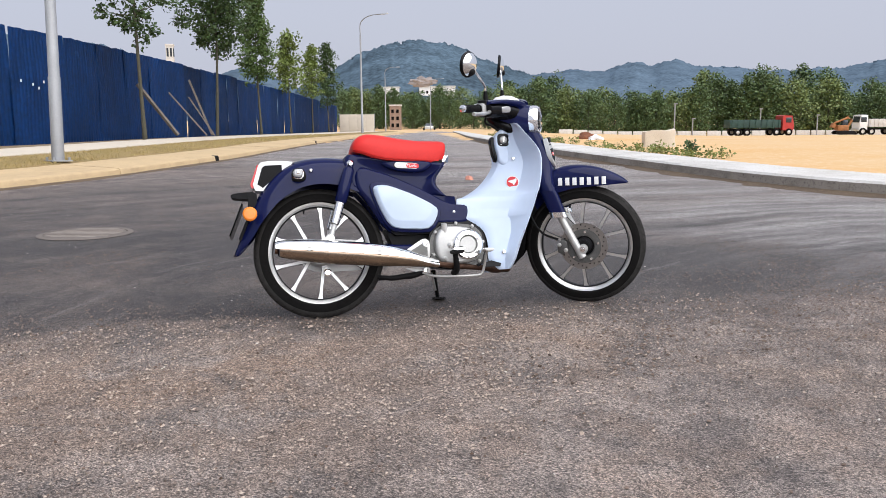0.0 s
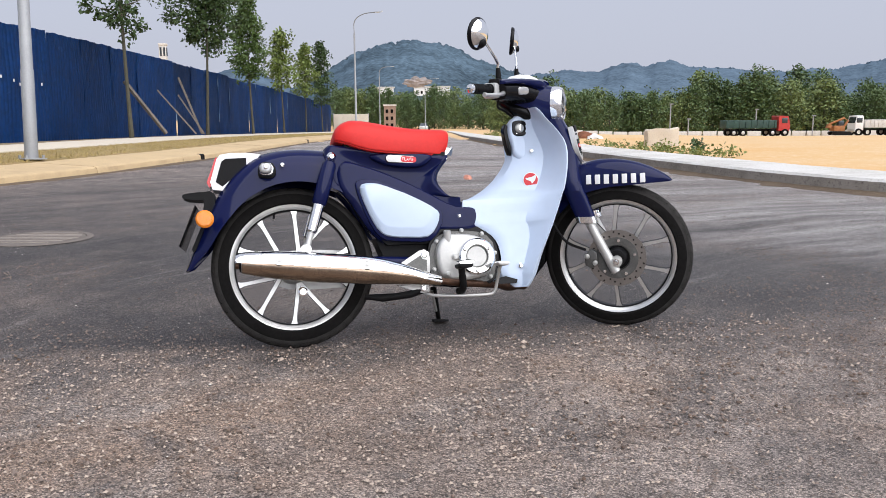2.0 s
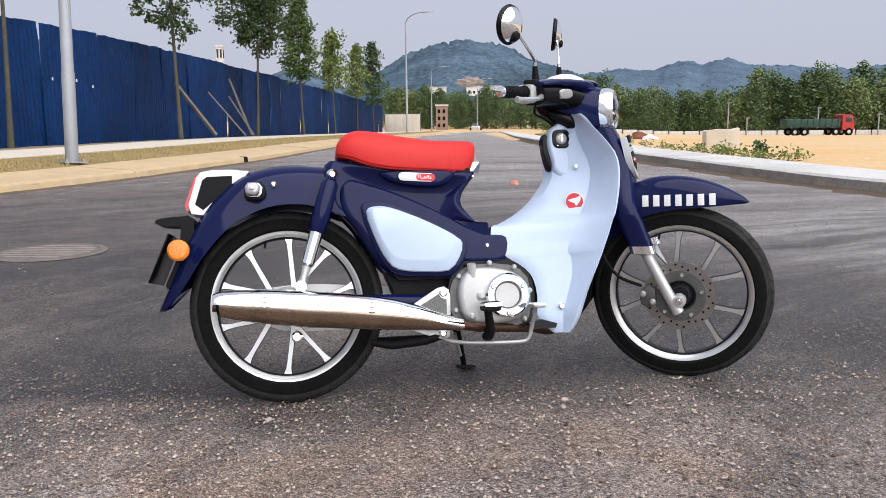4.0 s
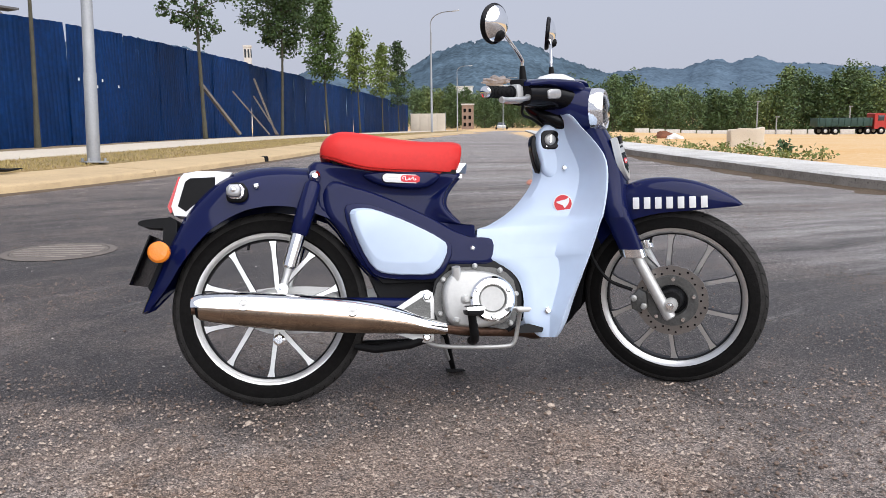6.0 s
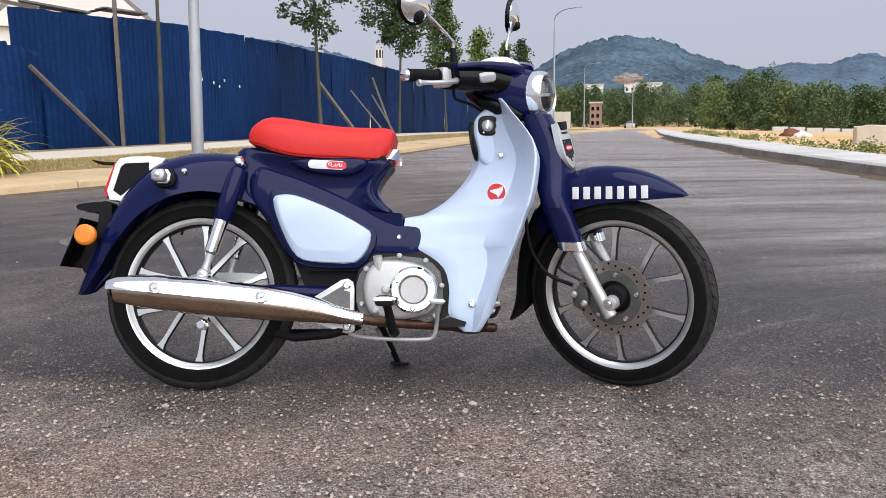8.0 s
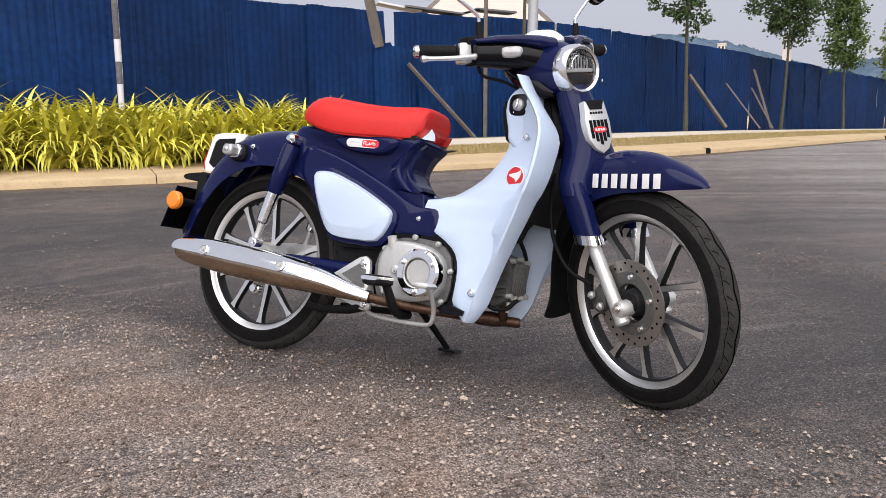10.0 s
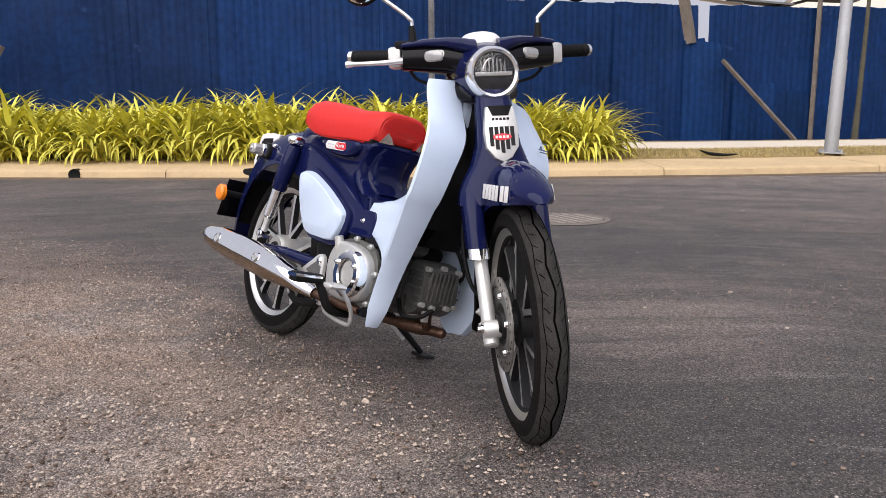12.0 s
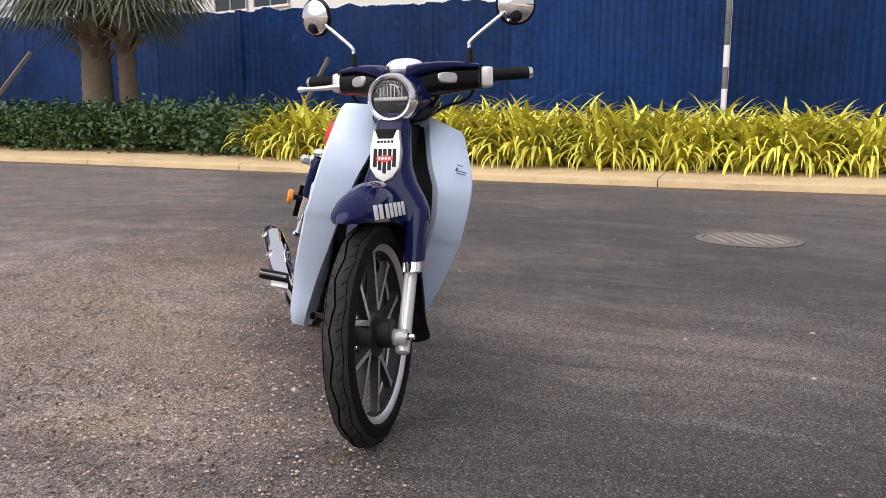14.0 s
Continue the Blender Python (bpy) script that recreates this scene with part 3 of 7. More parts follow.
# ---- fence of blue corrugated sheets ----
def fence_material():
    """Blue painted sheet: streaked downwards, faded a little from sheet to sheet, scuffed to paler blue in places."""
    m = material("blue_sheet_metal", (0.0085, 0.056, 0.208), 0.48, 0.0, 0.35, 0.9, 0.22, 14, spec=0.25)
    n, l = m.node_tree.nodes, m.node_tree.links
    p = n["Principled BSDF"]
    base = p.inputs["Base Color"].links[0].from_socket
    co = n.new("ShaderNodeTexCoord")
    stretch = n.new("ShaderNodeMapping")
    stretch.inputs["Scale"].default_value = (5.0, 5.0, 0.35)
    l.new(co.outputs["Object"], stretch.inputs["Vector"])

    def spots(vec, scale, detail, lo, hi, top):
        t, r = n.new("ShaderNodeTexNoise"), n.new("ShaderNodeMapRange")
        t.inputs["Scale"].default_value, t.inputs["Detail"].default_value, t.inputs["Roughness"].default_value = scale, detail, 0.65
        l.new(vec, t.inputs["Vector"])
        for k, v in (("From Min", lo), ("From Max", hi), ("To Max", top)):
            r.inputs[k].default_value = v
        l.new(t.outputs["Fac"], r.inputs["Value"])
        return r.outputs[0]

    def over(f, a, b):
        k = n.new("ShaderNodeMix")
        k.data_type = "RGBA"
        l.new(f, k.inputs[0])
        l.new(a, k.inputs[6])
        k.inputs[7].default_value = (*b, 1)
        return k.outputs[2]

    col = over(spots(stretch.outputs[0], 1.0, 4, 0.50, 0.72, 0.55), base, (0.006, 0.034, 0.135))
    col = over(spots(stretch.outputs[0], 2.3, 3, 0.60, 0.72, 0.35), col, (0.022, 0.095, 0.29))
    col = over(spots(co.outputs["Object"], 1.5, 9, 0.655, 0.69, 0.55), col, (0.045, 0.13, 0.33))
    info, fade = n.new("ShaderNodeObjectInfo"), n.new("ShaderNodeMapRange")
    fade.inputs["To Min"].default_value, fade.inputs["To Max"].default_value = 0.68, 1.08
    l.new(info.outputs["Random"], fade.inputs["Value"])
    tone = n.new("ShaderNodeVectorMath")
    tone.operation = "SCALE"
    l.new(col, tone.inputs[0])
    l.new(fade.outputs[0], tone.inputs["Scale"])
    l.new(tone.outputs[0], p.inputs["Base Color"])
    return m


FENCEM = fence_material()
TIMBER = material("weathered_timber", (0.17, 0.145, 0.12), 0.85, 0, 0.35, 5, 0.4, 60)
GALV = material("galvanised_steel", (0.33, 0.34, 0.35), 0.55, 0.3, 0.12, 5, 0.1, 60)
FENCE = [(-13.6, -40), (-13.9, -14), (-14.2, -7), (-14.6, 2.6), (-15.3, 7.5), (-16.75, 16.9), (-19.2, 24.0), (-21.8, 30.4), (-28.6, 46.3), (-37, 66), (-46.1, 86.3)]
fence_line = line_of(FENCE, 0.25)
fence = empty("fence", Matrix(), "tall fence of dented blue corrugated metal sheets", "fence", kind="structure")
run_y = np.array([p.y for p in fence_line])
run_x = np.array([p.x for p in fence_line])
rnd = random.Random(11)


def fence_sheet(y0, y1, low, high, k, out=0.0, sway=(0.0, 0.0), lean=0.0, ragged=0.03, round_end=0.0):
    """A corrugated sheet of the fence between two places on its run; sway: how far its two edges lean along the run for each metre up."""
    n = max(6, int((y1 - y0) / 0.030))
    bmp = bmesh.new()
    cols = []
    skew = rnd.uniform(-0.04, 0.04)
    for j in range(n + 1):
        f = j / n
        y = y0 + (y1 - y0) * f
        p = Vector((float(np.interp(y, run_y, run_x)), y, 0))
        q = Vector((float(np.interp(y + 0.2, run_y, run_x)), y + 0.2, 0))
        d = (q - p).normalized()
        nrm = Vector((-d.y, d.x, 0))
        rib = 0.010 * (1 if j % 5 in (1, 2) else 0) + rnd.uniform(-0.002, 0.002)
        z0 = fall(p.x, p.y)
        top = high + skew * (f - 0.5) + ragged * noise.noise(Vector((y * 2.5, k, 3))) + 0.3 * ragged * noise.noise(Vector((y * 17, k, 5)))
        top -= round_end * max(0.0, f - 0.75) ** 2 * 16
        col = []
        for q_ in range(7):
            h = low + (top - low) * q_ / 6
            dent = 0.055 * noise.noise(Vector((p.y * 0.9, h * 0.8, k))) + 0.022 * noise.noise(Vector((p.y * 3, h * 2.0, k)))
            along_ = (sway[0] * (1 - f) + sway[1] * f) * (h - low)
            col.append(bmp.verts.new(p + d * along_ + nrm * (rib + dent - out + lean * (h - 1)) + Vector((0, 0, z0 + h))))
        cols.append(col)
    for a, b in zip(cols, cols[1:]):
        for q_ in range(6):
            bmp.faces.new((a[q_], b[q_], b[q_ + 1], a[q_ + 1]))
    bmesh.ops.solidify(bmp, geom=bmp.faces[:], thickness=0.003)
    part("sheet", bmp, FENCEM, fence, sharp=25)
    p = Vector((float(np.interp(y0, run_y, run_x)) - 0.14, y0 + 0.05, 0))
    if low < 0.2 and out == 0:
        part("post", tube([(p.x, p.y, fall(p.x, p.y) + 0.05), (p.x, p.y, fall(p.x, p.y) + min(2.9, high - 0.1))], 0.03, 8), TIMBER, fence)


# edges that stand at known places: the open slot, the short broken sheet, two sags and a leaning edge
FIXED = [5.62, 11.55, 11.78, 14.45, 16.95, 19.37, 29.5]
SAG = {5.62: (-0.004, 0.004), 16.95: (-0.046, 0.016), 19.37: (-0.040, 0.030), 29.5: (-0.03, -0.02), 11.55: (0.0, 0.0), 11.78: (0.0, 0.006)}
edges = []
stops = [-39.0] + FIXED + [86.0]
for a, b in zip(stops, stops[1:]):
    m = max(1, round((b - a) / 2.15))
    edges += [a + (b - a) * q / m for q in range(m)]
edges.append(86.0)
for k, (a, b) in enumerate(zip(edges, edges[1:])):
    sway = (SAG[a][1] if a in SAG else rnd.gauss(0, 0.004), SAG[b][0] if b in SAG else rnd.gauss(0, 0.004))
    lap = {16.95: 0.13, 19.37: 0.15}.get(b, 0.0 if b in SAG else 0.14)
    start = a + (0.05 if a == 5.62 else 0.0)
    height = 2.42 if a == 11.55 else 3.16 + rnd.uniform(-0.05, 0.05) + (0.08 if 12 < a < 16.9 else 0)
    fence_sheet(start, b + lap - (0.05 if b == 5.62 else 0), 0.09, height, k, 0.012 * (k % 2), sway, rnd.uniform(-0.015, 0.015), 0.09 if -9 < a < 3 else 0.035, 0.35 if a == 11.55 else 0.0)
# odd sheets patched over the foot of the broken stretch
fence_sheet(11.2, 12.2, 0.07, 2.36, 91, 0.07, (0.0, -0.01), 0.01, 0.03, 0.25)
fence_sheet(12.4, 13.5, 0.07, 1.44, 92, 0.075, (0.01, -0.01), 0.012, 0.03)
fence_sheet(13.45, 14.5, 0.07, 1.30, 93, 0.055, (0.0, 0.01), 0.012, 0.03)


# ---- the motorcycle: x ahead from the rear axle, y to its left, z up ----
LEAN, HEADING, STEER = -13.4, 34.2, -32.5
bike = empty("motorcycle", Matrix.Translation((-0.358, 4.307, 0.0)) @ pose(0, 0, 0, 0, 0, HEADING) @ pose(0, 0, 0, LEAN, 0, 0),
             "small navy and pale blue motorcycle with red seat on its stand", "motorcycle")
RAKE = radians(26.5)
PIVOT = Vector((1.316, 0, 0))
AXIS = Vector((-math.sin(RAKE), 0, math.cos(RAKE)))
TURN = Matrix.Translation(PIVOT) @ Matrix.Rotation(radians(STEER), 4, AXIS) @ Matrix.Translation(-PIVOT)


DISCM = material("brake_disc_steel", (0.30, 0.28, 0.26), 0.35, 0.8, 0.15, 30)


def wheel(name, x, z, r_tyre, half, r_rim, m, disc):
    """A cast wheel: hub with its rim, tyre and five forked spokes."""
    at = Matrix.Translation((x, 0, z))
    hub = part(name, lathe([(0, -0.055), (0.03, -0.055), (0.034, -0.045), (0.036, -0.02), (0.055, -0.016), (0.058, 0.016), (0.036, 0.02), (0.036, 0.05), (0.03, 0.056), (0, 0.056)], 32), SPOKEK, bike, "cast alloy wheel with black tyre", (m or Matrix()) @ at)
    pr = []
    for k in range(17):
        a = math.pi * (k / 16) - math.pi / 2
        y = math.sin(a) * half
        pr.append((r_tyre - (1 - math.cos(a)) * (r_tyre - r_rim + 0.004) * 0.92, y))
    pr = [(r_rim - 0.008, -half * 0.62)] + pr + [(r_rim - 0.008, half * 0.62)]
    bm = lathe(pr, 96, closed=True)
    for f in bm.faces:
        c = f.calc_center_median()
        f.material_index = 1 if abs(c.y) < half * 0.86 and math.hypot(c.x, c.z) > r_rim + 0.02 else 0
    part("tyre", bm, [RUBBER, TREADTOP], hub, "black tyre with wavy tread grooves")
    # tread: a wavy groove at the middle and two at its sides, and slanted sipes
    for y0, amp, wide in ((0, 0.005, 0.0022), (-half * 0.62, 0.002, 0.0011), (half * 0.62, 0.002, 0.0011)):
        bm, prev, first = bmesh.new(), None, None
        for k in range(180):
            a = 2 * math.pi * k / 180
            y = y0 + amp * (abs((k % 12) / 6 - 1) * 2 - 1)
            rr = r_tyre - (1 - math.sqrt(max(0, 1 - (y / half) ** 2))) * (r_tyre - r_rim + 0.004) * 0.92 + 0.0006
            row = [bm.verts.new((rr * math.cos(a), y + d, rr * math.sin(a))) for d in (-wide, wide)]
            if prev:
                bm.faces.new((prev[0], prev[1], row[1], row[0]))
            prev, first = row, first or row
        bm.faces.new((prev[0], prev[1], first[1], first[0]))
        part("tread_groove", bm, TREADM, hub)
    bm = bmesh.new()
    for k in range(48):
        for s in (-1, 1):
            a0 = 2 * math.pi * (k + (0.5 if s > 0 else 0)) / 48
            pts = []
            for j in range(4):
                y = s * half * (0.30 + 0.09 * j)
                rr = r_tyre - (1 - math.sqrt(max(0, 1 - (y / half) ** 2))) * (r_tyre - r_rim + 0.004) * 0.92 + 0.0006
                a = a0 + 0.016 * j
                pts.append([(rr * math.cos(a + w), y, rr * math.sin(a + w)) for w in (-0.0045, 0.0045)])
            loft(pts, False, False, bm)
    tagged(part("tread_sipes", bm, TREADM, hub), kind="stuff")
    w = half * 0.78
    bm = lathe([(r_rim + 0.003, -w), (r_rim + 0.004, -w + 0.004), (r_rim - 0.006, -w + 0.008), (r_rim - 0.02, -w * 0.4), (r_rim - 0.02, w * 0.4), (r_rim - 0.006, w - 0.008), (r_rim + 0.004, w - 0.004), (r_rim + 0.003, w),
                (r_rim - 0.012, w - 0.002), (r_rim - 0.022, w * 0.62), (r_rim - 0.027, w * 0.4), (r_rim - 0.027, -w * 0.4), (r_rim - 0.022, -w * 0.62), (r_rim - 0.012, -w + 0.002)], 96, closed=True)
    for f in bm.faces:
        c = f.calc_center_median()
        f.material_index = 1 if math.hypot(c.x, c.z) < r_rim - 0.023 else 0
    part("rim", bm, [ALLOY, SPOKEK], hub, "machined silver rim")
    ri = r_rim - 0.024
    for k in range(5):
        a = 2 * math.pi * k / 5 + (0.63 if disc else -0.035)
        bm = bmesh.new()
        for s in (-1, 1):
            rows = []
            for j in range(9):
                t = j / 8
                r = 0.045 + (ri - 0.045 + 0.002) * t
                spread = s * (0.314 * (1 - 0.055 / r) / (1 - 0.055 / ri) if r > 0.055 else 0)
                wid = (0.0078 - 0.0022 * t + 0.0075 * max(0, t - 0.84) * 6) / r
                hy = 0.0115 - 0.002 * t
                ang = a + spread
                rows.append([(r * math.cos(ang - wid), -hy, r * math.sin(ang - wid)), (r * math.cos(ang + wid), -hy, r * math.sin(ang + wid)),
                             (r * math.cos(ang + wid * 1.25), 0, r * math.sin(ang + wid * 1.25)),
                             (r * math.cos(ang + wid), hy, r * math.sin(ang + wid)), (r * math.cos(ang - wid), hy, r * math.sin(ang - wid)),
                             (r * math.cos(ang - wid * 1.25), 0, r * math.sin(ang - wid * 1.25))])
            loft(rows, True, True, bm)
        bm.normal_update()
        for f in bm.faces:
            f.material_index = 0 if abs(f.normal.y) > 0.8 else 1
        part("spoke", bm, [ALLOY, SPOKEK], hub)
    part("valve_stem", tube([(-0.06, 0, ri - 0.002), (-0.064, -0.012, ri - 0.028)], 0.004, 8), BLACKP, hub)
    if disc:
        bm = bmesh.new()
        y = -0.052
        n, prev = 120, None
        for k in range(n):
            a = 2 * math.pi * k / n
            row = [bm.verts.new((r * math.cos(a), yy, r * math.sin(a))) for r, yy in ((0.11 - 0.0015 * (k % 8 < 2), y), (0.078, y), (0.078, y + 0.004), (0.11 - 0.0015 * (k % 8 < 2), y + 0.004))]
            if prev:
                for i in range(4):
                    bm.faces.new((prev[i], prev[(i + 1) % 4], row[(i + 1) % 4], row[i]))
            else:
                first = row
            prev = row
        for i in range(4):
            bm.faces.new((prev[i], prev[(i + 1) % 4], first[(i + 1) % 4], first[i]))
        bmesh.ops.recalc_face_normals(bm, faces=bm.faces)
        part("brake_disc", bm, DISCM, hub, "drilled steel brake disc")
        bm = bmesh.new()
        for k in range(30):
            a = 2 * math.pi * k / 30
            r = (0.087, 0.094, 0.101)[k % 3]
            lathe([(0, y - 0.0006), (0.0034, y - 0.0006), (0.0034, y)], 8, Matrix.Translation((r * math.cos(a), 0, r * math.sin(a))), bm=bm)
        part("disc_holes", bm, GLOSSK, hub)
        part("disc_carrier", lathe([(0.046, y + 0.014), (0.050, y + 0.001), (0.058, y - 0.001), (0.080, y - 0.001), (0.082, y + 0.003), (0.058, y + 0.005), (0.050, y + 0.014)], 40), DARKCAST, hub)
        for k in range(5):
            a = 2 * math.pi * k / 5 + 0.2
            part("bolt", lathe([(0, y - 0.007), (0.006, y - 0.007), (0.008, y - 0.001)], 10, Matrix.Translation((0.068 * math.cos(a), 0, 0.068 * math.sin(a)))), CHROME, hub)
        part("axle_hub", lathe([(0, -0.062), (0.024, -0.062), (0.03, -0.045), (0.03, -0.02)], 20), BLACKP, hub)
    return hub


rear_wheel = wheel("rear_wheel", 0.0, 0.285, 0.287, 0.040, 0.229, None, False)
part("brake_drum", lathe([(0, -0.05), (0.05, -0.05), (0.058, -0.04), (0.06, 0.03), (0, 0.03)], 32), CAST, rear_wheel)
front_wheel = wheel("front_wheel", 1.245, 0.279, 0.279, 0.036, 0.226, TURN, True)


def fender(stations, name, mat, m=None, thick=0.004, label=""):
    """A mudguard: stations of (top x, top z, edge x, edge z, half width), arched across."""
    pts = []
    for tx, tz, ex, ez, hw in stations:
        row = []
        for k in range(13):
            a = math.pi * k / 12
            y = -math.cos(a) * hw
            s = math.sin(a) ** 0.62
            row.append(Vector((ex + (tx - ex) * s, y, ez + (tz - ez) * s)))
        pts.append(row)
    cols = [bend([r[k] for r in pts], 5) for k in range(13)]
    rows = [list(r) for r in zip(*cols)]
    bm = bmesh.new()
    outer = [[bm.verts.new(p) for p in r] for r in rows]
    for a, b in zip(outer, outer[1:]):
        for i in range(12):
            bm.faces.new((a[i], a[i + 1], b[i + 1], b[i]))
    bmesh.ops.recalc_face_normals(bm, faces=bm.faces)
    bmesh.ops.solidify(bm, geom=bm.faces[:], thickness=thick)
    return part(name, bm, mat, bike, label, m)


fender([(-0.372, 0.285, -0.345, 0.292, 0.045), (-0.330, 0.385, -0.285, 0.36, 0.074), (-0.284, 0.490, -0.238, 0.43, 0.088), (-0.222, 0.597, -0.165, 0.512, 0.096), (-0.142, 0.672, -0.085, 0.560, 0.1),
        (-0.06, 0.702, -0.02, 0.578, 0.1), (0.03, 0.710, 0.04, 0.580, 0.1), (0.11, 0.705, 0.1, 0.57, 0.098), (0.19, 0.70, 0.18, 0.54, 0.092)], "rear_fender", NAVY)

# central body with the hollow for the step-through
BODY = [(0.12, 0.700), (0.18, 0.712), (0.26, 0.700), (0.36, 0.684), (0.45, 0.677), (0.572, 0.672), (0.548, 0.64), (0.526, 0.605), (0.522, 0.575), (0.54, 0.545), (0.572, 0.517), (0.606, 0.503), (0.611, 0.495), (0.612, 0.378), (0.51, 0.380), (0.488, 0.352), (0.33, 0.350), (0.288, 0.385), (0.255, 0.44), (0.222, 0.505), (0.175, 0.552), (0.125, 0.58)]
ring = bend_ring([(x, 0, z) for x, z in BODY], 3)
mid = sum(ring, Vector()) / len(ring)
levels = [(0, 1.0), (0.060, 1.0), (0.075, 0.99), (0.086, 0.965), (0.092, 0.93), (0.094, 0.88), (0.092, 0.83), (0.085, 0.74), (0.078, 0.62), (0.074, 0.45), (0.073, 0.2)]
body = None
for s in (-1, 1):
    body = join(body, loft([[Vector((mid.x + (p.x - mid.x) * (1 - (1 - k) * 0.3 if p.x > 0.585 and k > 0.8 else k), s * y, mid.z + (p.z - mid.z) * k)) for p in ring] for y, k in levels]))
part("body_shell", body, NAVY, bike, "glossy navy body shell", sharp=60)
cols = [bend([Vector((x + 0.004, w * k / 4, z)) for x, z, w in ((0.570, 0.660, 0.050), (0.549, 0.636, 0.058), (0.528, 0.605, 0.061), (0.524, 0.575, 0.060), (0.541, 0.547, 0.055), (0.566, 0.524, 0.042))], 4) for k in (-4, -3.6, -2, 0, 2, 3.6, 4)]
cols[0], cols[-1] = [p + Vector((-0.010, 0, 0)) for p in cols[0]], [p + Vector((-0.010, 0, 0)) for p in cols[-1]]
bm = loft([list(r) for r in zip(*cols)], False)
bmesh.ops.solidify(bm, geom=bm.faces[:], thickness=0.003)
part("front_panel", bm, NAVY, bike, "glossy navy panel under the seat nose", sharp=60)
COVER = [(0.236, 0.552), (0.255, 0.566), (0.30, 0.564), (0.36, 0.542), (0.42, 0.515), (0.50, 0.470), (0.521, 0.447), (0.510, 0.405), (0.476, 0.367), (0.41, 0.366), (0.345, 0.371), (0.308, 0.385), (0.278, 0.428), (0.248, 0.50)]
for s in (-1, 1):
    cx, cz = 0.375, 0.462
    part("body_shoulder", slab([(0.185, 0.655), (0.24, 0.642), (0.31, 0.618), (0.40, 0.578), (0.49, 0.532), (0.56, 0.492), (0.62, 0.470), (0.68, 0.462), (0.68, 0.392), (0.60, 0.386), (0.515, 0.386), (0.488, 0.357), (0.33, 0.355), (0.280, 0.385), (0.238, 0.445), (0.198, 0.51), (0.158, 0.56), (0.150, 0.62)], s * 0.055, s * 0.100, 0.030, 3, 8), NAVY, bike, sharp=80)
    part("cover_surround", slab([(cx + (x - cx) * 1.1, cz + (z - cz) * 1.14) for x, z in COVER], s * 0.095, s * 0.111, 0.006, 2, 2), NAVY, bike)
    ring = [(v.x, v.z) for v in bend_ring([(x, 0, z) for x, z in COVER], 2)]
    rows = [[(cx + dx + (x - cx) * k, s * y, cz + dz + (z - cz) * kz) for x, z in ring] for y, k, kz, dx, dz in ((0.095, 1.0, 1.0, 0, 0), (0.122, 0.985, 0.985, 0, 0), (0.1265, 0.965, 0.962, 0, 0), (0.138, 0.86, 0.80, -0.004, 0.012), (0.140, 0.82, 0.74, -0.005, 0.014))]
    part("side_cover", loft(rows), ICE, bike, "pale blue side cover", sharp=28)

# seat
rows = []
for x, top, low, hw in ((0.156, 0.748, 0.728, 0.080), (0.162, 0.768, 0.722, 0.100), (0.178, 0.787, 0.715, 0.113), (0.205, 0.800, 0.706, 0.122), (0.235, 0.803, 0.694, 0.126), (0.29, 0.796, 0.680, 0.127), (0.36, 0.783, 0.673, 0.122), (0.44, 0.773, 0.670, 0.113), (0.50, 0.771, 0.667, 0.104), (0.54, 0.771, 0.666, 0.095), (0.556, 0.768, 0.671, 0.089), (0.566, 0.763, 0.686, 0.084), (0.572, 0.752, 0.700, 0.080)):
    prof = [(0.97, 0.0), (1.0, 0.10), (1.0, 0.42), (0.975, 0.60), (0.86, 0.82), (0.66, 0.96), (0.35, 1.0)]
    half_ring = [(hw * a, low + (top - low) * b) for a, b in prof]
    ring = half_ring + [(0.0, top + 0.001)] + [(-y, z) for y, z in reversed(half_ring)] + [(0.0, low)]
    rows.append([(x + 0.22 * (z - 0.70) * max(0, (x - 0.44) / 0.13), y, z) for y, z in ring])
cols = [bend([Vector(r[k]) for r in rows], 3) for k in range(16)]
bm = loft([list(r) for r in zip(*cols)])
bmesh.ops.bevel(bm, geom=[e for e in bm.edges if len(e.link_faces) == 2 and e.calc_face_angle(0) > 0.7], offset=0.006, segments=2, affect="EDGES")
part("seat", bm, REDV, bike, "padded red vinyl seat", sharp=44)
part("seat_base", slab([(0.178, 0.722), (0.30, 0.690), (0.45, 0.680), (0.56, 0.678), (0.556, 0.660), (0.45, 0.662), (0.30, 0.672), (0.20, 0.696)], -0.092, 0.092, 0.004, 1, 1), BLACKP, bike)
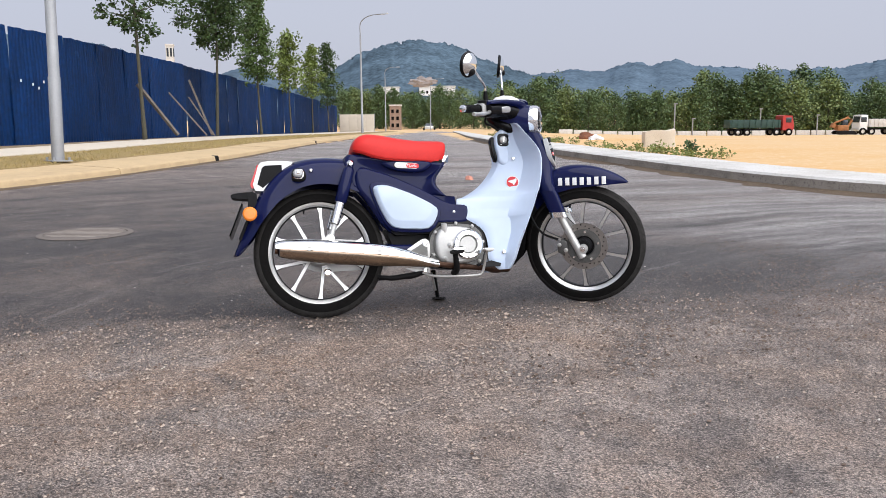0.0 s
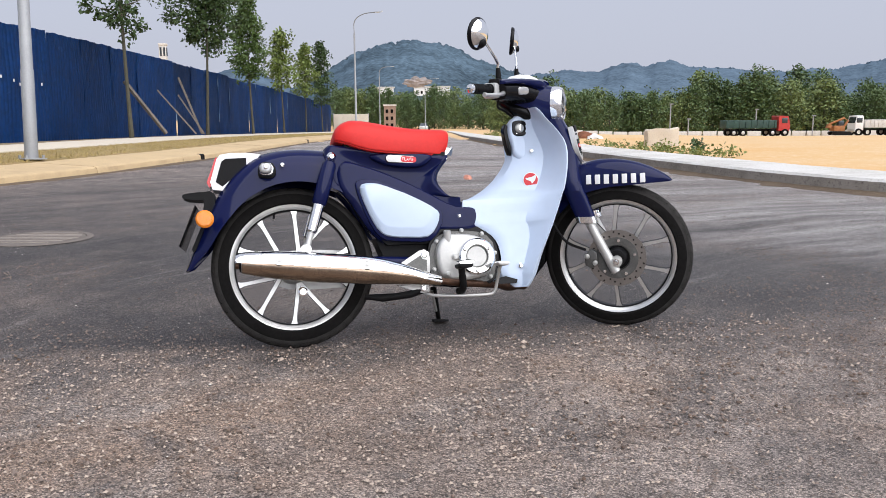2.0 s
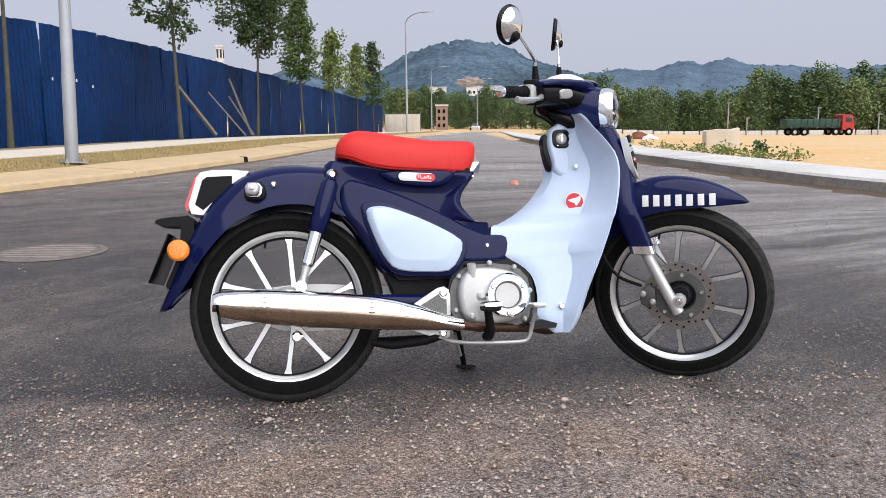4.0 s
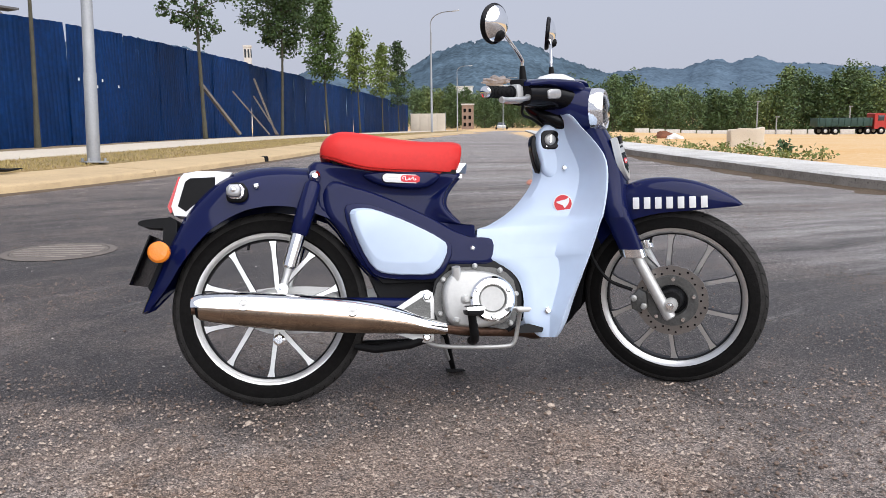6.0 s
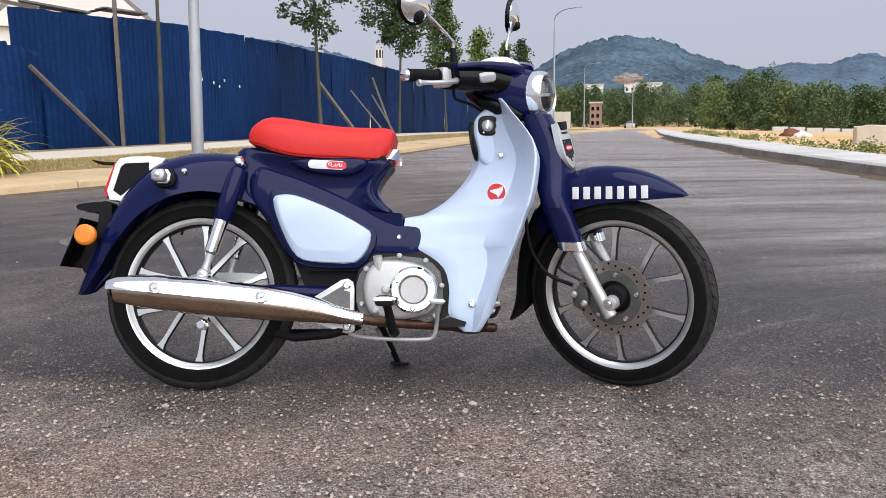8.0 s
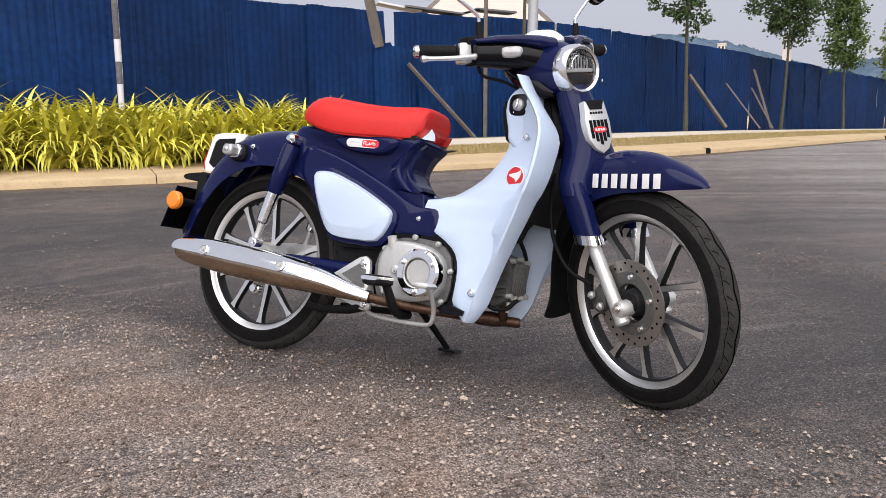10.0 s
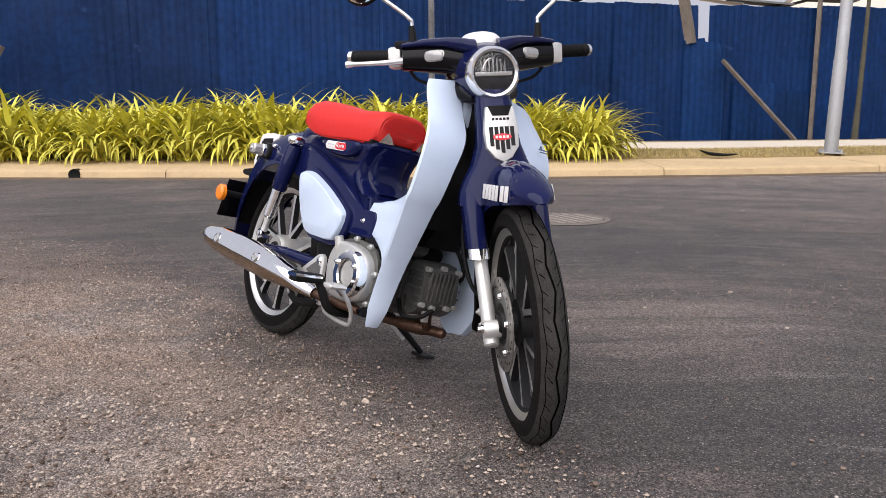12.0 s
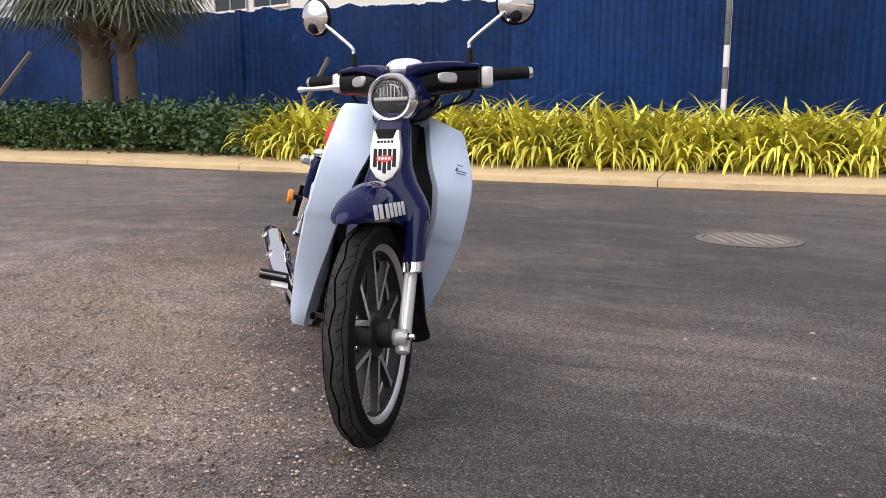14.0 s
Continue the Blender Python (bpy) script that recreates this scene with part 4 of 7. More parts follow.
for s in (-1, 1):
    rows = [[(0.570 + dx, s * 0.076, 0.672), (0.594 + dx, s * 0.040, 0.672), (0.597 + dx, s * 0.052, 0.690), (0.594 + dx, s * 0.064, 0.702)] for dx in (0.0, -0.02)]
    part("seat_front_trim", loft(rows), CHROME, bike, "chrome corner piece under the seat")
    # badge under the seat: a white pill with a red end and a pale script shape
    part("badge_panel", slab([(0.285, 0.672), (0.40, 0.676), (0.505, 0.668), (0.495, 0.640), (0.45, 0.622), (0.36, 0.628), (0.30, 0.648)], s * 0.060, s * 0.1085, 0.022, 3, 5), NAVY, bike, sharp=80)
    pill = lambda x0, x1, hz: [(x0 + hz * math.cos(a), hz * math.sin(a)) for a in [math.pi * (0.5 + q / 8) for q in range(9)]] + [(x1 + hz * math.cos(a), hz * math.sin(a)) for a in [math.pi * (-0.5 + q / 8) for q in range(9)]]
    BADGE = Matrix.Translation((0.394, s * 0.1065, 0.6515)) @ Matrix.Rotation(radians(3.0), 4, "Y") @ Matrix.Rotation(radians(s * -4), 4, "Z")
    badge = part("badge", slab(pill(-0.045, 0.045, 0.0128), 0.0, s * 0.005, 0.0015, 0, 2), WHITEP, bike, "white pill-shaped badge with a red end", BADGE)
    part("badge_rim", slab(pill(-0.045, 0.045, 0.0148), -s * 0.004, s * 0.0035, 0.001, 0, 1), GLOSSK, badge)
    part("badge_print", slab(pill(0.006, 0.044, 0.0104), s * 0.003, s * 0.0057, 0, 0), REDP, badge)
    script = bend([(0.004, 0, -0.003), (0.001, 0, 0.003), (0.009, 0, 0.006), (0.010, 0, -0.004), (0.019, 0, -0.003), (0.021, 0, 0.003), (0.024, 0, -0.004), (0.033, 0, 0.006), (0.034, 0, -0.003), (0.041, 0, -0.002), (0.038, 0, 0.003)], 3)
    part("badge_print", tube([(p.x, s * 0.0058, p.z) for p in script], 0.0014, 5), WHITEP, badge)
    part("badge_print", box(0.032, 0.001, 0.003, (-0.028, s * 0.0054, 0.002)), SILVER, badge)
# pale blue leg shields: height, rear edge, its half width, two widths on the way, outer edge and front edge
SHIELD = ((0.842, 0.880, 0.040, 0.050, 0.085, 0.890, 0.160, 0.882, 0.070), (0.825, 0.868, 0.020, 0.050, 0.084, 0.903, 0.173, 0.894, 0.072), (0.795, 0.842, 0.0, 0.050, 0.084, 0.918, 0.184, 0.912, 0.076), (0.755, 0.812, 0.0, 0.052, 0.086, 0.942, 0.197, 0.938, 0.082),
          (0.700, 0.812, 0.0, 0.054, 0.086, 0.973, 0.211, 0.979, 0.092), (0.655, 0.812, 0.0, 0.058, 0.092, 0.981, 0.217, 1.001, 0.110), (0.605, 0.780, 0.0, 0.062, 0.096, 0.977, 0.221, 0.997, 0.122), (0.565, 0.742, 0.0, 0.067, 0.101, 0.970, 0.223, 0.991, 0.129),
          (0.535, 0.700, 0.0, 0.076, 0.106, 0.963, 0.224, 0.981, 0.131), (0.512, 0.655, 0.0, 0.086, 0.112, 0.956, 0.227, 0.971, 0.132), (0.497, 0.616, 0.086, 0.093, 0.122, 0.949, 0.225, 0.962, 0.134), (0.450, 0.614, 0.089, 0.097, 0.125, 0.933, 0.222, 0.944, 0.137), (0.412, 0.614, 0.089, 0.100, 0.127, 0.918, 0.219, 0.928, 0.139), (0.399, 0.662, 0.095, 0.106, 0.128, 0.913, 0.218, 0.923, 0.140),
          (0.366, 0.712, 0.1, 0.114, 0.131, 0.899, 0.215, 0.911, 0.143), (0.330, 0.735, 0.105, 0.119, 0.134, 0.883, 0.210, 0.897, 0.145), (0.280, 0.742, 0.112, 0.124, 0.138, 0.858, 0.201, 0.880, 0.147), (0.225, 0.738, 0.116, 0.128, 0.143, 0.836, 0.194, 0.862, 0.148),
          (0.205, 0.750, 0.120, 0.131, 0.144, 0.830, 0.189, 0.850, 0.147), (0.182, 0.768, 0.124, 0.133, 0.145, 0.820, 0.182, 0.834, 0.145), (0.170, 0.782, 0.128, 0.135, 0.146, 0.813, 0.175, 0.822, 0.143))
for s in (-1, 1):
    rows = []
    for z, bx, by, p1, p2, ex, ey, fx, fy in SHIELD:
        depth = ex - bx
        up = min(1, max(0, (z - 0.28) / 0.25))
        row = [(bx, by), (bx + 0.10 * depth, by + (p1 - by) * 0.75), (bx + 0.28 * depth, p1 + (p2 - p1) * 0.15), (bx + 0.74 * depth, p2), (bx + 0.89 * depth, p2 + (ey - p2) * (0.42 + 0.12 * (1 - up))),
               (ex - 0.006, ey - 0.009), (ex, ey), (ex + 0.1 * (fx - ex) + 0.004, ey - 0.004), ((ex + fx) / 2 + 0.008, (ey + fy) / 2), (fx, fy), (fx - 0.012, fy - 0.006),
               (bx + 0.7 * depth, p2 - 0.012), (bx + 0.3 * depth, max(0.0, p1 - 0.012)), (bx + 0.012, max(0.0, by - 0.012))]
        droop = min(1, max(0, (z - 0.74) / 0.10))
        rows.append([(x, s * (y + 0.012 * droop * (y > 0.12)), z - 0.24 * droop * (y - 0.085)) for x, y in row])
    cols = [bend([Vector(r[k]) for r in rows], 2) for k in range(14)]
    part("leg_shield", loft([list(r) for r in zip(*cols)]), ICE, bike, "pale blue leg shield", sharp=34)
# black sheet added to fill the dark gap between the shields, behind the fork
rows = []
for z, bx, by, p1, p2, ex, ey, fx, fy in SHIELD[1:12]:
    mid = min(fx - 0.03, 1.316 - z * math.tan(RAKE) - 0.035)
    rows.append([(fx - 0.016, -fy + 0.012, z), ((fx + mid) / 2 - 0.008, -fy * 0.7, z), (mid, -0.045, z), (mid - 0.004, 0, z), (mid, 0.045, z), ((fx + mid) / 2 - 0.008, fy * 0.7, z), (fx - 0.016, fy - 0.012, z)])
bm = loft(rows, False)
bmesh.ops.solidify(bm, geom=bm.faces[:], thickness=0.004)
part("shield_gap_filler", bm, BLACKP, bike, sharp=60)
# inner covers between the shields
part("inner_cover", loft([[(x + a * hx, b * hy, z) for a, b in ((-1, -1), (1, -1), (1, 1), (-1, 1))] for x, z, hx, hy in ((0.90, 0.82, 0.02, 0.04), (0.90, 0.76, 0.04, 0.04), (0.91, 0.66, 0.05, 0.045), (0.89, 0.58, 0.06, 0.05), (0.82, 0.50, 0.10, 0.06), (0.77, 0.44, 0.10, 0.055), (0.77, 0.40, 0.08, 0.06))]), BLACKP, bike)
part("steering_head", tube([(0.87, 0, 0.88), (0.99, 0, 0.65)], 0.032, 20), BLACKP, bike)
# screws, wing mark, key switch
for s in (-1, 1):
    bolt(0.894, s * 0.080, 0.679, 0.008, bike, CHROME, s)
    bolt(0.806, s * 0.142, 0.248, 0.010, bike, CHROME, s)
    bolt(0.598, s * 0.096, 0.441, 0.007, bike, CHROME, s)
part("wing_mark", lathe([(0, -0.004), (0.026, -0.004), (0.0275, -0.002), (0.0275, 0.01)], 28, pose(0.880, -0.094, 0.567, 0, 0, -12)), REDP, bike, "round red and white mark")
part("mark_rim", lathe([(0.0262, -0.0046), (0.0292, -0.0036), (0.0292, 0.008)], 28, pose(0.880, -0.094, 0.567, 0, 0, -12)), WHITEP, bike)
part("wing_mark", slab([(-0.020, 0.006), (0.008, 0.012), (0.018, 0.018), (0.019, 0.006), (0.012, -0.006), (0.004, -0.014), (0.0, -0.006), (-0.008, -0.002)], -0.0042, -0.0055, 0, 2), WHITEP, bike, m=pose(0.880, -0.094, 0.567, 0, 0, -12))
part("key_housing", slab([(0.900, 0.846), (0.858, 0.826), (0.824, 0.797), (0.816, 0.755), (0.828, 0.70), (0.834, 0.668), (0.872, 0.645), (0.915, 0.70), (0.918, 0.79)], -0.02, -0.066, 0.016, 3, 5), ICE, bike, sharp=70)
KEYAT = pose(0.857, -0.066, 0.769, 0, 0, -4)
def rounded(hx, hz, n=28, e=0.62):
    """A rounded square outline in x and z."""
    return [(hx * math.copysign(abs(math.cos(a)) ** e, math.cos(a)), hz * math.copysign(abs(math.sin(a)) ** e, math.sin(a))) for a in [2 * math.pi * (k + 0.5) / n for k in range(n)]]
sw = part("key_switch", slab(rounded(0.029, 0.030), 0.012, -0.004, 0.004, 0, 3), GLOSSK, bike, "black key switch with chrome barrel", KEYAT)
part("key_barrel", lathe([(0, -0.010), (0.012, -0.010), (0.016, -0.007), (0.018, -0.003), (0.018, 0.004)], 28), CAST, sw)
part("key_slot", box(0.006, 0.010, 0.026, bevel=0.002, m=pose(0, -0.012, 0, 0, 12, 0)), CHROME, sw)
part("key_pin", lathe([(0, -0.0055), (0.002, -0.005), (0.002, -0.003)], 8, Matrix.Translation((-0.012, 0, -0.021))), CHROME, sw)
part("glove_hook", slab([(0.800, 0.77), (0.815, 0.79), (0.832, 0.74), (0.826, 0.67), (0.810, 0.70)], -0.012, -0.046, 0.006, 2, 2), GLOSSK, bike)

# tail light, plate holder and rear lamps
tail = part("tail_light", slab([(-0.100, 0.688), (-0.15, 0.694), (-0.205, 0.694), (-0.240, 0.688), (-0.252, 0.672), (-0.276, 0.592), (-0.268, 0.565), (-0.22, 0.560), (-0.14, 0.640)], -0.052, 0.052, 0.010, 0, 3), WHITEP, bike, "white tail light housing with red lens")
for s in (-1, 1):
    part("inset", slab([(-0.150, 0.676), (-0.222, 0.674), (-0.236, 0.664), (-0.258, 0.592), (-0.235, 0.575), (-0.15, 0.645)], s * 0.047, s * 0.0535, 0.002, 0, 1), BLACKP, tail)
part("lens", slab([(-0.244, 0.676), (-0.256, 0.680), (-0.288, 0.592), (-0.280, 0.572), (-0.266, 0.586)], -0.046, 0.046, 0.010, 0, 2), REDL, tail, "red lens")
part("plate_bracket", slab([(-0.298, 0.558), (-0.30, 0.52), (-0.31, 0.44), (-0.345, 0.36), (-0.325, 0.36), (-0.272, 0.46), (-0.262, 0.55)], -0.05, 0.05, 0.008, 2, 2), BLACKP, bike)
part("plate_lamp", slab([(-0.372, 0.548), (-0.35, 0.556), (-0.28, 0.560), (-0.262, 0.545), (-0.29, 0.53), (-0.36, 0.536)], -0.045, 0.045, 0.006, 2, 2), BLACKP, bike)
plate = part("plate", box(0.004, 0.23, 0.15, bevel=0.0015, m=Matrix.Translation((-0.352, 0, 0.435)) @ Matrix.Rotation(radians(22), 4, "Y")), GLOSSK, bike, "black rear plate")
for i in range(5):
    part("plate_bar", box(0.002, 0.024, 0.045, m=Matrix.Translation((-0.3555, -0.07 + 0.035 * i, 0.435)) @ Matrix.Rotation(radians(22), 4, "Y")), WHITEP, plate)
for s in (-1, 1):
    if s < 0:
        part("reflector", lathe([(0, s * 0.010), (0.024, s * 0.008), (0.030, s * 0.002), (0.030, -s * 0.012)], 28, Matrix.Translation((-0.292, s * 0.154, 0.452))), ORANGE, bike, "round orange reflector")
    part("reflector_arm", tube([(-0.292, s * 0.135, 0.452), (-0.29, s * 0.05, 0.45)], 0.012, 10), BLACKP, bike)
    ind = part("rear_indicator", slab([(-0.106, 0.608), (-0.108, 0.628), (-0.098, 0.642), (-0.068, 0.642), (-0.058, 0.628), (-0.060, 0.608), (-0.070, 0.600), (-0.096, 0.600)], s * 0.112, s * 0.128, 0.004, 1, 3), CHROME, bike, "chrome and clear rear indicator")
    part("lens", slab([(-0.106, 0.610), (-0.107, 0.627), (-0.098, 0.639), (-0.072, 0.639), (-0.064, 0.627), (-0.066, 0.610), (-0.074, 0.603), (-0.096, 0.603)], s * 0.127, s * 0.160, 0.010, 1, 4), CLEAR, ind, "clear lens")
    part("bulb", lathe([(0, s * 0.012), (0.007, s * 0.008), (0.009, 0), (0.007, -s * 0.006)], 14, Matrix.Translation((-0.086, s * 0.155, 0.622))), CHROME, ind)
    part("indicator_base", slab([(-0.112, 0.606), (-0.104, 0.646), (-0.062, 0.646), (-0.050, 0.615), (-0.062, 0.594), (-0.10, 0.594)], s * 0.080, s * 0.113, 0.005, 2, 3), BLACKP, ind)
    bolt(-0.028, s * 0.100, 0.640, 0.008, bike, CHROME, s)
    # shock absorber
    top, low = Vector((0.142, s * 0.114, 0.660)), Vector((0.042, s * 0.126, 0.338))
    d = low - top
    shock = part("shock_absorber", tube([top + d * k for k in (0.05, 0.08, 0.3, 0.5, 0.52)], [0.020, 0.025, 0.027, 0.026, 0.022], 20), NAVY, bike, "navy and chrome shock absorber")
    part("rod_cover", tube([top + d * k for k in (0.49, 0.5, 0.8, 0.82)], [0.016, 0.0205, 0.0195, 0.014], 20), CHROME, shock)
    part("lower_arm", tube([top + d * k for k in (0.81, 0.9, 1.0)], [0.013, 0.010, 0.013], 14), SILVER, shock)
    part("cap_nut", lathe([(0, s * 0.03), (0.008, s * 0.029), (0.014, s * 0.02), (0.017, s * 0.016), (0.018, -s * 0.02)], 20, Matrix.Translation(top)), CHROME, shock)
    part("eye", lathe([(0, s * 0.02), (0.009, s * 0.018), (0.010, s * 0.012), (0.016, s * 0.012), (0.016, -s * 0.02)], 18, Matrix.Translation(low)), CHROME, shock)
    part("swing_arm", tube([(0.0, s * 0.085, 0.287), (0.15, s * 0.09, 0.292), (0.30, s * 0.088, 0.285), (0.46, s * 0.08, 0.275)], [0.018, 0.019, 0.021, 0.024], 12), NAVY, bike)
# chain case and rear hub cover, seen through the wheel
part("chain_case", slab([(-0.09, 0.30), (-0.05, 0.345), (0.10, 0.35), (0.30, 0.335), (0.44, 0.34), (0.46, 0.25), (0.30, 0.215), (0.05, 0.205), (-0.06, 0.225)], 0.075, 0.105, 0.010, 2, 2), SILVER, bike)
# muffler with its heat shield
MX = (-0.190, -0.172, -0.13, -0.06, 0.06, 0.16, 0.24, 0.31, 0.37, 0.42, 0.46, 0.50)


def muffler_at(x):
    """Middle, half width and half height of the muffler at x."""
    return (Vector((x, float(np.interp(x, MX, (-0.205, -0.204, -0.201, -0.197, -0.194, -0.193, -0.192, -0.188, -0.181, -0.173, -0.165, -0.155))), float(np.interp(x, MX, (0.294, 0.293, 0.289, 0.283, 0.270, 0.261, 0.252, 0.243, 0.233, 0.222, 0.214, 0.205))))),
            float(np.interp(x, MX, (0.030, 0.032, 0.037, 0.041, 0.043, 0.042, 0.040, 0.036, 0.031, 0.025, 0.020, 0.015))), float(np.interp(x, MX, (0.030, 0.034, 0.040, 0.046, 0.049, 0.048, 0.046, 0.040, 0.033, 0.026, 0.020, 0.015))))


def muffler_ring(x, a0, a1, n, proud=0.0):
    p, hw, hh = muffler_at(x)
    return [p + Vector((0, -math.cos(t) * (hw + proud), math.sin(t) * (hh + proud))) for t in [radians(a0 + (a1 - a0) * k / n) for k in range(n + 1)]]


stations = [-0.176 + 0.676 * k / 40 for k in range(41)]
muf = part("muffler", loft([muffler_ring(x, 0, 351, 39) for x in stations]), BRONZE, bike, "long chrome muffler with underside tinted by heat and reflected ground")
# the shield wraps the upper half, its lower edge drawn up a little towards the ends
rows = []
for x in [-0.196 + 0.70 * k / 44 for k in range(45)]:
    low = 2 + 4 * max(0, (x - 0.30) / 0.2) - 26 * max(0, (x - 0.40) / 0.1)
    rows.append(muffler_ring(max(-0.190, x), low, 172, 22, 0.0042) if x > -0.193 else [q + Vector((-0.005, 0, 0)) for q in muffler_ring(-0.190, low, 172, 22, 0.0005)])
bm = loft(rows, False)
bmesh.ops.solidify(bm, geom=bm.faces[:], thickness=0.002)
part("heat_shield", bm, CHROME, muf, "chrome heat shield", sharp=50)
bm = loft([muffler_ring(x, 0, 351, 39, d) for x, d in ((-0.178, -0.002), (-0.184, -0.004), (-0.186, -0.012))])
part("end_cap", bm, GLOSSK, muf)
part("outlet", tube([(-0.18, -0.205, 0.287), (-0.196, -0.205, 0.289)], 0.013, 16), PIPE, muf)
for x, a in ((-0.055, 18), (0.236, 22)):
    p, hw, hh = muffler_at(x)
    q = p + Vector((0, -math.cos(radians(a)) * (hw + 0.004), math.sin(radians(a)) * (hh + 0.004)))
    part("bolt_cup", lathe([(0.011, 0.001), (0.0125, -0.0035), (0.0175, -0.0025), (0.0185, 0.004)], 24, Matrix.Translation(q) @ Matrix.Rotation(radians(-a), 4, "X")), CHROME, muf)
    part("bolt", lathe([(0, -0.006), (0.0045, -0.006), (0.005, -0.002), (0.0115, -0.002), (0.0115, 0.004)], 16, Matrix.Translation(q) @ Matrix.Rotation(radians(-a), 4, "X")), CAST, muf)
bm = slab([(0.345, 0.262), (0.436, 0.318), (0.455, 0.322), (0.470, 0.312), (0.474, 0.290), (0.472, 0.222), (0.458, 0.214)], -0.118, -0.130, 0.003, 1, 2)
part("muffler_bracket", bm, SILVER, bike, "pale silver bracket plate")
part("bracket_window", slab([(0.380, 0.266), (0.440, 0.301), (0.446, 0.288), (0.462, 0.284), (0.461, 0.236), (0.452, 0.228)], -0.1275, -0.1312, 0.0, 1), DARKCAST, bike)
bolt(0.452, -0.128, 0.302, 0.012, bike)
part("lower_bracket", slab([(0.36, 0.196), (0.455, 0.204), (0.472, 0.190), (0.470, 0.172), (0.448, 0.166), (0.41, 0.178)], -0.098, -0.108, 0.003, 1, 2), SILVER, bike)
bolt(0.450, -0.108, 0.184, 0.012, bike)
part("axle_nut", lathe([(0, -0.03), (0.011, -0.03), (0.012, -0.02), (0.017, -0.018), (0.017, 0)], 16, Matrix.Translation((0.025, -0.066, 0.194))), CHROME, bike)
part("exhaust_pipe", tube(bend([(0.47, -0.160, 0.211), (0.56, -0.140, 0.198), (0.66, -0.10, 0.190), (0.74, -0.05, 0.184), (0.80, 0.0, 0.181), (0.85, 0.028, 0.178), (0.878, 0.040, 0.177)], 5), [0.013] * 16 + [0.014, 0.017, 0.020, 0.021, 0.021, 0.021, 0.019, 0.016, 0.0145, 0.0145, 0.0145, 0.0145, 0.0145, 0.014, 0.011], 16), PIPE, bike, "heat-browned exhaust pipe")
part("exhaust_stub", tube(bend([(0.835, 0.012, 0.182), (0.840, 0.0, 0.205), (0.848, -0.005, 0.235)], 4), 0.014, 14), PIPE, bike)

# engine
part("crankcase", slab([(0.475, 0.30), (0.505, 0.362), (0.56, 0.384), (0.66, 0.380), (0.716, 0.34), (0.722, 0.25), (0.69, 0.2), (0.56, 0.19), (0.49, 0.215)], -0.105, 0.11, 0.02, 2, 3), DARKCAST, bike, "dark cast engine case")
# black sheet standing in for the shaded gap between engine and leg shield
part("engine_gap_shade", slab([(0.470, 0.30), (0.498, 0.376), (0.56, 0.402), (0.67, 0.402), (0.738, 0.355), (0.748, 0.25), (0.70, 0.190), (0.56, 0.182), (0.476, 0.213)], -0.070, -0.096, 0.0, 2), GLOSSK, bike)
cover = part("clutch_cover", slab([(0.498, 0.30), (0.515, 0.350), (0.555, 0.374), (0.645, 0.365), (0.70, 0.33), (0.708, 0.27), (0.680, 0.22), (0.575, 0.203), (0.515, 0.225)], -0.104, -0.138, 0.016, 3, 4), CAST, bike, "rounded aluminium clutch cover")
part("cover_ring", lathe([(0.040, -0.012), (0.043, -0.018), (0.060, -0.018), (0.066, -0.012), (0.068, 0.012)], 48, Matrix.Translation((0.642, -0.140, 0.288))), CHROME, cover)
part("cover_plate", lathe([(0, -0.008), (0.036, -0.008), (0.041, -0.004), (0.041, 0.01)], 40, Matrix.Translation((0.642, -0.140, 0.288))), CAST, cover)
for k in range(3):
    a = 2 * math.pi * k / 3 + 0.5
    bolt(0.642 + 0.052 * math.cos(a), -0.158, 0.288 + 0.052 * math.sin(a), 0.008, cover)
bolt(0.565, -0.141, 0.290, 0.014, cover, CAST)
bolt(0.535, -0.139, 0.230, 0.010, cover, CAST)
part("oil_filler", tube([(0.545, -0.12, 0.335), (0.540, -0.135, 0.385)], [0.016, 0.013], 14), SILVER, cover)
for x, z in ((0.505, 0.35), (0.492, 0.25), (0.60, 0.387), (0.675, 0.372), (0.72, 0.30), (0.70, 0.215), (0.60, 0.196)):
    bolt(x, -0.108, z, 0.008, cover, CAST)
bm = None
for i in range(8):
    bm = box(0.006, 0.118 - 0.006 * (i % 2), 0.125, bevel=0.002, bm=bm, m=Matrix.Translation((0.728 + 0.0118 * i, 0.0, 0.293)))
bm = box(0.10, 0.085, 0.09, (0.768, 0, 0.293), 0.01, bm)
part("cylinder", bm, DARKCAST, bike, "dark finned cylinder")
part("cylinder_head", slab([(0.815, 0.228), (0.815, 0.352), (0.842, 0.362), (0.872, 0.346), (0.880, 0.262), (0.852, 0.226)], -0.062, 0.062, 0.010, 2, 3), DARKCAST, bike, "dark grey ribbed cylinder head")
for i in range(7):
    y = -0.042 + 0.014 * i
    part("head_fin", box(0.012, 0.005, 0.080, bevel=0.0015, m=Matrix.Translation((0.880, y, 0.300)) @ Matrix.Rotation(radians(6), 4, "Y")), DARKCAST, bike)
for s in (-1, 1):
    for k in range(5):
        part("head_fin", box(0.052, 0.014, 0.005, (0.845, s * 0.066, 0.25 + 0.022 * k), 0.0015), DARKCAST, bike)
for y, z in ((-0.052, 0.345), (0.052, 0.345), (-0.056, 0.250), (0.056, 0.250), (0.0, 0.352), (-0.02, 0.244), (0.03, 0.246)):
    part("bolt", lathe([(0, -0.010), (0.007, -0.010), (0.008, 0.006)], 10, Matrix.Translation((0.876, y, z)) @ Matrix.Rotation(radians(90), 4, "Z")), CAST, bike)
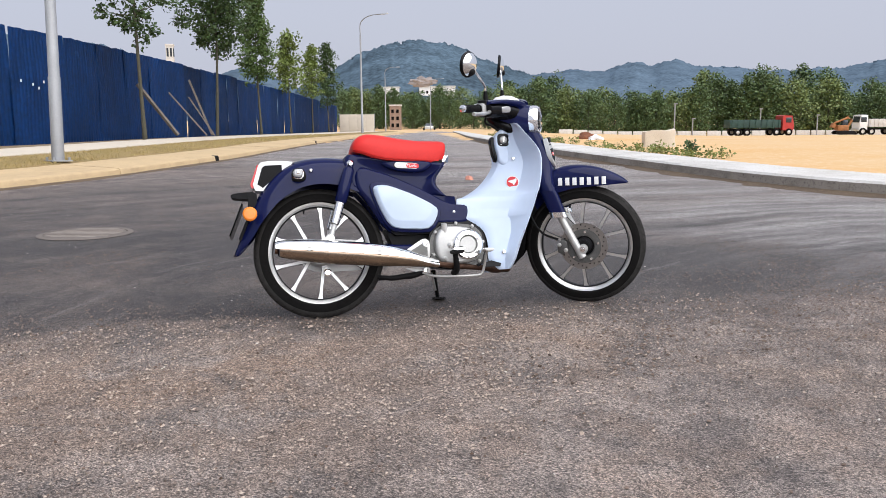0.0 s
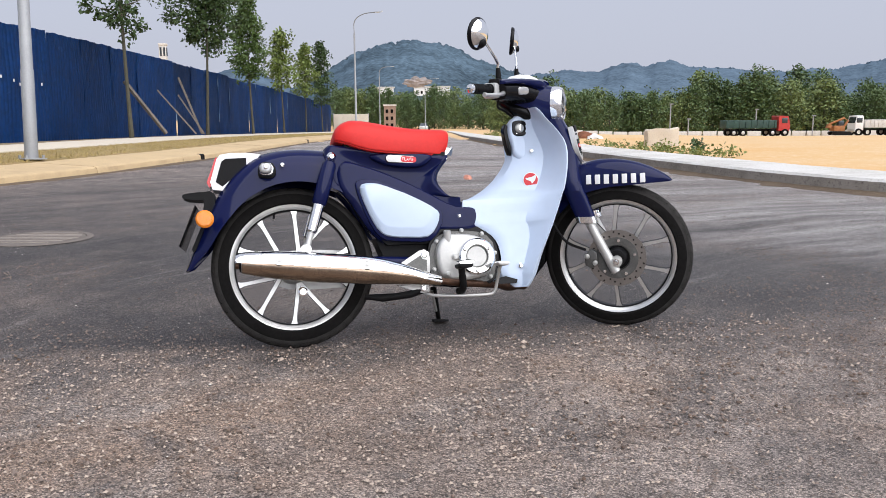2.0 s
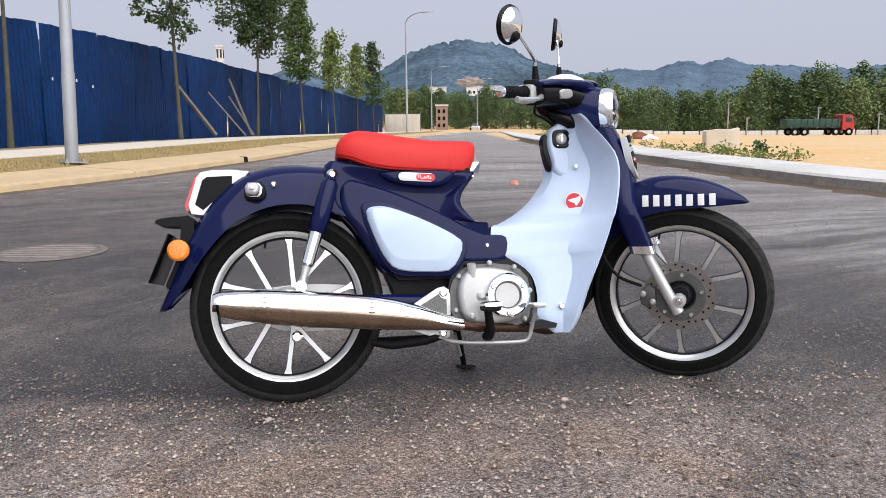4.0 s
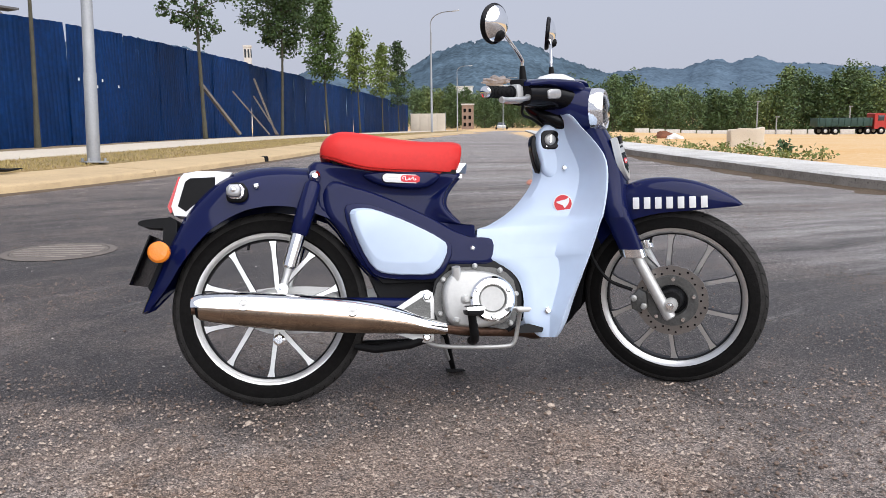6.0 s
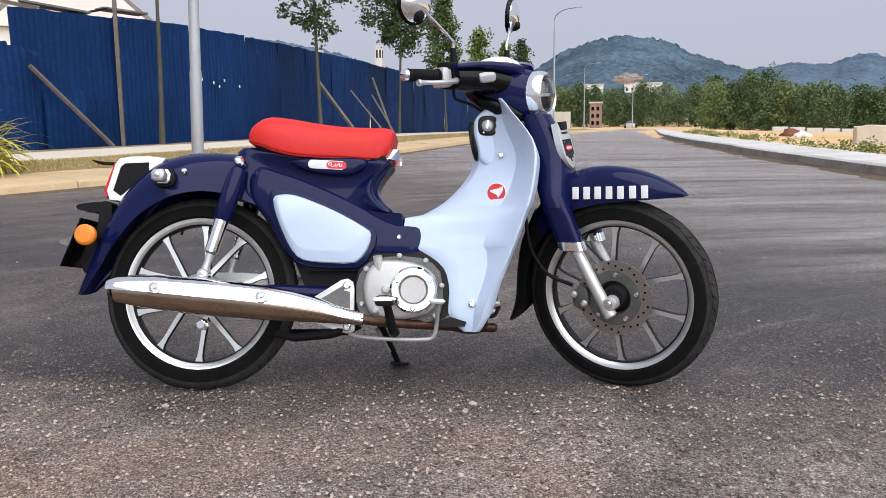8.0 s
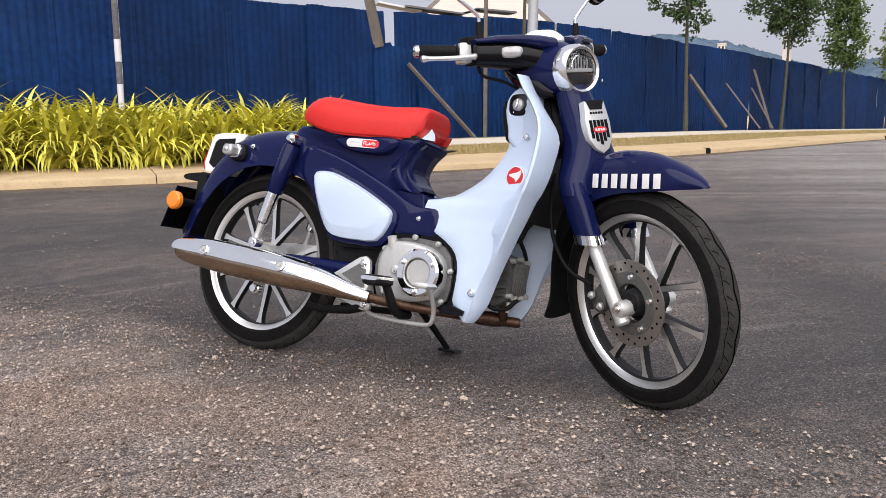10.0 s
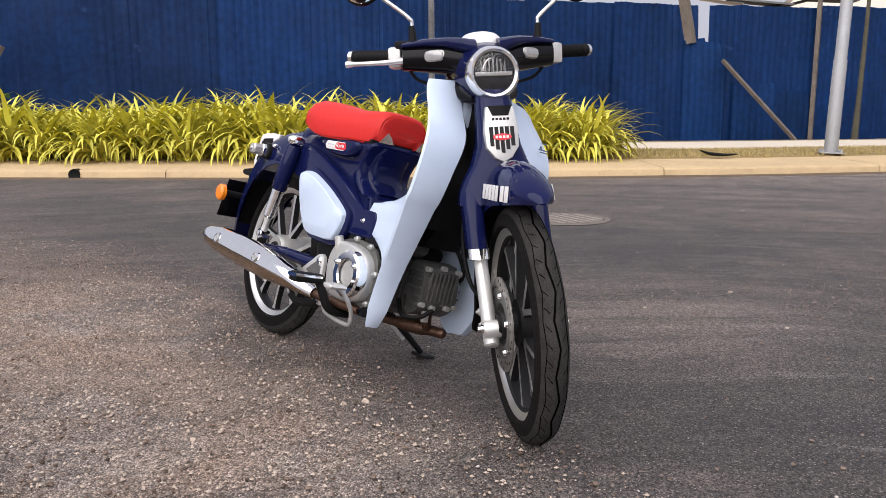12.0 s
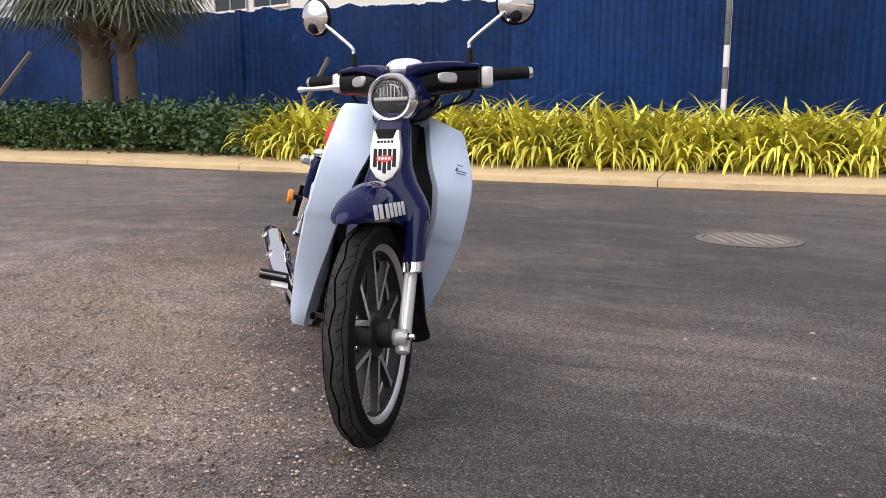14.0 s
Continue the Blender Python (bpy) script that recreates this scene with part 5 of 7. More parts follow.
part("starter_motor", tube([(0.70, -0.03, 0.405), (0.80, -0.03, 0.395), (0.812, -0.03, 0.394)], [0.028, 0.028, 0.018], 18), DARKCAST, bike)
part("spark_lead", tube(bend([(0.83, 0.07, 0.30), (0.86, 0.085, 0.34), (0.85, 0.06, 0.40), (0.82, 0.03, 0.45)], 5), 0.006, 8), BLACKP, bike)
part("hose", tube(bend([(0.80, -0.075, 0.25), (0.84, -0.085, 0.215), (0.87, -0.05, 0.215), (0.885, -0.02, 0.24)], 5), 0.006, 10), BLACKP, bike)
part("clamp", box(0.012, 0.02, 0.03, (0.868, -0.03, 0.218), 0.003), CAST, bike)
part("air_duct", tube(bend([(0.62, 0.0, 0.41), (0.72, 0.03, 0.40), (0.80, 0.02, 0.375)], 4), 0.026, 14), BLACKP, bike)

# black slabs added to fill the dark gap between body and engine
part("engine_mount_filler", slab([(0.29, 0.375), (0.34, 0.36), (0.52, 0.375), (0.54, 0.30), (0.50, 0.235), (0.44, 0.24), (0.38, 0.29), (0.32, 0.30)], -0.06, 0.06, 0.01, 1, 1), BLACKP, bike)
part("body_underside", slab([(0.30, 0.372), (0.33, 0.346), (0.49, 0.346), (0.515, 0.374), (0.62, 0.372), (0.62, 0.40), (0.32, 0.40)], -0.088, 0.088, 0.004, 0, 1), BLACKP, bike)
part("engine_front_plate", slab([(0.70, 0.36), (0.745, 0.37), (0.745, 0.22), (0.70, 0.2)], -0.07, 0.07, 0.004, 0, 1), DARKCAST, bike)

# foot gear
part("brake_pedal", tube(bend([(0.44, -0.085, 0.182), (0.46, -0.095, 0.164), (0.50, -0.110, 0.155), (0.58, -0.128, 0.150), (0.67, -0.144, 0.149), (0.698, -0.149, 0.158), (0.708, -0.160, 0.195), (0.710, -0.190, 0.235), (0.710, -0.210, 0.250)], 5), 0.0062, 12), CAST, bike, "bent silver brake pedal")
part("pedal_pad", slab([(0.688, 0.258), (0.696, 0.263), (0.728, 0.261), (0.734, 0.254), (0.726, 0.247), (0.696, 0.248)], -0.200, -0.250, 0.004, 1, 2), SILVER, bike, "silver pedal pad")
part("footrest_bar", tube(bend([(0.585, -0.08, 0.168), (0.585, -0.13, 0.170), (0.583, -0.160, 0.185), (0.576, -0.180, 0.225), (0.571, -0.195, 0.252)], 4), [0.013] * 12 + [0.012] * 5, 12), BLACKP, bike)
for s in (-1, 1):
    peg = part("footrest", loft([[(0.571 + x, s * y, 0.257 + z) for x, z in rounded(0.024 * k, 0.015 * k, 20, 0.6)] for y, k in ((0.186, 0.7), (0.191, 0.95), (0.270, 1.0), (0.277, 0.9), (0.279, 0.6))]), BLACKP, bike, "black rubber footrest")
    part("footrest_band", loft([[(0.571 + x, s * y, 0.262 + z) for x, z in rounded(0.0255, 0.0055, 20, 0.5)] for y in (0.196, 0.2805)]), CHROME, peg, "bright metal plate on the footrest")
part("skid_bracket", slab([(0.71, 0.20), (0.745, 0.212), (0.79, 0.198), (0.785, 0.185), (0.72, 0.185)], -0.145, -0.11, 0.004, 0, 1), GLOSSK, bike)
part("centre_stand", tube([(0.24, -0.09, 0.165), (0.30, -0.1, 0.155), (0.40, -0.1, 0.165), (0.46, -0.09, 0.185)], [0.009, 0.012, 0.014, 0.016], 10), BLACKP, bike)
part("centre_stand_foot", tube([(0.24, 0.09, 0.165), (0.42, 0.1, 0.165), (0.46, 0.09, 0.185)], 0.011, 10), BLACKP, bike)
stand = part("side_stand", tube([(0.525, 0.09, 0.185), (0.545, 0.15, 0.13), (0.566, 0.220, 0.066)], [0.012, 0.010, 0.009], 12), BLACKP, bike, "black side stand, folded out")
part("stand_foot", slab([(0.545, 0.066), (0.60, 0.062), (0.605, 0.056), (0.545, 0.056)], 0.200, 0.250, 0.002, 0, 1), BLACKP, stand)
part("stand_spring", tube([(0.515, 0.075, 0.175), (0.545, 0.16, 0.10)], 0.006, 8), SILVER, stand)

# steered parts, built straight ahead
ST = dict(m=TURN)


def rr(cx, hx, hy, z, n=20, e=0.55):
    """A rounded rectangle at height z."""
    out = []
    for k in range(n):
        a = 2 * math.pi * (k + 0.5) / n
        c, s = math.cos(a), math.sin(a)
        out.append((cx + hx * math.copysign(abs(c) ** e, c), hy * math.copysign(abs(s) ** e, s), z))
    return out


part("fork_shell", loft([rr(1.005, 0.035, 0.042, 0.83, 28, 0.7), rr(1.022, 0.040, 0.046, 0.79, 28, 0.7), rr(1.040, 0.046, 0.050, 0.74, 28, 0.7), rr(1.055, 0.050, 0.056, 0.69, 28, 0.7), rr(1.064, 0.050, 0.072, 0.645, 28, 0.7), rr(1.072, 0.047, 0.094, 0.608, 28, 0.65), rr(1.080, 0.043, 0.106, 0.582, 28, 0.6), rr(1.088, 0.041, 0.110, 0.56, 28, 0.55), rr(1.092, 0.040, 0.111, 0.548, 28, 0.55)]), NAVY, bike, "navy fork shell with silver crest", TURN, sharp=60)
for s in (-1, 1):
    rows = [[(x, s * (y0 + y), z) for x, y, z in rr(cx, hx, hy, z, 24, 0.6)] for cx, hx, hy, z, y0 in ((1.084, 0.034, 0.018, 0.58, 0.083), (1.092, 0.0395, 0.0255, 0.548, 0.081), (1.103, 0.040, 0.0255, 0.525, 0.080), (1.116, 0.039, 0.025, 0.49, 0.080), (1.134, 0.037, 0.0245, 0.445, 0.080))]
    leg = part("fork_leg", loft(rows), NAVY, bike, "navy fork leg cover", TURN, sharp=60)
    part("band", loft([[(x, s * (0.080 + y), z) for x, y, z in rr(cx, hx, hy, z)] for cx, z, hx, hy in ((1.133, 0.448, 0.0385, 0.0262), (1.141, 0.424, 0.0385, 0.0262), (1.143, 0.420, 0.030, 0.021))]), CHROME, leg, "chrome band")
    part("slider", tube([(1.143, s * 0.075, 0.43), (1.175, s * 0.075, 0.365), (1.225, s * 0.075, 0.265), (1.242, s * 0.075, 0.232), (1.244, s * 0.075, 0.228)], [0.0165, 0.017, 0.018, 0.019, 0.014], 18), SILVER, leg, "silver fork slider")
    part("axle_lug", lathe([(0, -0.024), (0.018, -0.022), (0.021, -0.016), (0.021, 0.018), (0, 0.02)], 20, Matrix.Translation((1.245, s * 0.072, 0.270))), SILVER, leg)
    part("axle_nut", lathe([(0, s * 0.022), (0.007, s * 0.022), (0.008, s * 0.012), (0.012, s * 0.012), (0.012, -s * 0.01)], 12, Matrix.Translation((1.245, s * 0.086, 0.272))), CHROME, leg)
part("front_axle", tube([(1.245, -0.086, 0.279), (1.245, 0.086, 0.279)], 0.010, 12), CAST, bike, "", TURN)
cal = part("brake_caliper", slab([(1.122, 0.290), (1.15, 0.318), (1.172, 0.305), (1.176, 0.262), (1.150, 0.240), (1.126, 0.252)], -0.036, -0.068, 0.007, 1, 2), DARKCAST, bike, "dark grey brake caliper", TURN)
for x, z in ((1.135, 0.29), (1.165, 0.265)):
    bolt(x, -0.077, z, 0.010, cal, CAST)
part("brake_hose", tube(bend([(0.98, -0.05, 0.60), (1.0, -0.085, 0.50), (1.015, -0.09, 0.42), (1.06, -0.085, 0.35), (1.13, -0.07, 0.315)], 5), 0.0055, 10), BLACKP, bike, "black brake hose", TURN)
ff = fender([(1.452, 0.566, 1.44, 0.562, 0.012), (1.425, 0.590, 1.40, 0.562, 0.036), (1.37, 0.620, 1.35, 0.560, 0.05), (1.30, 0.644, 1.28, 0.556, 0.055), (1.22, 0.654, 1.21, 0.550, 0.056), (1.14, 0.645, 1.13, 0.53, 0.056), (1.06, 0.602, 1.08, 0.50, 0.054), (1.00, 0.53, 1.035, 0.455, 0.052)], "front_fender", NAVY, TURN)
fender([(1.0, 0.53, 1.035, 0.455, 0.05), (0.955, 0.44, 0.995, 0.40, 0.052), (0.935, 0.35, 0.975, 0.325, 0.054), (0.925, 0.26, 0.965, 0.262, 0.056), (0.902, 0.182, 0.935, 0.215, 0.060)], "mud_flap", BLACKP, TURN)
# seven white characters of the plate number on each side of the fender, as bars
for s in (-1, 1):
    for i in range(7):
        x = 1.148 + 0.033 * i
        part("plate_bar", box(0.019, 0.002, 0.035, bevel=0.0008, m=Matrix.Translation((x, s * (0.0585 if i < 5 else 0.056 - 0.002 * (i - 4)), 0.583)) @ Matrix.Rotation(radians(-s * (3 if i < 5 else 9)), 4, "Z") @ Matrix.Rotation(radians(s * 8), 4, "X")), WHITEP, ff)
# crest: silver shield with black bars and a red oval
FACE = Matrix.Translation((1.105, 0, 0.71)) @ Matrix.Rotation(radians(-13), 4, "Y")
def front_slab(outline, d0, d1, bevel=0.0, steps=1):
    """An outline in y and z on the crest's face."""
    bm = slab(outline, d0, d1, bevel, steps, 2)
    bmesh.ops.transform(bm, matrix=TURN @ FACE @ Matrix.Rotation(radians(90), 4, "Z"), verts=bm.verts)
    return bm
crest = part("crest", front_slab([(-0.034, 0.075), (0.034, 0.075), (0.042, 0.02), (0.040, -0.025), (0.022, -0.052), (0, -0.064), (-0.022, -0.052), (-0.040, -0.025), (-0.042, 0.02)], 0.016, -0.004, 0.003, 1), SILVER, bike, "silver shield crest with black bars")
for i in range(5):
    y = -0.026 + 0.013 * i
    part("crest_bar", front_slab([(y - 0.0048, 0.024), (y + 0.0048, 0.024), (y + 0.0048, -0.024 - 0.018 * (1 - abs(i - 2) / 2)), (y - 0.0048, -0.024 - 0.016 * (1 - abs(i - 2) / 2))], -0.003, -0.0052, 0, 0), GLOSSK, crest)
part("crest_oval", front_slab([(0.024 * math.cos(a), -0.002 + 0.0085 * math.sin(a)) for a in [2 * math.pi * k / 12 for k in range(12)]], -0.003, -0.0066, 0, 0), REDP, crest)
for i in range(4):
    part("crest_oval", front_slab([(-0.017 + 0.009 * i, 0.001), (-0.011 + 0.009 * i, 0.001), (-0.011 + 0.009 * i, -0.005), (-0.017 + 0.009 * i, -0.005)], -0.006, -0.0072, 0, 0), WHITEP, crest)
for i in range(5):
    part("maker_bar", front_slab([(-0.022 + 0.0092 * i, 0.046), (-0.0155 + 0.0092 * i, 0.046), (-0.0155 + 0.0092 * i, 0.040), (-0.022 + 0.0092 * i, 0.040)], -0.003, -0.005, 0, 0), GLOSSK, crest)
part("shell_mouth", front_slab([(-0.03, 0.076), (0.03, 0.076), (0.020, 0.052), (-0.020, 0.052)], 0.0, -0.008, 0.002, 1), BLACKP, bike)

# headlight and nacelle
HL = Matrix.Translation((1.030, 0, 0.868)) @ Matrix.Rotation(radians(-90), 4, "Z")
head = part("headlight", lathe([(0.052, 0.022), (0.058, 0.026), (0.065, 0.016), (0.068, 0.0), (0.066, -0.03), (0.05, -0.03)], 48, HL), RIMW, bike, "round headlight with chrome rim", TURN)
bm = lathe([(0.0, 0.006), (0.05, 0.006), (0.053, 0.02)], 40, HL)
part("reflector", bm, LAMPIN, head)
part("lamp_bar", box(0.006, 0.092, 0.011, (1.043, 0, 0.866), 0.003), CLEAR, head, "pale light bar")
for z in (-0.030, -0.018, 0.036):
    w = math.sqrt(0.048 ** 2 - z * z)
    part("lamp_rib", box(0.004, 2 * w, 0.003, (1.040, 0, 0.866 + z), 0.001), LAMPIN, head)
arch = [(1.043, 0.026 * math.cos(a), 0.874 + 0.030 * math.sin(a)) for a in [math.pi * k / 14 for k in range(15)]]
part("lamp_arch", tube(arch, 0.0022, 6), CHROME, head)
for i in range(7):
    y = -0.030 + 0.010 * i
    part("lamp_rib", box(0.004, 0.0016, 0.7 * math.sqrt(0.046 ** 2 - y * y), (1.040, y, 0.872 + 0.36 * math.sqrt(0.046 ** 2 - y * y))), CAST, head)
GLASS = bpy.data.materials.new("lens_glass")
GLASS.use_nodes = True
gp = GLASS.node_tree.nodes["Principled BSDF"]
gp.inputs["Transmission Weight"].default_value, gp.inputs["Roughness"].default_value, gp.inputs["IOR"].default_value = 1.0, 0.02, 1.3
lens = part("lens", lathe([(0.0, 0.037), (0.02, 0.0355), (0.036, 0.031), (0.048, 0.024), (0.053, 0.018), (0.051, 0.016), (0.036, 0.028), (0.02, 0.0325), (0, 0.034)], 40, HL), GLASS, head, "clear domed lens")
lens.visible_shadow = False


def ring_at(x, hw, z0, z1, e=0.75, n=28):
    zc, hz = (z0 + z1) / 2, (z1 - z0) / 2
    return [(x, hw * math.copysign(abs(math.cos(a)) ** e, math.cos(a)), zc + hz * math.copysign(abs(math.sin(a)) ** e, math.sin(a))) for a in [2 * math.pi * k / n for k in range(n)]]


rows = [ring_at(1.020, 0.066, 0.802, 0.934, 1.0), ring_at(1.0, 0.070, 0.797, 0.941, 0.97), ring_at(0.97, 0.076, 0.803, 0.953, 0.9), ring_at(0.92, 0.084, 0.818, 0.962, 0.85), ring_at(0.875, 0.088, 0.840, 0.963, 0.8), ring_at(0.835, 0.080, 0.87, 0.955, 0.8), ring_at(0.815, 0.06, 0.89, 0.945, 0.8)]
nac = part("nacelle", loft(rows), NAVY, bike, "navy headlight nacelle", TURN)
part("lower_nacelle", loft([ring_at(x, hw, z0, z1, 0.8) for x, hw, z0, z1 in ((0.992, 0.05, 0.792, 0.83), (0.965, 0.079, 0.794, 0.858), (0.92, 0.0885, 0.806, 0.882), (0.87, 0.0925, 0.83, 0.905), (0.83, 0.086, 0.858, 0.92), (0.808, 0.06, 0.88, 0.925))]), GLOSSK, nac)
part("meter_hood", loft([ring_at(x, hw, 0.93, z1, 0.9) for x, hw, z1 in ((0.97, 0.01, 0.955), (0.955, 0.034, 0.972), (0.925, 0.05, 0.986), (0.89, 0.054, 0.990), (0.855, 0.048, 0.984), (0.835, 0.03, 0.970))]), WHITEP, nac, "white meter hood")
for s in (-1, 1):
    def sect(y, x0, x1, z0, z1, n=18):
        return [((x0 + x1) / 2 + (x1 - x0) / 2 * math.copysign(abs(math.cos(a)) ** 0.7, math.cos(a)), s * y, (z0 + z1) / 2 + (z1 - z0) / 2 * math.copysign(abs(math.sin(a)) ** 0.7, math.sin(a))) for a in [2 * math.pi * k / n for k in range(n)]]
    wing = part("bar_cover", loft([sect(0.03, 0.83, 1.0, 0.915, 0.964), sect(0.065, 0.832, 0.988, 0.930, 0.969), sect(0.10, 0.83, 0.950, 0.944, 0.974), sect(0.15, 0.822, 0.918, 0.952, 0.975), sect(0.20, 0.812, 0.885, 0.954, 0.970), sect(0.207, 0.815, 0.88, 0.956, 0.967)]), NAVY, bike, "navy handlebar cover", TURN)
    part("switch_face", loft([sect(0.060, 0.83, 0.980, 0.872, 0.940), sect(0.10, 0.828, 0.947, 0.884, 0.954), sect(0.15, 0.82, 0.914, 0.893, 0.960), sect(0.205, 0.81, 0.881, 0.900, 0.960)]), GLOSSK, wing)
    # clear indicator set in the front of the cover
    turn_in = Matrix(((s * math.sin(radians(34)), math.cos(radians(34)), 0, 0.924), (-math.cos(radians(34)), s * math.sin(radians(34)), 0, s * 0.127), (0, 0, 1, 0.927), (0, 0, 0, 1)))
    oval = [(0.027 * math.copysign(abs(math.cos(a)) ** 0.6, math.cos(a)), 0.0135 * math.copysign(abs(math.sin(a)) ** 0.6, math.sin(a))) for a in [2 * math.pi * (k + 0.5) / 24 for k in range(24)]]
    for nm, k, deep, mat in (("indicator_bezel", 1.14, 0.004, SILVER), ("indicator", 1.0, 0.009, CLEAR)):
        bmi = slab([(x * k, z * k) for x, z in oval], -0.014, deep, 0.004, 0, 3)
        bmesh.ops.transform(bmi, matrix=turn_in, verts=bmi.verts)
        part(nm, bmi, mat, wing, "clear indicator lens" if nm == "indicator" else "")
    part("switch_box", box(0.052, 0.036, 0.056, bevel=0.010, m=Matrix.Translation((0.828, s * 0.217, 0.935)) @ Matrix.Rotation(radians(s * 16), 4, "Z")), SILVER if s < 0 else SILVER, wing)
    g0, g1 = Vector((0.826, s * 0.230, 0.940)), Vector((0.782, s * 0.330, 0.947))
    d = g1 - g0
    grip = part("grip", tube([g0 + d * k for k in (0, 0.02, 0.06, 0.08, 0.5, 0.9, 0.93, 0.97)], [0.016, 0.021, 0.021, 0.0165, 0.0168, 0.0165, 0.0185, 0.0175], 20), BLACKP, bike, "black rubber grip", TURN)
    bmg = bmesh.new()
    for i in range(14):
        tube([g0 + d * (0.14 + 0.052 * i), g0 + d * (0.165 + 0.052 * i)], 0.0176, 16, bm=bmg)
    part("rib", bmg, BLACKP, grip)
    part("bar_end", tube([g0 + d * k for k in (0.97, 0.985, 1.08, 1.12)], [0.014, 0.0165, 0.0155, 0.009], 18), CHROME, grip, "chrome bar end")
    if s < 0:
        part("brake_lever", tube(bend([(0.865, -0.185, 0.925), (0.868, -0.22, 0.922), (0.862, -0.27, 0.920), (0.838, -0.330, 0.922), (0.832, -0.352, 0.922)], 4), [0.010, 0.010, 0.010, 0.009, 0.008, 0.008, 0.007, 0.007, 0.0065, 0.0065, 0.006, 0.006, 0.0065, 0.008, 0.009, 0.0095, 0.008], 12), ALLOY, bike, "bare metal brake lever", TURN)
        part("master_cylinder", box(0.04, 0.05, 0.022, (0.838, -0.195, 0.966), 0.006), BLACKP, bike, "", TURN)
    cable = bend([(0.85, s * 0.19, 0.91), (0.835, s * 0.16, 0.875), (0.85, s * 0.10, 0.855), (0.88, s * 0.05, 0.82)], 5)
    part("cable", tube(cable, 0.0045, 8), BLACKP, bike, "", TURN)
    # mirror
    base = (0.846, s * 0.172, 0.968)
    mir = part("mirror", tube(bend([base, (0.846, s * 0.172, 1.02), (0.846, s * 0.178, 1.036), (0.836, s * 0.22, 1.072), (0.822, s * 0.270, 1.112)], 4), 0.0052, 12), CHROME, bike, "round chrome mirror with black rim on a bent stem", TURN)
    part("boot", tube([(0.846, s * 0.172, 0.955), (0.846, s * 0.172, 0.968), (0.846, s * 0.172, 1.0), (0.846, s * 0.173, 1.016)], [0.014, 0.012, 0.0095, 0.0075], 14), BLACKP, mir)
    MH = Matrix.Translation((0.812, s * 0.300, 1.133)) @ Matrix.Rotation(radians(86 + s * 17), 4, "Z") @ Matrix.Rotation(radians(8), 4, "X")
    part("shell", lathe([(0, -0.024), (0.02, -0.022), (0.04, -0.014), (0.052, -0.001)], 36, MH), CHROME, mir, "chrome mirror shell")
    part("rim", lathe([(0.0505, -0.003), (0.0545, 0.0), (0.057, 0.006), (0.0555, 0.011), (0.0515, 0.011)], 36, MH), GLOSSK, mir, "black mirror rim")
    part("glass", lathe([(0, 0.009), (0.052, 0.009), (0.052, 0.007), (0, 0.007)], 36, MH), MIRROR, mir, "mirror glass")
    part("joint", lathe([(0, -0.030), (0.010, -0.028), (0.017, -0.018), (0.019, -0.008)], 20, MH @ Matrix.Translation((0, 0, -0.03))), BLACKP, mir)
# script shape on the left shield's front
SCRIPT = material("blue_grey_print", (0.10, 0.13, 0.19), 0.4, 0, 0.05, 20)
for w, z, h, dy in ((0.018, 0.728, 0.0025, -0.008), (0.034, 0.712, 0.003, 0.0), (0.026, 0.706, 0.003, 0.002), (0.006, 0.716, 0.010, -0.012)):
    part("script_bar", box(0.002, w, h, m=Matrix.Translation((1.0045 - 0.006 * (z < 0.72), 0.165 + dy, z)) @ Matrix.Rotation(radians(-4), 4, "Z")), SCRIPT, bike)


# ---- trees and planting ----
def leaf_mat(name, color, vary=0.35):
    m = material(name, color, 0.6, 0, vary, 0.8, island=0.9)
    p = m.node_tree.nodes["Principled BSDF"]
    p.inputs["Subsurface Weight"].default_value = 0.0
    p.inputs["Transmission Weight"].default_value = 0.0
    return m


LEAF = leaf_mat("broad_leaf", (0.036, 0.066, 0.016))
LEAF3 = leaf_mat("mid_leaf", (0.062, 0.105, 0.022))
LEAF2 = leaf_mat("light_leaf", (0.11, 0.15, 0.03))
BELT = leaf_mat("woodland_leaf", (0.062, 0.10, 0.032), 0.45)
BELT2 = leaf_mat("woodland_leaf_light", (0.12, 0.16, 0.05), 0.4)
STRAP = leaf_mat("yellow_green_strap_leaf", (0.45, 0.42, 0.055), 0.6)
HEDGE = leaf_mat("dark_hedge_leaf", (0.035, 0.075, 0.022), 0.45)
BARK = material("grey_bark", (0.088, 0.082, 0.056), 0.9, 0, 0.3, 6, 0.6, 40)
PALMB = material("palm_bark", (0.18, 0.135, 0.094), 0.9, 0, 0.35, 5, 0.7, 25)
FROND = leaf_mat("grey_green_frond", (0.055, 0.072, 0.035), 0.3)


def leaves(bm, center, radius, count, size, rnd, droop=0.3, squash=0.8):
    """Many small bent leaves in a ragged clump."""
    for _ in range(count):
        d = Vector((rnd.gauss(0, 1), rnd.gauss(0, 1), rnd.gauss(0, 1) * squash)).normalized() * radius * rnd.random() ** 0.4
        p = Vector(center) + d
        a = Vector((rnd.gauss(0, 1), rnd.gauss(0, 1), rnd.gauss(0, 0.6) - droop)).normalized()
        b = a.cross(Vector((rnd.gauss(0, 1), rnd.gauss(0, 1), 1))).normalized()
        s = size * rnd.uniform(0.6, 1.3)
        n = a.cross(b) * s * 0.15
        v = [bm.verts.new(q) for q in (p, p + a * s * 0.5 + b * s * 0.32, p + a * s + n, p + a * s * 0.5 - b * s * 0.32)]
        bm.faces.new(v)


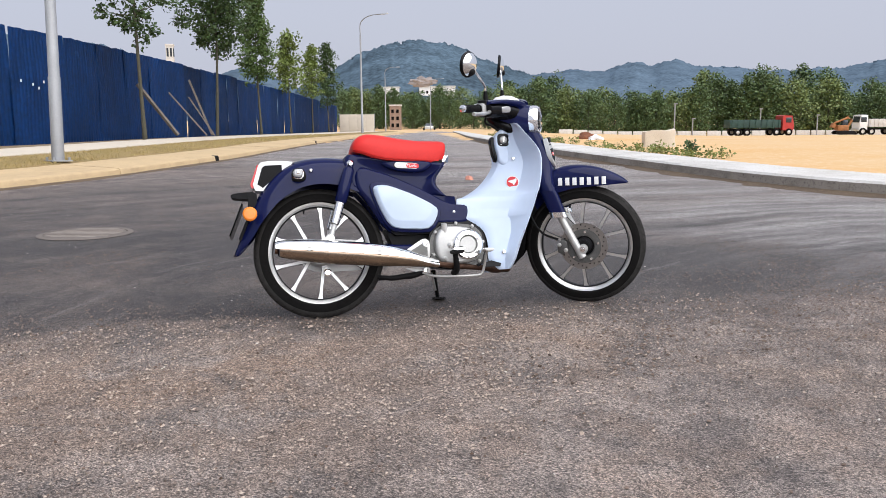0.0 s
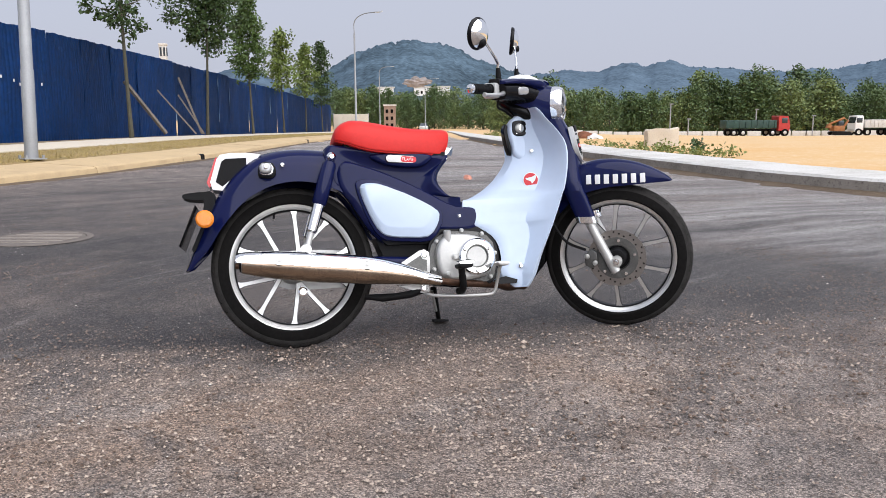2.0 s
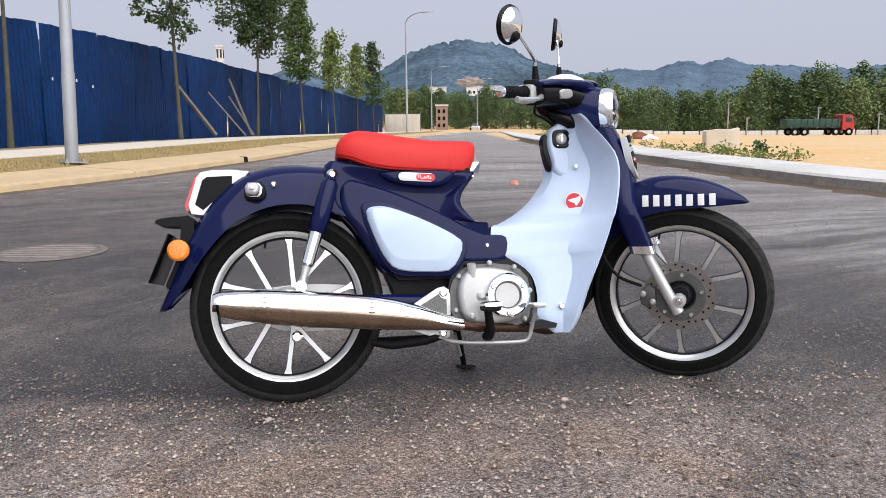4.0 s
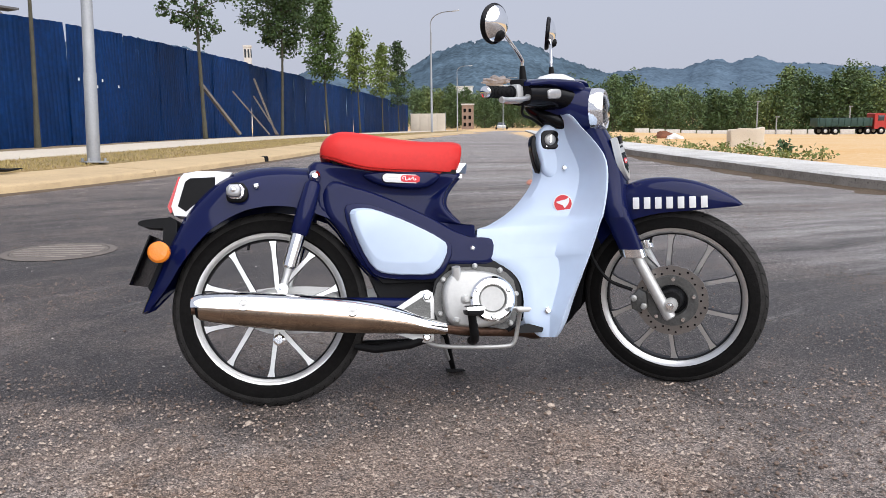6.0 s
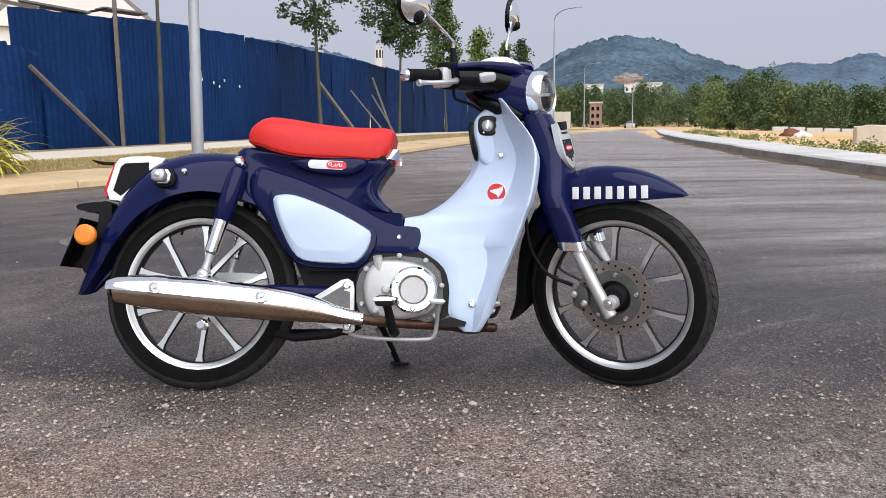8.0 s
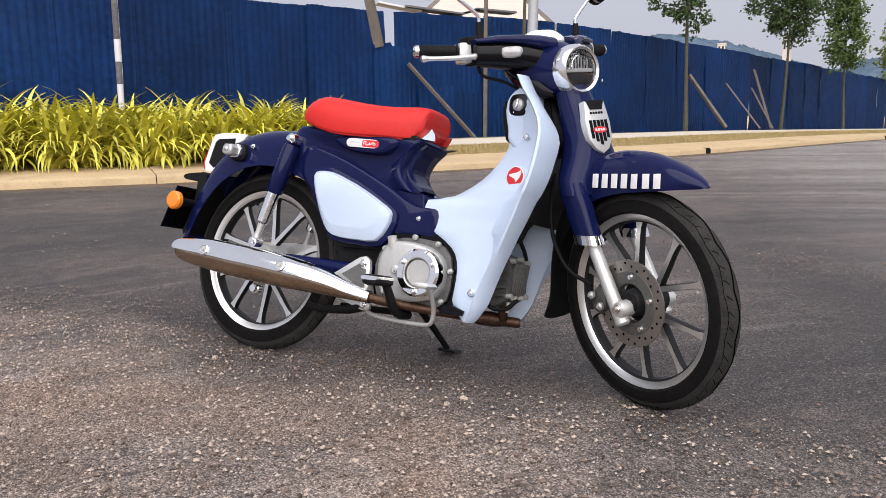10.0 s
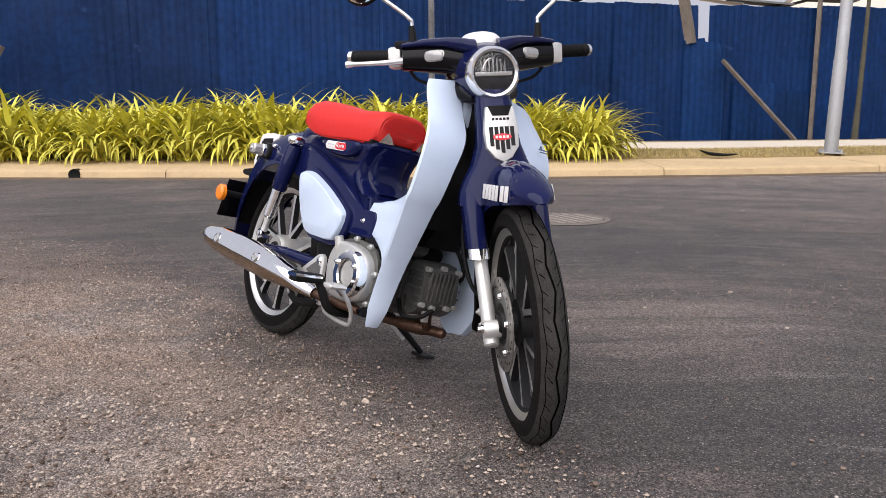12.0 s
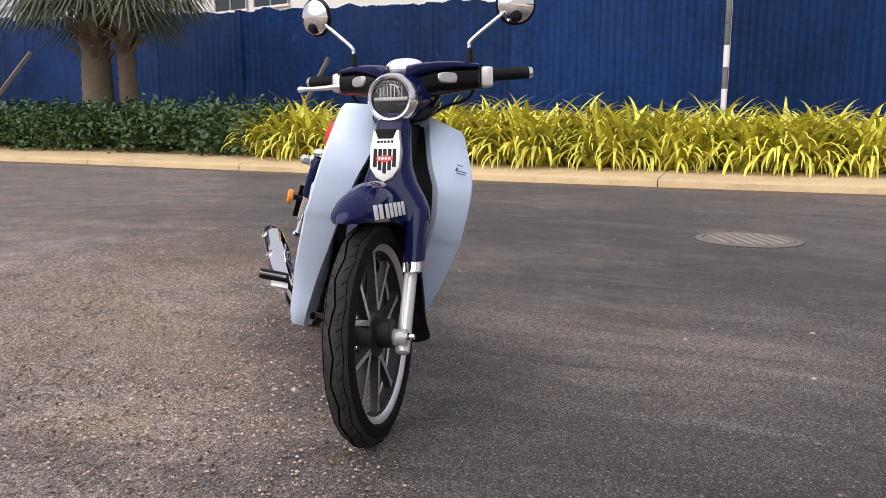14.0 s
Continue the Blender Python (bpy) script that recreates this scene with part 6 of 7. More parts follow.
def tree_meshes(seed, height, crown_low, width, count, size, leaf, limbs=12, sparse=1.0, trunk=0.07, cone=0.0):
    """Meshes of a trunk with limbs, and of a crown of leaf clumps with gaps; cone draws the crown in towards its top."""
    rnd = random.Random(seed)
    bend_x, bend_y = rnd.uniform(-0.15, 0.15), rnd.uniform(-0.15, 0.15)
    stem = [Vector((bend_x * math.sin(2 * k / 8), bend_y * math.sin(2.4 * k / 8), height * 0.93 * k / 8)) for k in range(9)]
    bt, bc = bmesh.new(), bmesh.new()
    tube(stem, [trunk * (1.25 if k == 0 else 1 - 0.8 * k / 8) for k in range(9)], 9, bm=bt)
    for i in range(limbs):
        t = (i + rnd.random()) / limbs
        z = crown_low + (height - crown_low) * t * 0.9
        k = min(7, int(z / (height * 0.93) * 8))
        p = stem[k].lerp(stem[k + 1], min(1, z / (height * 0.93) * 8 - k))
        a = i * 2.4 + rnd.uniform(-0.5, 0.5)
        shape = (1 - 0.75 * abs(t - 0.35) ** 1.2) if t > 0.1 else 0.6
        shape *= 1 - cone * t
        reach = width / 2 * rnd.uniform(0.5, 1.0) * max(0.18, shape)
        tip = p + Vector((math.cos(a) * reach, math.sin(a) * reach, reach * rnd.uniform(0.1, 0.6)))
        tube([p, p.lerp(tip, 0.5) + Vector((0, 0, -0.05 * reach)), tip], [trunk * 0.35, trunk * 0.22, trunk * 0.08], 5, bm=bt)
        for q in (0.45, 0.75, 1.0):
            for _ in range(2):
                c = p.lerp(tip, q) + Vector((rnd.gauss(0, 0.05), rnd.gauss(0, 0.05), rnd.gauss(0, 0.05))) * width
                leaves(bc, c, width * rnd.uniform(0.055, 0.125) * sparse * (1 - 0.5 * cone * t), int(count / limbs / 6), size, rnd, squash=0.7)
    leaves(bc, stem[-1] + Vector((0, 0, 0.02 * height)), width * 0.09 * sparse, int(count * 0.05), size, rnd, squash=1.4)
    return mesh_of("trunk", bt, BARK), mesh_of("crown", bc, leaf, 180)


def tree_thing(meshes, m, label, group):
    tree = empty("tree", m, label, "tree", group)
    for name, me in zip(("trunk", "crown"), meshes):
        new(name, me).parent = tree
    return tree


def put(x, y, dz=0.0, rz=0.0, s=1.0):
    return pose(x, y, fall(x, y) + dz, 0, 0, rz) @ Matrix.Diagonal((s, s, s, 1))


ROADSIDE = [  # place, height, crown's foot, width, leaves, leaf, fullness, draw-in of the top
    (-16.05, 15.42, 7.6, 4.0, 1.7, 800, LEAF, 1.0, 0.2), (-17.2, 22.2, 10.0, 3.1, 2.8, 4600, LEAF, 0.85, 0.0), (-20.7, 30.5, 8.8, 3.7, 3.7, 13000, LEAF, 1.35, 0.15), (-23.5, 37.9, 7.7, 2.8, 2.7, 7600, LEAF3, 1.3, 0.75),
    (-29.7, 50.6, 7.0, 3.0, 3.0, 2300, LEAF2, 1.2, 0.5), (-35.0, 62.3, 7.4, 3.0, 3.0, 2300, LEAF2, 1.2, 0.7), (-38.2, 70.6, 8.5, 2.6, 3.3, 3400, LEAF, 1.3, 0.6)]
for i, (x, y, h, low, w, n, leaf, sp, cone) in enumerate(ROADSIDE):
    tree_thing(tree_meshes(20 + i, h, low, w, n, 0.15 if i < 4 else 0.22, leaf, 34, sp, 0.066, cone), put(x, y, 0.14, 40 * i), "slender young roadside tree with thin leafy crown", "trees along the fence")

# woodland behind the site
kinds = [tree_meshes(60 + i, 8.5 + (i % 3), 0.3, 6.4 + (i % 2), 2600, 0.46, (BELT, BELT2, BELT)[i % 3], 34, 1.75, 0.16) for i in range(6)]
rnd = random.Random(4)
ORIGIN, RIGHTW = Vector((1.468, 1.217)), Vector((0.927, 0.375))
for i in range(118):
    far = i % 2
    if i < 84:
        px = 900 + (i // 2) * 24
        depth = 132 + 12 * far + rnd.uniform(-3, 3)
        s = rnd.uniform(0.62, 0.95) * (0.92 if px > 1480 else 1.10 if px > 1200 else 1.10 if px < 985 else 0.86) * (1.1 if far else 1)
    else:
        px = 610 + (i - 84) // 2 * 19
        depth = 185 + 25 * far + rnd.uniform(-6, 6)
        s = rnd.uniform(0.66, 0.95)
    p = ORIGIN + AHEAD * depth + RIGHTW * ((px + rnd.uniform(-8, 8) - 784) / 1462 * depth)
    tree_thing(kinds[rnd.randrange(6)], put(p.x, p.y, 0.0, rnd.uniform(0, 360), s), "leafy woodland tree behind the cleared site", "woodland trees")

# strap-leaved plants in the bed and the dark hedge beside them
def strap_clump(seed, n=125):
    """Arching strap leaves rising from one crown."""
    rnd = random.Random(seed)
    bm = bmesh.new()
    for _ in range(n):
        a = rnd.uniform(0, 6.283)
        up = rnd.uniform(0.5, 1.45)
        length = rnd.uniform(0.6, 0.95) + 0.12 * (up - 0.5)
        w = rnd.uniform(0.023, 0.041)
        d = Vector((math.cos(a), math.sin(a), 0))
        side = Vector((-d.y, d.x, 0))
        p, ang, rows = Vector((rnd.uniform(-0.12, 0.12), rnd.uniform(-0.12, 0.12), 0)), up, []
        sag = rnd.uniform(0.10, 0.20)
        for k in range(9):
            t = k / 8
            ww = w * (1 - t ** 2.4) + 0.0008
            fold = Vector((0, 0, ww * 0.35))
            rows.append([p - side * ww + fold, p, p + side * ww + fold])
            p = p + (d * math.cos(ang) + Vector((0, 0, math.sin(ang)))) * length / 8
            ang -= sag * (0.4 + 0.42 * k * (1.5 - 0.55 * up))
        loft(rows, False, False, bm)
    return mesh_of("strap_plant", bm, STRAP, 180)


clumps = [strap_clump(i) for i in range(6)]
rnd = random.Random(8)
bed = [p for p in left_line if -1.6 < p.y < 7.9]
for row, off in enumerate((1.16, 1.5, 1.9, 2.35)):
    line = offsets(bed, off)
    for i in range(len(line)):
        q = line[i] + Vector((rnd.uniform(-0.1, 0.1), rnd.uniform(-0.14, 0.14) + 0.22 * (row % 2), 0))
        ob = new("strap_plant", clumps[rnd.randrange(6)])
        ob.matrix_basis = put(q.x, q.y, 0.165, rnd.uniform(0, 360), rnd.uniform(0.92, 1.2))
        tagged(ob, "yellow-green strap-leaved plant clump in the kerbside bed", "plant", "bed of strap-leaved plants")


def bush_mesh(seed):
    rnd = random.Random(seed)
    bm = bmesh.new()
    for _ in range(26):
        c = Vector((rnd.uniform(-0.42, 0.42), rnd.uniform(-0.42, 0.42), rnd.uniform(0.1, 0.66)))
        leaves(bm, c, 0.2, 24, 0.085, rnd, 0.1)
    return mesh_of("hedge_bush", bm, HEDGE, 180)


bushes = [bush_mesh(i) for i in range(4)]
bed = [p for p in left_line if -13 < p.y < -1.3]
for row, off in enumerate((1.32, 1.9, 2.5)):
    line = offsets(bed, off)
    for i in range(len(line)):
        q = line[i]
        ob = new("hedge_bush", bushes[rnd.randrange(4)])
        ob.matrix_basis = put(q.x + rnd.uniform(-0.1, 0.1), q.y + rnd.uniform(-0.15, 0.15), 0.165, rnd.uniform(0, 360), rnd.uniform(0.92, 1.22))
        tagged(ob, "dense dark green leafy hedge bush on the verge", "bush", "hedge bushes")


def palm(x, y, h, r, seed, lean):
    """A fan palm: ringed trunk with old leaf stubs and hanging fans."""
    rnd = random.Random(seed)
    th = empty("palm_tree", put(x, y, 0.15), "fan palm with rough trunk and drooping grey-green fans", "palm")
    path, radii = [], []
    for k in range(25):
        t = k / 24
        path.append((lean * t * t, 0, h * t))
        radii.append(r * (1.12 - 0.2 * t) * (1 + 0.07 * (k % 2)))
    part("trunk", tube(path, radii, 18), PALMB, th)
    for i in range(34):
        a, z = rnd.uniform(0, 6.283), h * rnd.uniform(0.66, 1.0)
        d = Vector((math.cos(a), math.sin(a), 0))
        p = Vector((lean * (z / h) ** 2, 0, z)) + d * r * 0.8
        part("leaf_stub", tube([p, p + d * 0.14 + Vector((0, 0, 0.16)), p + d * 0.3 + Vector((0, 0, 0.22))], [0.085, 0.065, 0.045], 7, flat=0.5), PALMB, th)
    for i in range(21):
        a = 2 * math.pi * i / 21 + rnd.uniform(-0.2, 0.2)
        d = Vector((math.cos(a), math.sin(a), 0))
        base = Vector((lean, 0, h))
        tilt = rnd.uniform(-0.5, 0.9)
        tip = base + d * 1.0 + Vector((0, 0, 0.6 * tilt + 0.15))
        bm = tube([base, base.lerp(tip, 0.5) + Vector((0, 0, 0.08)), tip], [0.03, 0.022, 0.016], 6)
        side = Vector((-d.y, d.x, 0))
        for k in range(22):
            f = (k / 21 - 0.5) * 3.6
            out = (d * math.cos(f) + side * math.sin(f)).normalized()
            n1 = tip + out * 0.55 + Vector((0, 0, 0.10 * tilt - 0.12))
            n2 = tip + out * 0.95 + Vector((0, 0, -0.45 - 0.2 * rnd.random()))
            w = out.cross(Vector((0, 0, 1))).normalized() * 0.022
            loft([[tip - w * 0.3, tip + w * 0.3], [n1 - w, n1 + w], [n2 - w * 0.15, n2 + w * 0.15]], False, False, bm)
        part("frond", bm, FROND, th, sharp=180)


palm(-10.7, -5.82, 2.55, 0.27, 1, 0.02)
palm(-10.9, -5.25, 2.7, 0.165, 2, 0.1)

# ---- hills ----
# the bluish haze of distance is put into these base colours
HILLM = material("hazed_wooded_hill", (0.088, 0.128, 0.165), 1.0, 0, 0.55, 0.035, 1.0, 0.22, spec=0.0)
HILL2 = material("far_hazed_wooded_hill", (0.105, 0.148, 0.195), 1.0, 0, 0.38, 0.022, 1.0, 0.14, spec=0.0)
SCAR = material("bare_hillside", (0.30, 0.27, 0.26), 0.95, 0, 0.3, 0.05)


def hill(name, depth, crest, mat, label, rough, seed, crowns, size):
    """A ridge whose crest passes through (sideways, height) points at a depth."""
    xs = np.arange(crest[0][0], crest[-1][0], rough)
    cs = bend([(a, 0, b) for a, b in crest], 12)
    cx, cz = [p.x for p in cs], [p.z for p in cs]
    rows = []
    for u in xs:
        h = float(np.interp(u, cx, cz))
        row = []
        for k in range(15):
            t = k / 14
            prof = math.sin(t * math.pi * 0.5) ** 0.8
            bump_ = noise.noise(Vector((u / rough * 0.55, t * 16, seed))) * 0.065 + noise.noise(Vector((u / rough * 0.16, t * 4, seed + 7))) * 0.035
            z = -14 + (h + 14) * prof * (1 + bump_ * (0.35 + 0.65 * t) * 0.8)
            p = ORIGIN + AHEAD * (depth - (1 - t) * depth * 0.32) + RIGHTW * float(u) * (1 - (1 - t) * 0.32)
            row.append((p.x, p.y, z))
        rows.append(row)
    # the crowns of single trees along the skyline
    rnd_ = random.Random(seed)
    n = len(rows[0])
    vs = [q for row in rows for q in row]
    fs = [(a * n + b, a * n + b + 1, (a + 1) * n + b + 1, (a + 1) * n + b) for a in range(len(rows) - 1) for b in range(n - 1)]
    for k in range(crowns):
        a, t = rnd_.uniform(0, len(rows) - 1.01), rnd_.uniform(0.965, 1.0)
        b = min(n - 1.01, t * (n - 1))
        ia, ib = int(a), int(b)
        p = Vector(rows[ia][ib]).lerp(Vector(rows[ia + 1][ib]), a - ia).lerp(Vector(rows[ia][ib + 1]).lerp(Vector(rows[ia + 1][ib + 1]), a - ia), b - ib)
        if p.z < 2:
            continue
        w = size * rnd_.uniform(0.5, 1.2) * (1.25 if k % 30 == 0 else 1.0)
        m = len(vs)
        for d in ((1, 0, 0.2), (0.3, 0.9, 0.3), (-0.8, 0.5, 0.1), (-0.7, -0.6, 0.35), (0.4, -0.9, 0.15), (0.1, 0.0, 1.1), (-0.4, 0.1, 0.8), (0, 0, -0.6)):
            vs.append(tuple(p + Vector((d[0], d[1], d[2] * 0.85 - 0.1)) * w * rnd_.uniform(0.7, 1.2)))
        for c in range(5):
            fs += [(m + c, m + (c + 1) % 5, m + (5 if c in (0, 4, 1) else 6)), (m + (c + 1) % 5, m + c, m + 7)]
        fs += [(m + 2, m + 6, m + 5), (m + 4, m + 5, m + 6)]
    me = bpy.data.meshes.new(name)
    me.from_pydata(vs, [], fs)
    me.materials.append(mat)
    me.polygons.foreach_set("use_smooth", [True] * len(me.polygons))
    return tagged(new(name, me), label, "hill", kind="structure")


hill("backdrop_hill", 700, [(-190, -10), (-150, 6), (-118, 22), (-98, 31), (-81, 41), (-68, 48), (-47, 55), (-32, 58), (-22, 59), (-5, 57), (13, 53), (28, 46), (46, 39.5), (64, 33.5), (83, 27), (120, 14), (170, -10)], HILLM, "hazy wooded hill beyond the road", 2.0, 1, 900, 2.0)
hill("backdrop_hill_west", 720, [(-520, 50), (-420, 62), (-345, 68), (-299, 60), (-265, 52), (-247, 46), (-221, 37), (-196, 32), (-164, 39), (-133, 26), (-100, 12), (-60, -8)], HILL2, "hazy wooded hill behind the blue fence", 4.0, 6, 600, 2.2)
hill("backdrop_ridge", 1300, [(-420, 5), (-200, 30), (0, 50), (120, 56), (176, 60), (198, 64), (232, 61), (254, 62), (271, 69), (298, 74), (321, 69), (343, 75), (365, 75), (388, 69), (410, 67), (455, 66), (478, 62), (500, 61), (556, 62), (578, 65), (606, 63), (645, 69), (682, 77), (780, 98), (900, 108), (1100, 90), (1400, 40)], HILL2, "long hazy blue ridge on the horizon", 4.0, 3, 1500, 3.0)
for u, z, w, h in ((-3, 12.3, 22, 4.5), (-32, 14.2, 11, 2.3)):
    p = ORIGIN + AHEAD * 520 + RIGHTW * u
    b = empty("far_building", pose(p.x, p.y, z - 8, 0, 0, 22), "distant white building at the foot of the hill", "building", "far white buildings")
    part("wall", box(w, 8, h + 8, (0, 0, (h + 8) / 2)), WHITEP, b)
    part("roof", box(w + 1, 9, 0.8, (0, 0, h + 8.4)), DIRTYK, b)
    for k in range(int(w / 3)):
        part("window", box(1.2, 0.2, 1.6, (-w / 2 + 1.8 + 3 * k, -4.06, h + 5)), GLOSSK, b)
p = ORIGIN + AHEAD * 480 + RIGHTW * (-11)
bm = bmesh.new()
bmesh.ops.create_icosphere(bm, subdivisions=4, radius=1)
for v in bm.verts:
    v.co *= 1 + 0.5 * noise.noise(v.co * 2.2) + 0.25 * noise.noise(v.co * 6)
    v.co = Vector((v.co.x * 7, v.co.y * 2, v.co.z * 2.6))
tagged(part("bare_hillside", bm, SCAR, m=pose(p.x, p.y, 18.6, 0, 0, 22)), "bare reddish cutting on the hillside", "hill", kind="structure")

# white hoarding at the fence's far end and a brick-red building down the road
hoard = empty("white_hoarding", Matrix(), "white sheet hoarding at the end of the blue fence", "hoarding")
for k in range(4):
    p = ORIGIN + AHEAD * 97 + RIGHTW * (-11.4 + 1.0 * k)
    part("panel", box(0.99, 0.06, 2.1, bevel=0.01, m=put(p.x, p.y, 1.15, 22)), PATHM, hoard)
for k in range(5):
    p = ORIGIN + AHEAD * 97.1 + RIGHTW * (-11.9 + 1.0 * k)
    part("post", box(0.08, 0.08, 2.3, m=put(p.x, p.y, 1.15, 22)), GALV, hoard)
p = ORIGIN + AHEAD * 172 + RIGHTW * (-9.6)
shop = empty("far_building", put(p.x, p.y, 0, 22), "distant orange-brown building beside the road", "building")
part("wall", box(2.2, 4, 5.0, (0, 0, 2.5)), material("orange_brown_render", (0.30, 0.21, 0.16), 0.9, 0, 0.2, 1.0), shop)
part("roof", box(2.5, 4.3, 0.3, (0, 0, 5.1)), DIRTYK, shop)
for k in range(3):
    for q in range(2):
        part("window", box(0.5, 0.1, 0.7, (-0.5 + 1.0 * q, -2.03, 1.1 + 1.4 * k)), GLOSSK, shop)

# ---- street lamps ----
def street_lamp(x, y, h, arm, rz, dz=0.15, lean=0.0):
    th = empty("street_lamp", put(x, y, dz) @ Matrix.Rotation(radians(-lean), 4, "X") @ Matrix.Rotation(radians(rz), 4, "Z"), "tall galvanised street lamp with a curved arm", "street lamp", "street lamps")
    part("base_plate", box(0.32, 0.32, 0.02, (0, 0, 0.01), 0.004), GALV, th)
    part("pole", tube([(0, 0, 0), (0, 0, 1.3), (0, 0, 1.31), (0, 0, h * 0.85)], [0.095, 0.092, 0.084, 0.06], 12), GALV, th)
    part("arm", tube(bend([(0, 0, h * 0.85), (0, 0, h * 0.93), (0.15 * arm, 0, h * 0.975), (0.5 * arm, 0, h), (arm, 0, h)], 6), 0.035, 8), GALV, th)
    part("lamp_head", loft([[(arm - 0.1 + a, w * b, h + c * 0.08) for b, c in ((-1, -0.4), (-0.6, 0.6), (0.6, 0.6), (1, -0.4))] for a, w in ((0, 0.04), (0.15, 0.11), (0.5, 0.13), (0.7, 0.06))]), SILVER, th)
    for k in range(4):
        part("bolt", box(0.03, 0.03, 0.05, (0.12 * (1 if k % 2 else -1), 0.12 * (1 if k < 2 else -1), 0.04)), GALV, th)


street_lamp(-9.0, 11.02, 9.6, 2.2, -20, 0.2, 2.2)
street_lamp(-28.2, 58.2, 8.7, 2.4, -20)
street_lamp(-55.0, 117.5, 9.6, 2.6, -20)
street_lamp(-62.0, 152, 9.8, 3.0, -20)
street_lamp(-86.0, 210, 9.5, 3.0, -20)
for px, depth, h in ((1190, 118, 4.6), (1222, 122, 2.6), (1440, 122, 3.0), (1340, 124, 4.0)):
    p = ORIGIN + AHEAD * depth + RIGHTW * ((px - 784) / 1462 * depth)
    th = empty("site_post", put(p.x, p.y), "thin pale post at the edge of the site", "post", "site posts")
    part("post", tube([(0, 0, 0), (0, 0, h)], 0.09, 8), GALV, th)
    part("cap", box(0.5, 0.3, 0.15, (0.1, 0, h)), GALV, th)

# ---- odds and ends at the fence ----
def brace(a, b, w, label):
    bm = tube([a, b], w, 4)
    return tagged(part("timber_brace", bm, TIMBER), label, "timber", "timber braces")


brace((-15.75, 12.1, 1.92), (-15.5, 13.75, 0.16), 0.05, "leaning timber brace against the blue fence")
brace((-16.15, 14.42, 0.12), (-16.15, 14.46, 4.1), 0.06, "upright timber pole beside the blue fence")
tagged(part("timber_brace", box(0.09, 0.16, 2.3, (0, 0, 1.15), 0.01), material("red_brown_board", (0.30, 0.10, 0.045), 0.85, 0, 0.3, 4, 0.3, 40), m=pose(-17.05, 17.02, 0.1, 0, 0, 20)), "red-brown board standing behind a gap in the fence", "timber", "timber braces")
brace((-18.95, 23.95, 1.95), (-18.05, 24.8, 0.2), 0.07, "leaning timber brace against the blue fence")
brace((-19.85, 26.6, 1.72), (-18.1, 26.45, 0.15), 0.035, "thin pale prop leaning on the blue fence")
brace((-20.95, 29.1, 1.6), (-19.25, 28.4, 0.1), 0.04, "thin pale prop leaning on the blue fence")
brace((-21.1, 29.35, 2.3), (-19.55, 28.65, 0.1), 0.05, "thin pale prop leaning on the blue fence")
brace((-15.78, 11.38, 2.28), (-15.86, 11.08, 3.9), 0.13, "broken plank standing over the fence")
brace((-13.95, -2.5, 2.05), (-13.75, -3.5, 0.25), 0.05, "leaning timber brace against the blue fence")
brace((-13.75, -10.5, 2.3), (-13.4, -12.4, 0.25), 0.06, "leaning timber brace against the blue fence")
DEBRIS = material("grey_roof_scrap", (0.16, 0.16, 0.165), 0.8, 0, 0.4, 3, 0.3, 20)
# banded post stands in for the white wall and post behind the fence's slot
wp = empty("white_post", pose(-15.0, 5.62, 0.12), "white banded post filling the open slot in the fence", "post")
for k in range(8):
    part("band", tube([(0.005 * k, 0, 0.42 * k), (0.005 * k + 0.004, 0, 0.42 * k + 0.415)], 0.06, 10), (WHITEP, DIRTYK, WHITEP, DEBRIS, WHITEP, DEBRIS, DEBRIS, WHITEP)[k], wp)
for y, z in ((17.30, 1.80), (17.70, 1.72), (18.02, 1.63), (18.36, 1.80), (19.10, 1.66)):
    i = min(range(len(fence_line)), key=lambda j: abs(fence_line[j].y - y))
    p = fence_line[i]
    tagged(part("paper_scrap", box(0.006, 0.06, 0.075, m=pose(p.x + 0.09, p.y, z, 0, 0, 17)), WHITEP), "small white paper scrap stuck on the fence", "paper", "paper scraps")

# ---- houses behind the fence ----
for x, y, z, ln, rx, rz, mat in ((-16.6, 13.2, 3.26, 1.5, 6, 80, DEBRIS), (-16.5, 13.9, 3.2, 0.9, -14, 84, BLACKP), (-16.9, 12.4, 3.34, 1.1, 10, 76, WHITEP), (-16.7, 15.0, 3.34, 1.1, 3, 82, DEBRIS)):
    tagged(part("roofing_scrap", box(ln, 0.5, 0.05, bevel=0.01), mat, m=pose(x, y, z, 0, rx, rz)), "scrap of roofing lodged on top of the fence", "scrap", "roofing scraps")
WALLW = material("white_render_wall", (0.72, 0.71, 0.68), 0.85, 0, 0.06, 0.6, 0.1, 20)
ROOFM = material("grey_roof_tiles", (0.22, 0.20, 0.19), 0.8, 0, 0.2, 2, 0.3, 12)
PANE = material("dark_window_glass", (0.05, 0.06, 0.07), 0.08, 0.3, 0.1, 2)


